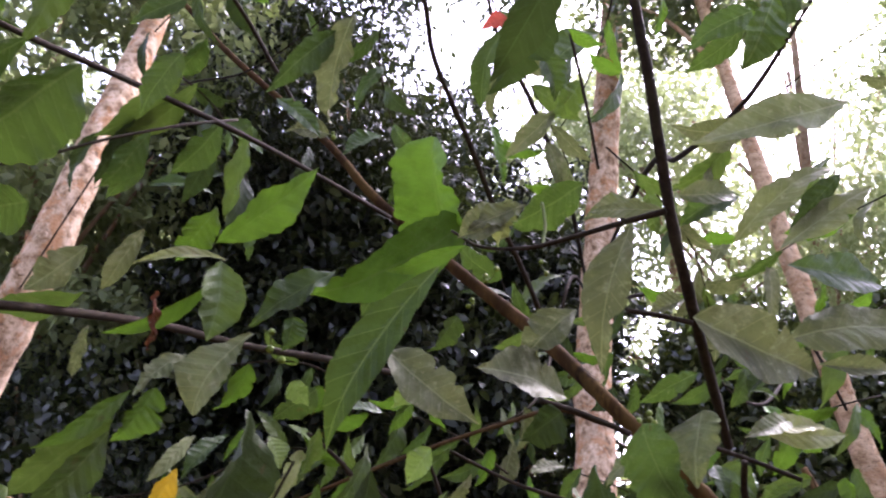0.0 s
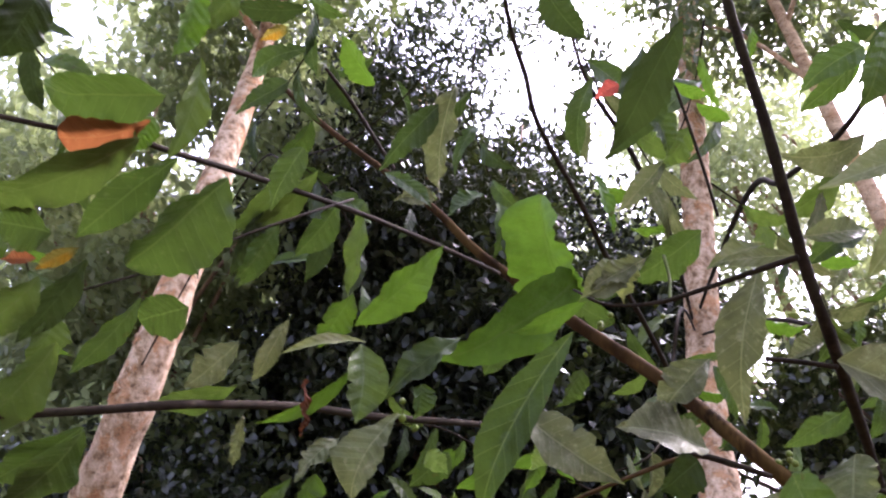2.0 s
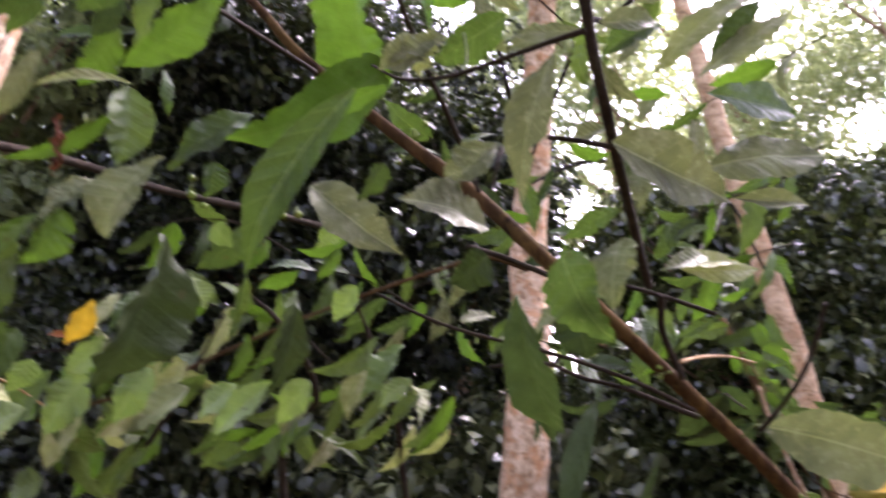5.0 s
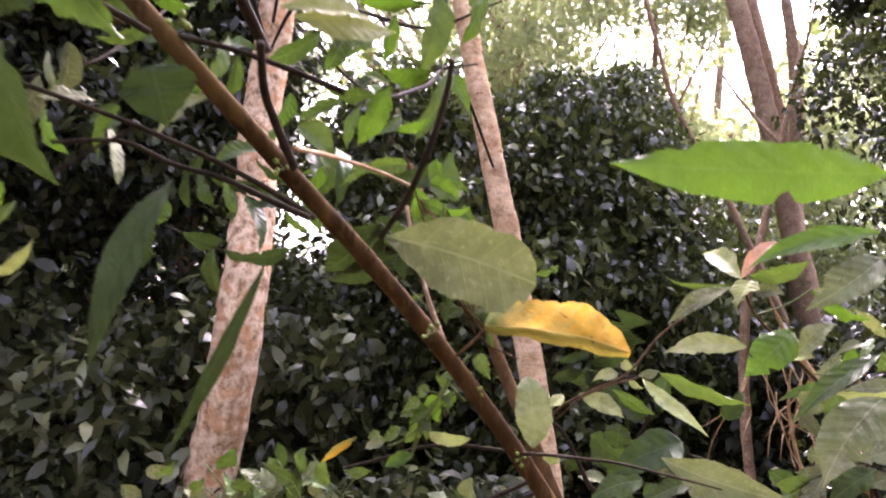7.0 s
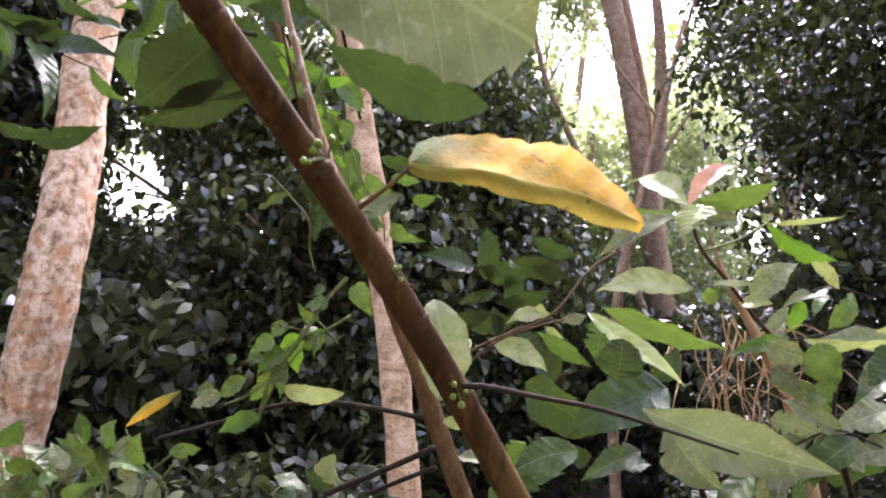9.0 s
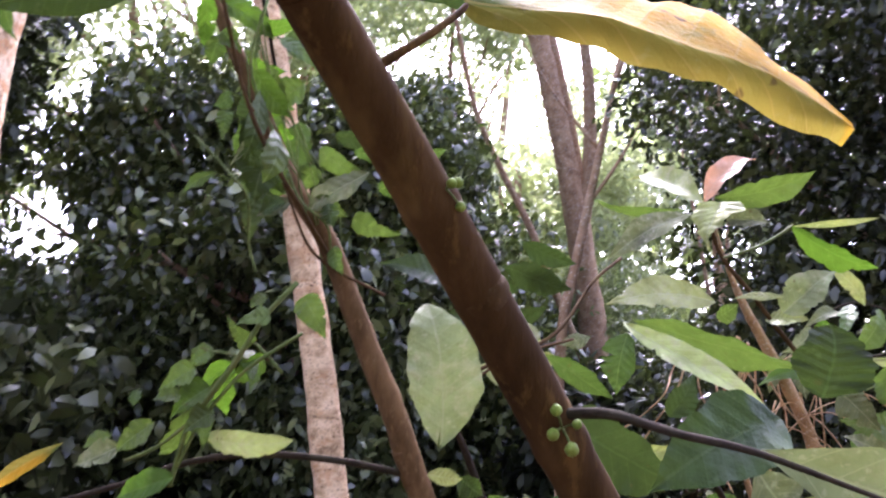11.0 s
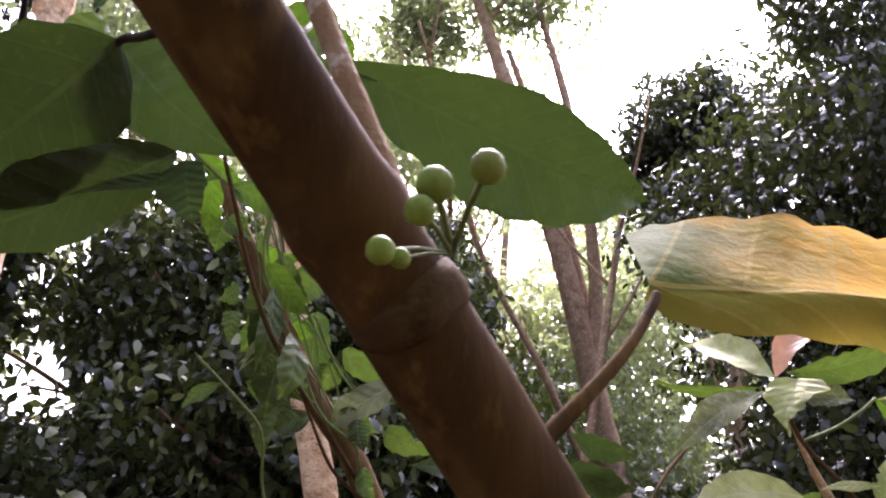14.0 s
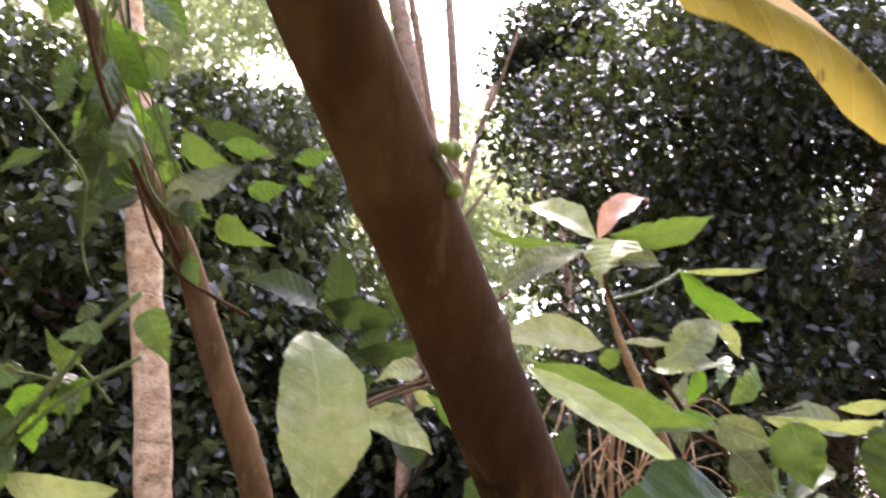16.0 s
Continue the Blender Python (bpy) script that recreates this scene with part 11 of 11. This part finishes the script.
leaf(upper, VINE, (-1.370, 0.389, 2.475), (-1.341, 0.457, 2.457), (0.374, -0.383, -0.844), 0.036, sag=0.0842579, wave=0.035, bites=1, seed=671)
leaf(upper, FRESH, (-1.357, 0.413, 2.447), (-1.385, 0.422, 2.322), (0.896, 0.410, -0.171), 0.060, "lance", sag=0.0526999, wave=0.035, bites=2, seed=672)
leaf(upper, FRESH, (-1.355, 0.439, 2.420), (-1.259, 0.491, 2.349), (-0.115, -0.721, -0.684), 0.031, sag=0.0733163, wave=0.035, bites=1, seed=673)
leaf(upper, MID, (-1.376, 0.498, 2.366), (-1.319, 0.556, 2.272), (0.871, -0.406, 0.278), 0.039, "lance", sag=0.0983409, wave=0.035, bites=1, seed=675)
leaf(upper, MID, (-1.394, 0.523, 2.335), (-1.438, 0.481, 2.230), (0.347, -0.912, 0.219), 0.060, sag=0.08458, wave=0.035, bites=1, seed=676)
leaf(upper, FRESH, (-1.416, 0.546, 2.303), (-1.366, 0.598, 2.219), (-0.091, -0.821, -0.563), 0.037, "lance", sag=0.123137, wave=0.035, bites=2, seed=677)
leaf(upper, FRESH, (-1.439, 0.568, 2.269), (-1.475, 0.606, 2.197), (0.078, -0.865, -0.495), 0.030, "egg", sag=0.0773982, wave=0.035, bites=1, seed=678)
limb("twig", [(-0.997, 0.762, 3.044, 0.0022), (-0.986, 0.823, 2.941, 0.0019), (-1.053, 0.826, 2.841, 0.0016), (-1.169, 0.841, 2.780, 0.0013)], TWIG, upper, 4, 6, 0.06, freq=60.0)
leaf(upper, MID, (-0.991, 0.794, 2.990), (-0.916, 0.835, 2.926), (-0.179, -0.720, -0.671), 0.036, "lance", sag=0.0653293, wave=0.035, bites=1, seed=679)
leaf(upper, DEEP, (-0.987, 0.814, 2.955), (-1.011, 0.811, 2.855), (0.972, -0.046, -0.232), 0.027, sag=0.0523766, wave=0.035, bites=2, seed=680)
leaf(upper, MID, (-0.999, 0.824, 2.922), (-0.998, 0.836, 2.816), (0.106, -0.988, -0.111), 0.038, "egg", sag=0.0433786, wave=0.035, bites=1, seed=681)
leaf(upper, MID, (-1.021, 0.825, 2.889), (-1.160, 0.794, 2.855), (0.270, -0.928, -0.257), 0.055, sag=0.13151, wave=0.035, bites=2, seed=682)
leaf(upper, DEEP, (-1.043, 0.826, 2.856), (-1.028, 0.879, 2.731), (-0.295, -0.867, -0.403), 0.039, "lance", sag=0.125433, wave=0.035, bites=2, seed=683)
leaf(upper, MID, (-1.074, 0.829, 2.830), (-1.177, 0.772, 2.766), (0.518, -0.852, -0.075), 0.054, "egg", sag=0.055543, wave=0.035, bites=3, seed=684)
limb("twig", [(-0.334, 1.238, 2.520, 0.0022), (-0.266, 1.325, 2.447, 0.0019), (-0.214, 1.414, 2.344, 0.0016), (-0.204, 1.485, 2.222, 0.0013)], TWIG, upper, 4, 6, 0.06, freq=60.0)
leaf(upper, VINE, (-0.296, 1.286, 2.480), (-0.215, 1.291, 2.427), (-0.412, -0.599, -0.687), 0.040, sag=0.0940606, wave=0.035, bites=2, seed=687)
leaf(upper, VINE, (-0.272, 1.316, 2.454), (-0.273, 1.356, 2.359), (-0.595, -0.743, -0.307), 0.060, "lance", sag=0.0720329, wave=0.035, bites=1, seed=688)
leaf(upper, DUSTY_VEILED, (-0.254, 1.345, 2.423), (-0.178, 1.441, 2.350), (-0.252, -0.451, -0.856), 0.049, "egg", sag=0.0942506, wave=0.035, bites=1, seed=689)
leaf(upper, MID, (-0.238, 1.374, 2.391), (-0.271, 1.357, 2.309), (-0.401, -0.852, 0.338), 0.026, "lance", sag=0.107458, wave=0.035, bites=2, seed=690)
leaf(upper, DUSTY_VEILED, (-0.213, 1.427, 2.322), (-0.280, 1.476, 2.225), (0.696, -0.320, -0.643), 0.048, sag=0.105162, wave=0.035, bites=1, seed=692)
leaf(upper, VINE, (-0.209, 1.450, 2.282), (-0.179, 1.518, 2.223), (-0.546, -0.398, -0.737), 0.042, sag=0.111846, wave=0.035, bites=1, seed=693)
leaf(upper, DUSTY_VEILED, (-0.206, 1.473, 2.242), (-0.203, 1.477, 2.135), (0.553, -0.833, -0.016), 0.053, "lance", sag=0.0656762, wave=0.035, bites=3, seed=694)
limb("twig", [(-1.067, 0.567, 1.850, 0.0022), (-0.987, 0.621, 1.816, 0.0019), (-0.947, 0.714, 1.766, 0.0016), (-0.935, 0.799, 1.696, 0.0013)], DRY, under, 4, 6, 0.06, freq=60.0)
leaf(under, PALE, (-0.974, 0.652, 1.799), (-0.928, 0.648, 1.712), (0.882, -0.052, 0.469), 0.035, sag=0.0533638, wave=0.035, bites=1, seed=698)
leaf(under, VINE, (-0.945, 0.730, 1.753), (-0.884, 0.792, 1.693), (0.440, -0.809, -0.388), 0.040, sag=0.135977, wave=0.035, bites=2, seed=701)
leaf(under, FRESH, (-0.941, 0.758, 1.730), (-0.965, 0.788, 1.656), (0.011, -0.925, -0.379), 0.033, "egg", sag=0.0495822, wave=0.035, bites=1, seed=702)
leaf(under, VINE, (-0.937, 0.785, 1.707), (-0.902, 0.835, 1.609), (-0.118, -0.867, -0.485), 0.055, "egg", sag=0.10227, wave=0.035, bites=1, seed=703)
limb("twig", [(-0.886, 0.989, 1.957, 0.0022), (-0.932, 0.922, 1.896, 0.0019), (-0.986, 0.844, 1.857, 0.0016), (-1.088, 0.792, 1.841, 0.0013)], TWIG, under, 4, 6, 0.06, freq=60.0)
leaf(under, PALE, (-0.912, 0.952, 1.923), (-0.919, 0.921, 1.805), (0.025, -0.967, 0.253), 0.051, sag=0.137946, wave=0.035, seed=704)
leaf(under, FRESH, (-0.942, 0.908, 1.888), (-0.993, 0.939, 1.798), (0.761, -0.345, -0.550), 0.028, sag=0.134574, wave=0.035, bites=1, seed=706)
leaf(under, FRESH, (-0.975, 0.861, 1.865), (-1.043, 0.901, 1.778), (-0.376, -0.918, -0.128), 0.033, "lance", sag=0.0859671, wave=0.035, bites=1, seed=708)
limb("twig", [(-0.640, 1.269, 1.855, 0.0022), (-0.724, 1.239, 1.794, 0.0019), (-0.825, 1.195, 1.755, 0.0016), (-0.929, 1.154, 1.694, 0.0013)], TWIG, under, 4, 6, 0.06, freq=60.0)
leaf(under, VINE, (-0.686, 1.253, 1.821), (-0.713, 1.292, 1.725), (0.944, -0.110, -0.310), 0.033, sag=0.118422, wave=0.035, bites=2, seed=713)
leaf(under, FRESH, (-0.713, 1.243, 1.802), (-0.797, 1.163, 1.767), (0.592, -0.293, -0.751), 0.039, "egg", sag=0.0447636, wave=0.035, bites=3, seed=714)
leaf(under, VINE, (-0.741, 1.232, 1.787), (-0.797, 1.258, 1.691), (0.718, -0.441, -0.538), 0.031, "egg", sag=0.0869365, wave=0.035, bites=2, seed=715)
leaf(under, FRESH, (-0.771, 1.219, 1.776), (-0.893, 1.201, 1.787), (0.002, -0.530, -0.848), 0.041, sag=0.0609224, wave=0.035, bites=1, seed=716)
leaf(under, FRESH, (-0.801, 1.206, 1.764), (-0.842, 1.182, 1.667), (-0.395, -0.839, 0.374), 0.054, sag=0.0671072, wave=0.035, bites=2, seed=717)
leaf(under, VINE, (-0.830, 1.193, 1.752), (-0.874, 1.105, 1.738), (0.847, -0.361, -0.391), 0.038, "lance", sag=0.117249, wave=0.035, bites=1, seed=718)
leaf(under, VINE, (-0.858, 1.182, 1.735), (-0.861, 1.148, 1.632), (0.949, -0.306, 0.073), 0.041, "lance", sag=0.11324, wave=0.035, bites=3, seed=719)
leaf(under, FRESH, (-0.886, 1.171, 1.719), (-0.970, 1.138, 1.707), (0.354, -0.661, -0.662), 0.033, sag=0.0660982, wave=0.035, bites=1, seed=720)
leaf(under, VINE, (-0.914, 1.160, 1.702), (-0.990, 1.179, 1.644), (0.555, -0.224, -0.801), 0.027, "lance", sag=0.126512, wave=0.035, bites=2, seed=721)
limb("twig", [(-0.715, 2.131, 1.988, 0.0022), (-0.590, 2.130, 1.945, 0.0019), (-0.484, 2.131, 1.890, 0.0016), (-0.407, 2.181, 1.868, 0.0013)], TWIG, upper, 4, 6, 0.06, freq=60.0)
leaf(upper, DEEP, (-0.626, 2.130, 1.957), (-0.592, 2.138, 1.871), (-0.315, -0.925, -0.211), 0.042, sag=0.0672914, wave=0.035, bites=2, seed=723)
leaf(upper, DEEP, (-0.594, 2.130, 1.946), (-0.454, 2.147, 1.937), (0.013, -0.551, -0.835), 0.047, "egg", sag=0.0895512, wave=0.035, bites=2, seed=724)
leaf(upper, MID, (-0.563, 2.130, 1.931), (-0.515, 2.076, 1.824), (0.811, -0.288, 0.509), 0.038, "lance", sag=0.130397, wave=0.035, seed=725)
leaf(upper, DEEP, (-0.532, 2.131, 1.915), (-0.441, 2.153, 1.916), (0.205, -0.825, -0.526), 0.035, sag=0.0437721, wave=0.035, bites=2, seed=726)
leaf(upper, MID, (-0.502, 2.131, 1.900), (-0.437, 2.082, 1.762), (0.738, -0.447, 0.506), 0.051, "egg", sag=0.0783047, wave=0.035, bites=2, seed=727)
leaf(upper, DEEP, (-0.473, 2.139, 1.887), (-0.338, 2.070, 1.865), (-0.318, -0.789, 0.525), 0.049, "egg", sag=0.0943881, wave=0.035, seed=728)
leaf(upper, MID, (-0.421, 2.173, 1.872), (-0.360, 2.196, 1.819), (-0.413, -0.560, -0.718), 0.033, "egg", sag=0.113651, wave=0.035, seed=730)
limb("twig", [(-0.758, 2.247, 1.837, 0.0022), (-0.658, 2.247, 1.800, 0.0019), (-0.568, 2.247, 1.763, 0.0016), (-0.511, 2.295, 1.765, 0.0013)], TWIG, upper, 4, 6, 0.06, freq=60.0)
leaf(upper, DEEP, (-0.712, 2.247, 1.820), (-0.597, 2.251, 1.802), (-0.048, -0.865, -0.499), 0.050, sag=0.135305, wave=0.035, seed=731)
leaf(upper, DEEP, (-0.625, 2.247, 1.787), (-0.628, 2.306, 1.665), (-0.241, -0.876, -0.418), 0.054, "lance", sag=0.114077, wave=0.035, seed=734)
leaf(upper, DEEP, (-0.597, 2.247, 1.775), (-0.480, 2.192, 1.753), (-0.424, -0.649, -0.632), 0.034, "egg", sag=0.0636176, wave=0.035, bites=2, seed=735)
leaf(upper, DEEP, (-0.546, 2.266, 1.763), (-0.420, 2.272, 1.792), (0.157, -0.848, -0.506), 0.045, "egg", sag=0.124666, wave=0.035, bites=1, seed=737)
limb("twig", [(-0.232, 2.104, 2.089, 0.0022), (-0.267, 2.114, 1.995, 0.0019), (-0.324, 2.122, 1.931, 0.0016), (-0.393, 2.127, 1.906, 0.0013)], TWIG, upper, 4, 6, 0.06, freq=60.0)
leaf(upper, MID, (-0.260, 2.112, 2.014), (-0.351, 2.072, 1.936), (0.675, -0.525, -0.518), 0.038, "lance", sag=0.0910905, wave=0.035, bites=2, seed=740)
leaf(upper, DEEP, (-0.276, 2.115, 1.986), (-0.285, 2.147, 1.863), (0.840, -0.507, -0.193), 0.043, "egg", sag=0.0807135, wave=0.035, seed=741)
leaf(upper, MID, (-0.319, 2.121, 1.937), (-0.307, 2.109, 1.807), (-0.400, -0.915, 0.048), 0.060, "lance", sag=0.13841, wave=0.035, bites=1, seed=743)
leaf(upper, MID, (-0.347, 2.123, 1.923), (-0.413, 2.080, 1.921), (0.436, -0.696, 0.570), 0.028, sag=0.0698841, wave=0.035, bites=2, seed=744)
limb("twig", [(-0.166, 2.109, 2.002, 0.0022), (-0.120, 2.114, 1.934, 0.0019), (-0.055, 2.117, 1.877, 0.0016), (0.014, 2.166, 1.863, 0.0013)], GREEN_TWIG, climbed, 4, 6, 0.06, freq=60.0)
leaf(climbed, FRESH, (-0.109, 2.115, 1.924), (-0.055, 2.136, 1.897), (0.211, -0.922, -0.325), 0.021, "lance", sag=0.115696, wave=0.035, bites=1, seed=748)
leaf(climbed, FRESH, (-0.089, 2.116, 1.906), (-0.095, 2.161, 1.843), (0.175, -0.787, -0.591), 0.024, sag=0.0791897, wave=0.035, bites=2, seed=749)
leaf(climbed, FRESH, (-0.068, 2.117, 1.888), (-0.001, 2.126, 1.846), (0.172, -0.983, 0.056), 0.036, "egg", sag=0.072939, wave=0.035, bites=2, seed=750)
leaf(climbed, FRESH, (-0.023, 2.141, 1.870), (0.043, 2.081, 1.870), (-0.555, -0.606, -0.570), 0.020, "egg", sag=0.112352, wave=0.035, bites=2, seed=752)
leaf(climbed, VINE, (0.002, 2.158, 1.865), (0.053, 2.115, 1.814), (-0.370, -0.859, 0.353), 0.020, sag=0.0879331, wave=0.035, bites=1, seed=753)
limb("twig", [(-0.011, 2.066, 1.876, 0.0022), (-0.026, 2.074, 1.797, 0.0019), (-0.001, 2.079, 1.730, 0.0016), (0.042, 2.084, 1.664, 0.0013)], GREEN_TWIG, climbed, 4, 6, 0.06, freq=60.0)
leaf(climbed, FRESH, (-0.022, 2.074, 1.787), (0.027, 2.118, 1.743), (0.328, -0.831, -0.450), 0.031, "egg", sag=0.10802, wave=0.035, bites=1, seed=756)
leaf(climbed, MID, (-0.013, 2.076, 1.763), (-0.024, 2.072, 1.675), (0.506, -0.862, -0.023), 0.029, "lance", sag=0.0577499, wave=0.035, bites=1, seed=757)
leaf(climbed, VINE, (0.007, 2.080, 1.717), (-0.000, 2.063, 1.647), (0.639, -0.760, 0.117), 0.036, sag=0.135447, wave=0.035, bites=3, seed=759)
limb("twig", [(0.036, 2.157, 1.426, 0.0022), (-0.008, 2.155, 1.464, 0.0019), (-0.035, 2.160, 1.421, 0.0016), (-0.083, 2.166, 1.368, 0.0013)], GREEN_TWIG, climbed, 4, 6, 0.06, freq=60.0)
leaf(climbed, FRESH, (0.012, 2.155, 1.446), (-0.026, 2.135, 1.413), (0.630, -0.729, -0.268), 0.039, "egg", sag=0.0855532, wave=0.035, bites=2, seed=762)
leaf(climbed, VINE, (-0.003, 2.155, 1.460), (-0.036, 2.138, 1.494), (0.074, -0.926, -0.370), 0.023, "heart", sag=0.0989269, wave=0.035, bites=2, seed=763)
leaf(climbed, FRESH, (-0.015, 2.156, 1.452), (0.002, 2.108, 1.404), (0.176, -0.670, 0.721), 0.026, "heart", sag=0.0820912, wave=0.035, bites=1, seed=764)
leaf(climbed, FRESH, (-0.026, 2.158, 1.436), (-0.066, 2.195, 1.397), (-0.398, -0.831, -0.389), 0.032, "heart", sag=0.0513552, wave=0.035, seed=765)
leaf(climbed, FRESH, (-0.037, 2.160, 1.419), (-0.031, 2.208, 1.369), (0.060, -0.723, -0.688), 0.029, "heart", sag=0.102916, wave=0.035, bites=2, seed=766)
leaf(climbed, FRESH, (-0.050, 2.162, 1.405), (-0.095, 2.151, 1.367), (-0.185, -0.864, 0.468), 0.046, "heart", sag=0.100074, wave=0.035, bites=2, seed=767)
leaf(climbed, VINE, (-0.063, 2.164, 1.390), (-0.052, 2.165, 1.327), (0.540, -0.839, 0.070), 0.035, "heart", sag=0.104997, wave=0.035, bites=2, seed=768)
leaf(climbed, VINE, (-0.076, 2.165, 1.375), (-0.112, 2.222, 1.313), (0.374, -0.566, -0.735), 0.037, "egg", sag=0.103187, wave=0.035, bites=3, seed=769)
limb("twig", [(0.308, 2.400, 1.408, 0.0022), (0.386, 2.390, 1.484, 0.0019), (0.328, 2.436, 1.553, 0.0016), (0.276, 2.433, 1.598, 0.0013)], TWIG, bush, 4, 6, 0.06, freq=60.0)
leaf(bush, DEEP, (0.343, 2.395, 1.442), (0.330, 2.395, 1.512), (0.239, -0.970, 0.046), 0.027, sag=0.0732542, wave=0.035, bites=2, seed=770)
leaf(bush, DEEP, (0.367, 2.392, 1.466), (0.440, 2.348, 1.401), (-0.409, -0.899, 0.154), 0.044, "egg", sag=0.0969075, wave=0.035, bites=2, seed=771)
leaf(bush, DEEP, (0.382, 2.393, 1.490), (0.289, 2.435, 1.461), (-0.265, -0.876, -0.402), 0.046, "lance", sag=0.128339, wave=0.035, bites=2, seed=772)
leaf(bush, DEEP, (0.361, 2.410, 1.514), (0.362, 2.415, 1.614), (0.133, -0.990, 0.049), 0.041, "egg", sag=0.108503, wave=0.035, bites=1, seed=773)
leaf(bush, DEEP, (0.340, 2.427, 1.540), (0.258, 2.401, 1.514), (0.302, -0.953, -0.001), 0.026, sag=0.120631, wave=0.035, bites=1, seed=774)
leaf(bush, DEEP, (0.316, 2.435, 1.564), (0.308, 2.399, 1.670), (0.143, -0.940, -0.309), 0.050, sag=0.0544504, wave=0.035, bites=2, seed=775)
leaf(bush, DEEP, (0.290, 2.434, 1.587), (0.178, 2.399, 1.611), (0.353, -0.832, 0.427), 0.055, "egg", sag=0.100172, wave=0.035, seed=776)
limb("twig", [(1.190, 2.502, 1.584, 0.0022), (1.085, 2.504, 1.603, 0.0019), (1.011, 2.511, 1.560, 0.0016), (0.951, 2.520, 1.491, 0.0013)], TWIG, bush, 4, 6, 0.06, freq=60.0)
leaf(bush, VINE, (1.141, 2.503, 1.593), (1.083, 2.501, 1.508), (0.033, -0.999, 0.004), 0.051, sag=0.139062, wave=0.035, bites=2, seed=777)
leaf(bush, PALE, (1.110, 2.504, 1.598), (1.025, 2.496, 1.673), (-0.098, -0.974, -0.207), 0.034, "lance", sag=0.126824, wave=0.035, bites=2, seed=778)
leaf(bush, VINE, (1.080, 2.505, 1.600), (1.029, 2.459, 1.530), (-0.541, -0.468, 0.698), 0.034, "lance", sag=0.0794325, wave=0.035, bites=3, seed=779)
leaf(bush, DUSTY_VEILED, (1.054, 2.507, 1.584), (0.975, 2.489, 1.552), (-0.083, -0.765, 0.638), 0.030, "egg", sag=0.0918866, wave=0.035, bites=2, seed=780)
leaf(bush, FRESH, (1.027, 2.510, 1.569), (1.021, 2.551, 1.491), (0.125, -0.873, -0.471), 0.048, "egg", sag=0.123111, wave=0.035, bites=2, seed=781)
leaf(bush, DUSTY_VEILED, (1.002, 2.512, 1.550), (0.916, 2.455, 1.500), (0.555, -0.832, -0.012), 0.040, "lance", sag=0.0543603, wave=0.035, bites=2, seed=782)
leaf(bush, DUSTY_VEILED, (0.982, 2.515, 1.526), (0.954, 2.460, 1.417), (-0.674, -0.579, 0.459), 0.045, sag=0.110315, wave=0.035, bites=1, seed=783)
leaf(bush, DUSTY_VEILED, (0.961, 2.518, 1.503), (0.936, 2.557, 1.426), (-0.865, -0.501, 0.031), 0.032, sag=0.0537878, wave=0.035, bites=1, seed=784)
limb("twig", [(0.981, 2.134, 1.302, 0.0022), (0.898, 2.135, 1.327, 0.0019), (0.819, 2.141, 1.292, 0.0016), (0.750, 2.148, 1.247, 0.0013)], TWIG, bush, 4, 6, 0.06, freq=60.0)
leaf(bush, MID, (0.938, 2.135, 1.315), (0.828, 2.125, 1.234), (-0.041, -0.984, 0.171), 0.057, "lance", sag=0.131667, wave=0.035, seed=785)
leaf(bush, DUSTY_VEILED, (0.911, 2.135, 1.323), (0.819, 2.159, 1.377), (-0.113, -0.962, 0.249), 0.043, sag=0.073645, wave=0.035, bites=1, seed=786)
leaf(bush, VINE, (0.885, 2.136, 1.322), (0.857, 2.135, 1.225), (-0.394, -0.911, 0.119), 0.038, sag=0.11021, wave=0.035, bites=2, seed=787)
leaf(bush, DUSTY_VEILED, (0.859, 2.138, 1.310), (0.777, 2.180, 1.293), (-0.411, -0.885, -0.221), 0.041, "lance", sag=0.127476, wave=0.035, bites=1, seed=788)
leaf(bush, DUSTY_VEILED, (0.834, 2.140, 1.299), (0.784, 2.114, 1.181), (-0.630, -0.660, 0.410), 0.055, "lance", sag=0.0864714, wave=0.035, bites=3, seed=789)
leaf(bush, VINE, (0.809, 2.142, 1.286), (0.734, 2.184, 1.263), (-0.394, -0.871, -0.293), 0.046, "lance", sag=0.0860245, wave=0.035, bites=1, seed=790)
leaf(bush, DUSTY_VEILED, (0.786, 2.144, 1.270), (0.792, 2.179, 1.169), (-0.408, -0.856, -0.317), 0.040, sag=0.0821798, wave=0.035, bites=2, seed=791)
leaf(bush, VINE, (0.762, 2.147, 1.255), (0.674, 2.123, 1.167), (-0.508, -0.558, 0.656), 0.054, "lance", sag=0.0522504, wave=0.035, bites=2, seed=792)
limb("twig", [(-0.026, 2.190, 1.883, 0.0022), (-0.029, 2.209, 1.825, 0.0019), (-0.013, 2.226, 1.767, 0.0016), (0.011, 2.243, 1.702, 0.0013)], GREEN_TWIG, climbed, 4, 6, 0.06, freq=60.0)
leaf(climbed, DEEP, (-0.024, 2.215, 1.804), (-0.046, 2.260, 1.758), (-0.620, -0.690, -0.374), 0.038, "heart", sag=0.13533, wave=0.035, bites=1, seed=796)
leaf(climbed, DEEP, (-0.014, 2.224, 1.773), (-0.042, 2.266, 1.718), (-0.308, -0.820, -0.482), 0.037, "heart", sag=0.0982159, wave=0.035, seed=798)
limb("twig", [(0.034, 2.218, 1.767, 0.0022), (0.057, 2.231, 1.716, 0.0019), (0.094, 2.242, 1.664, 0.0016), (0.104, 2.257, 1.613, 0.0013)], GREEN_TWIG, climbed, 4, 6, 0.06, freq=60.0)
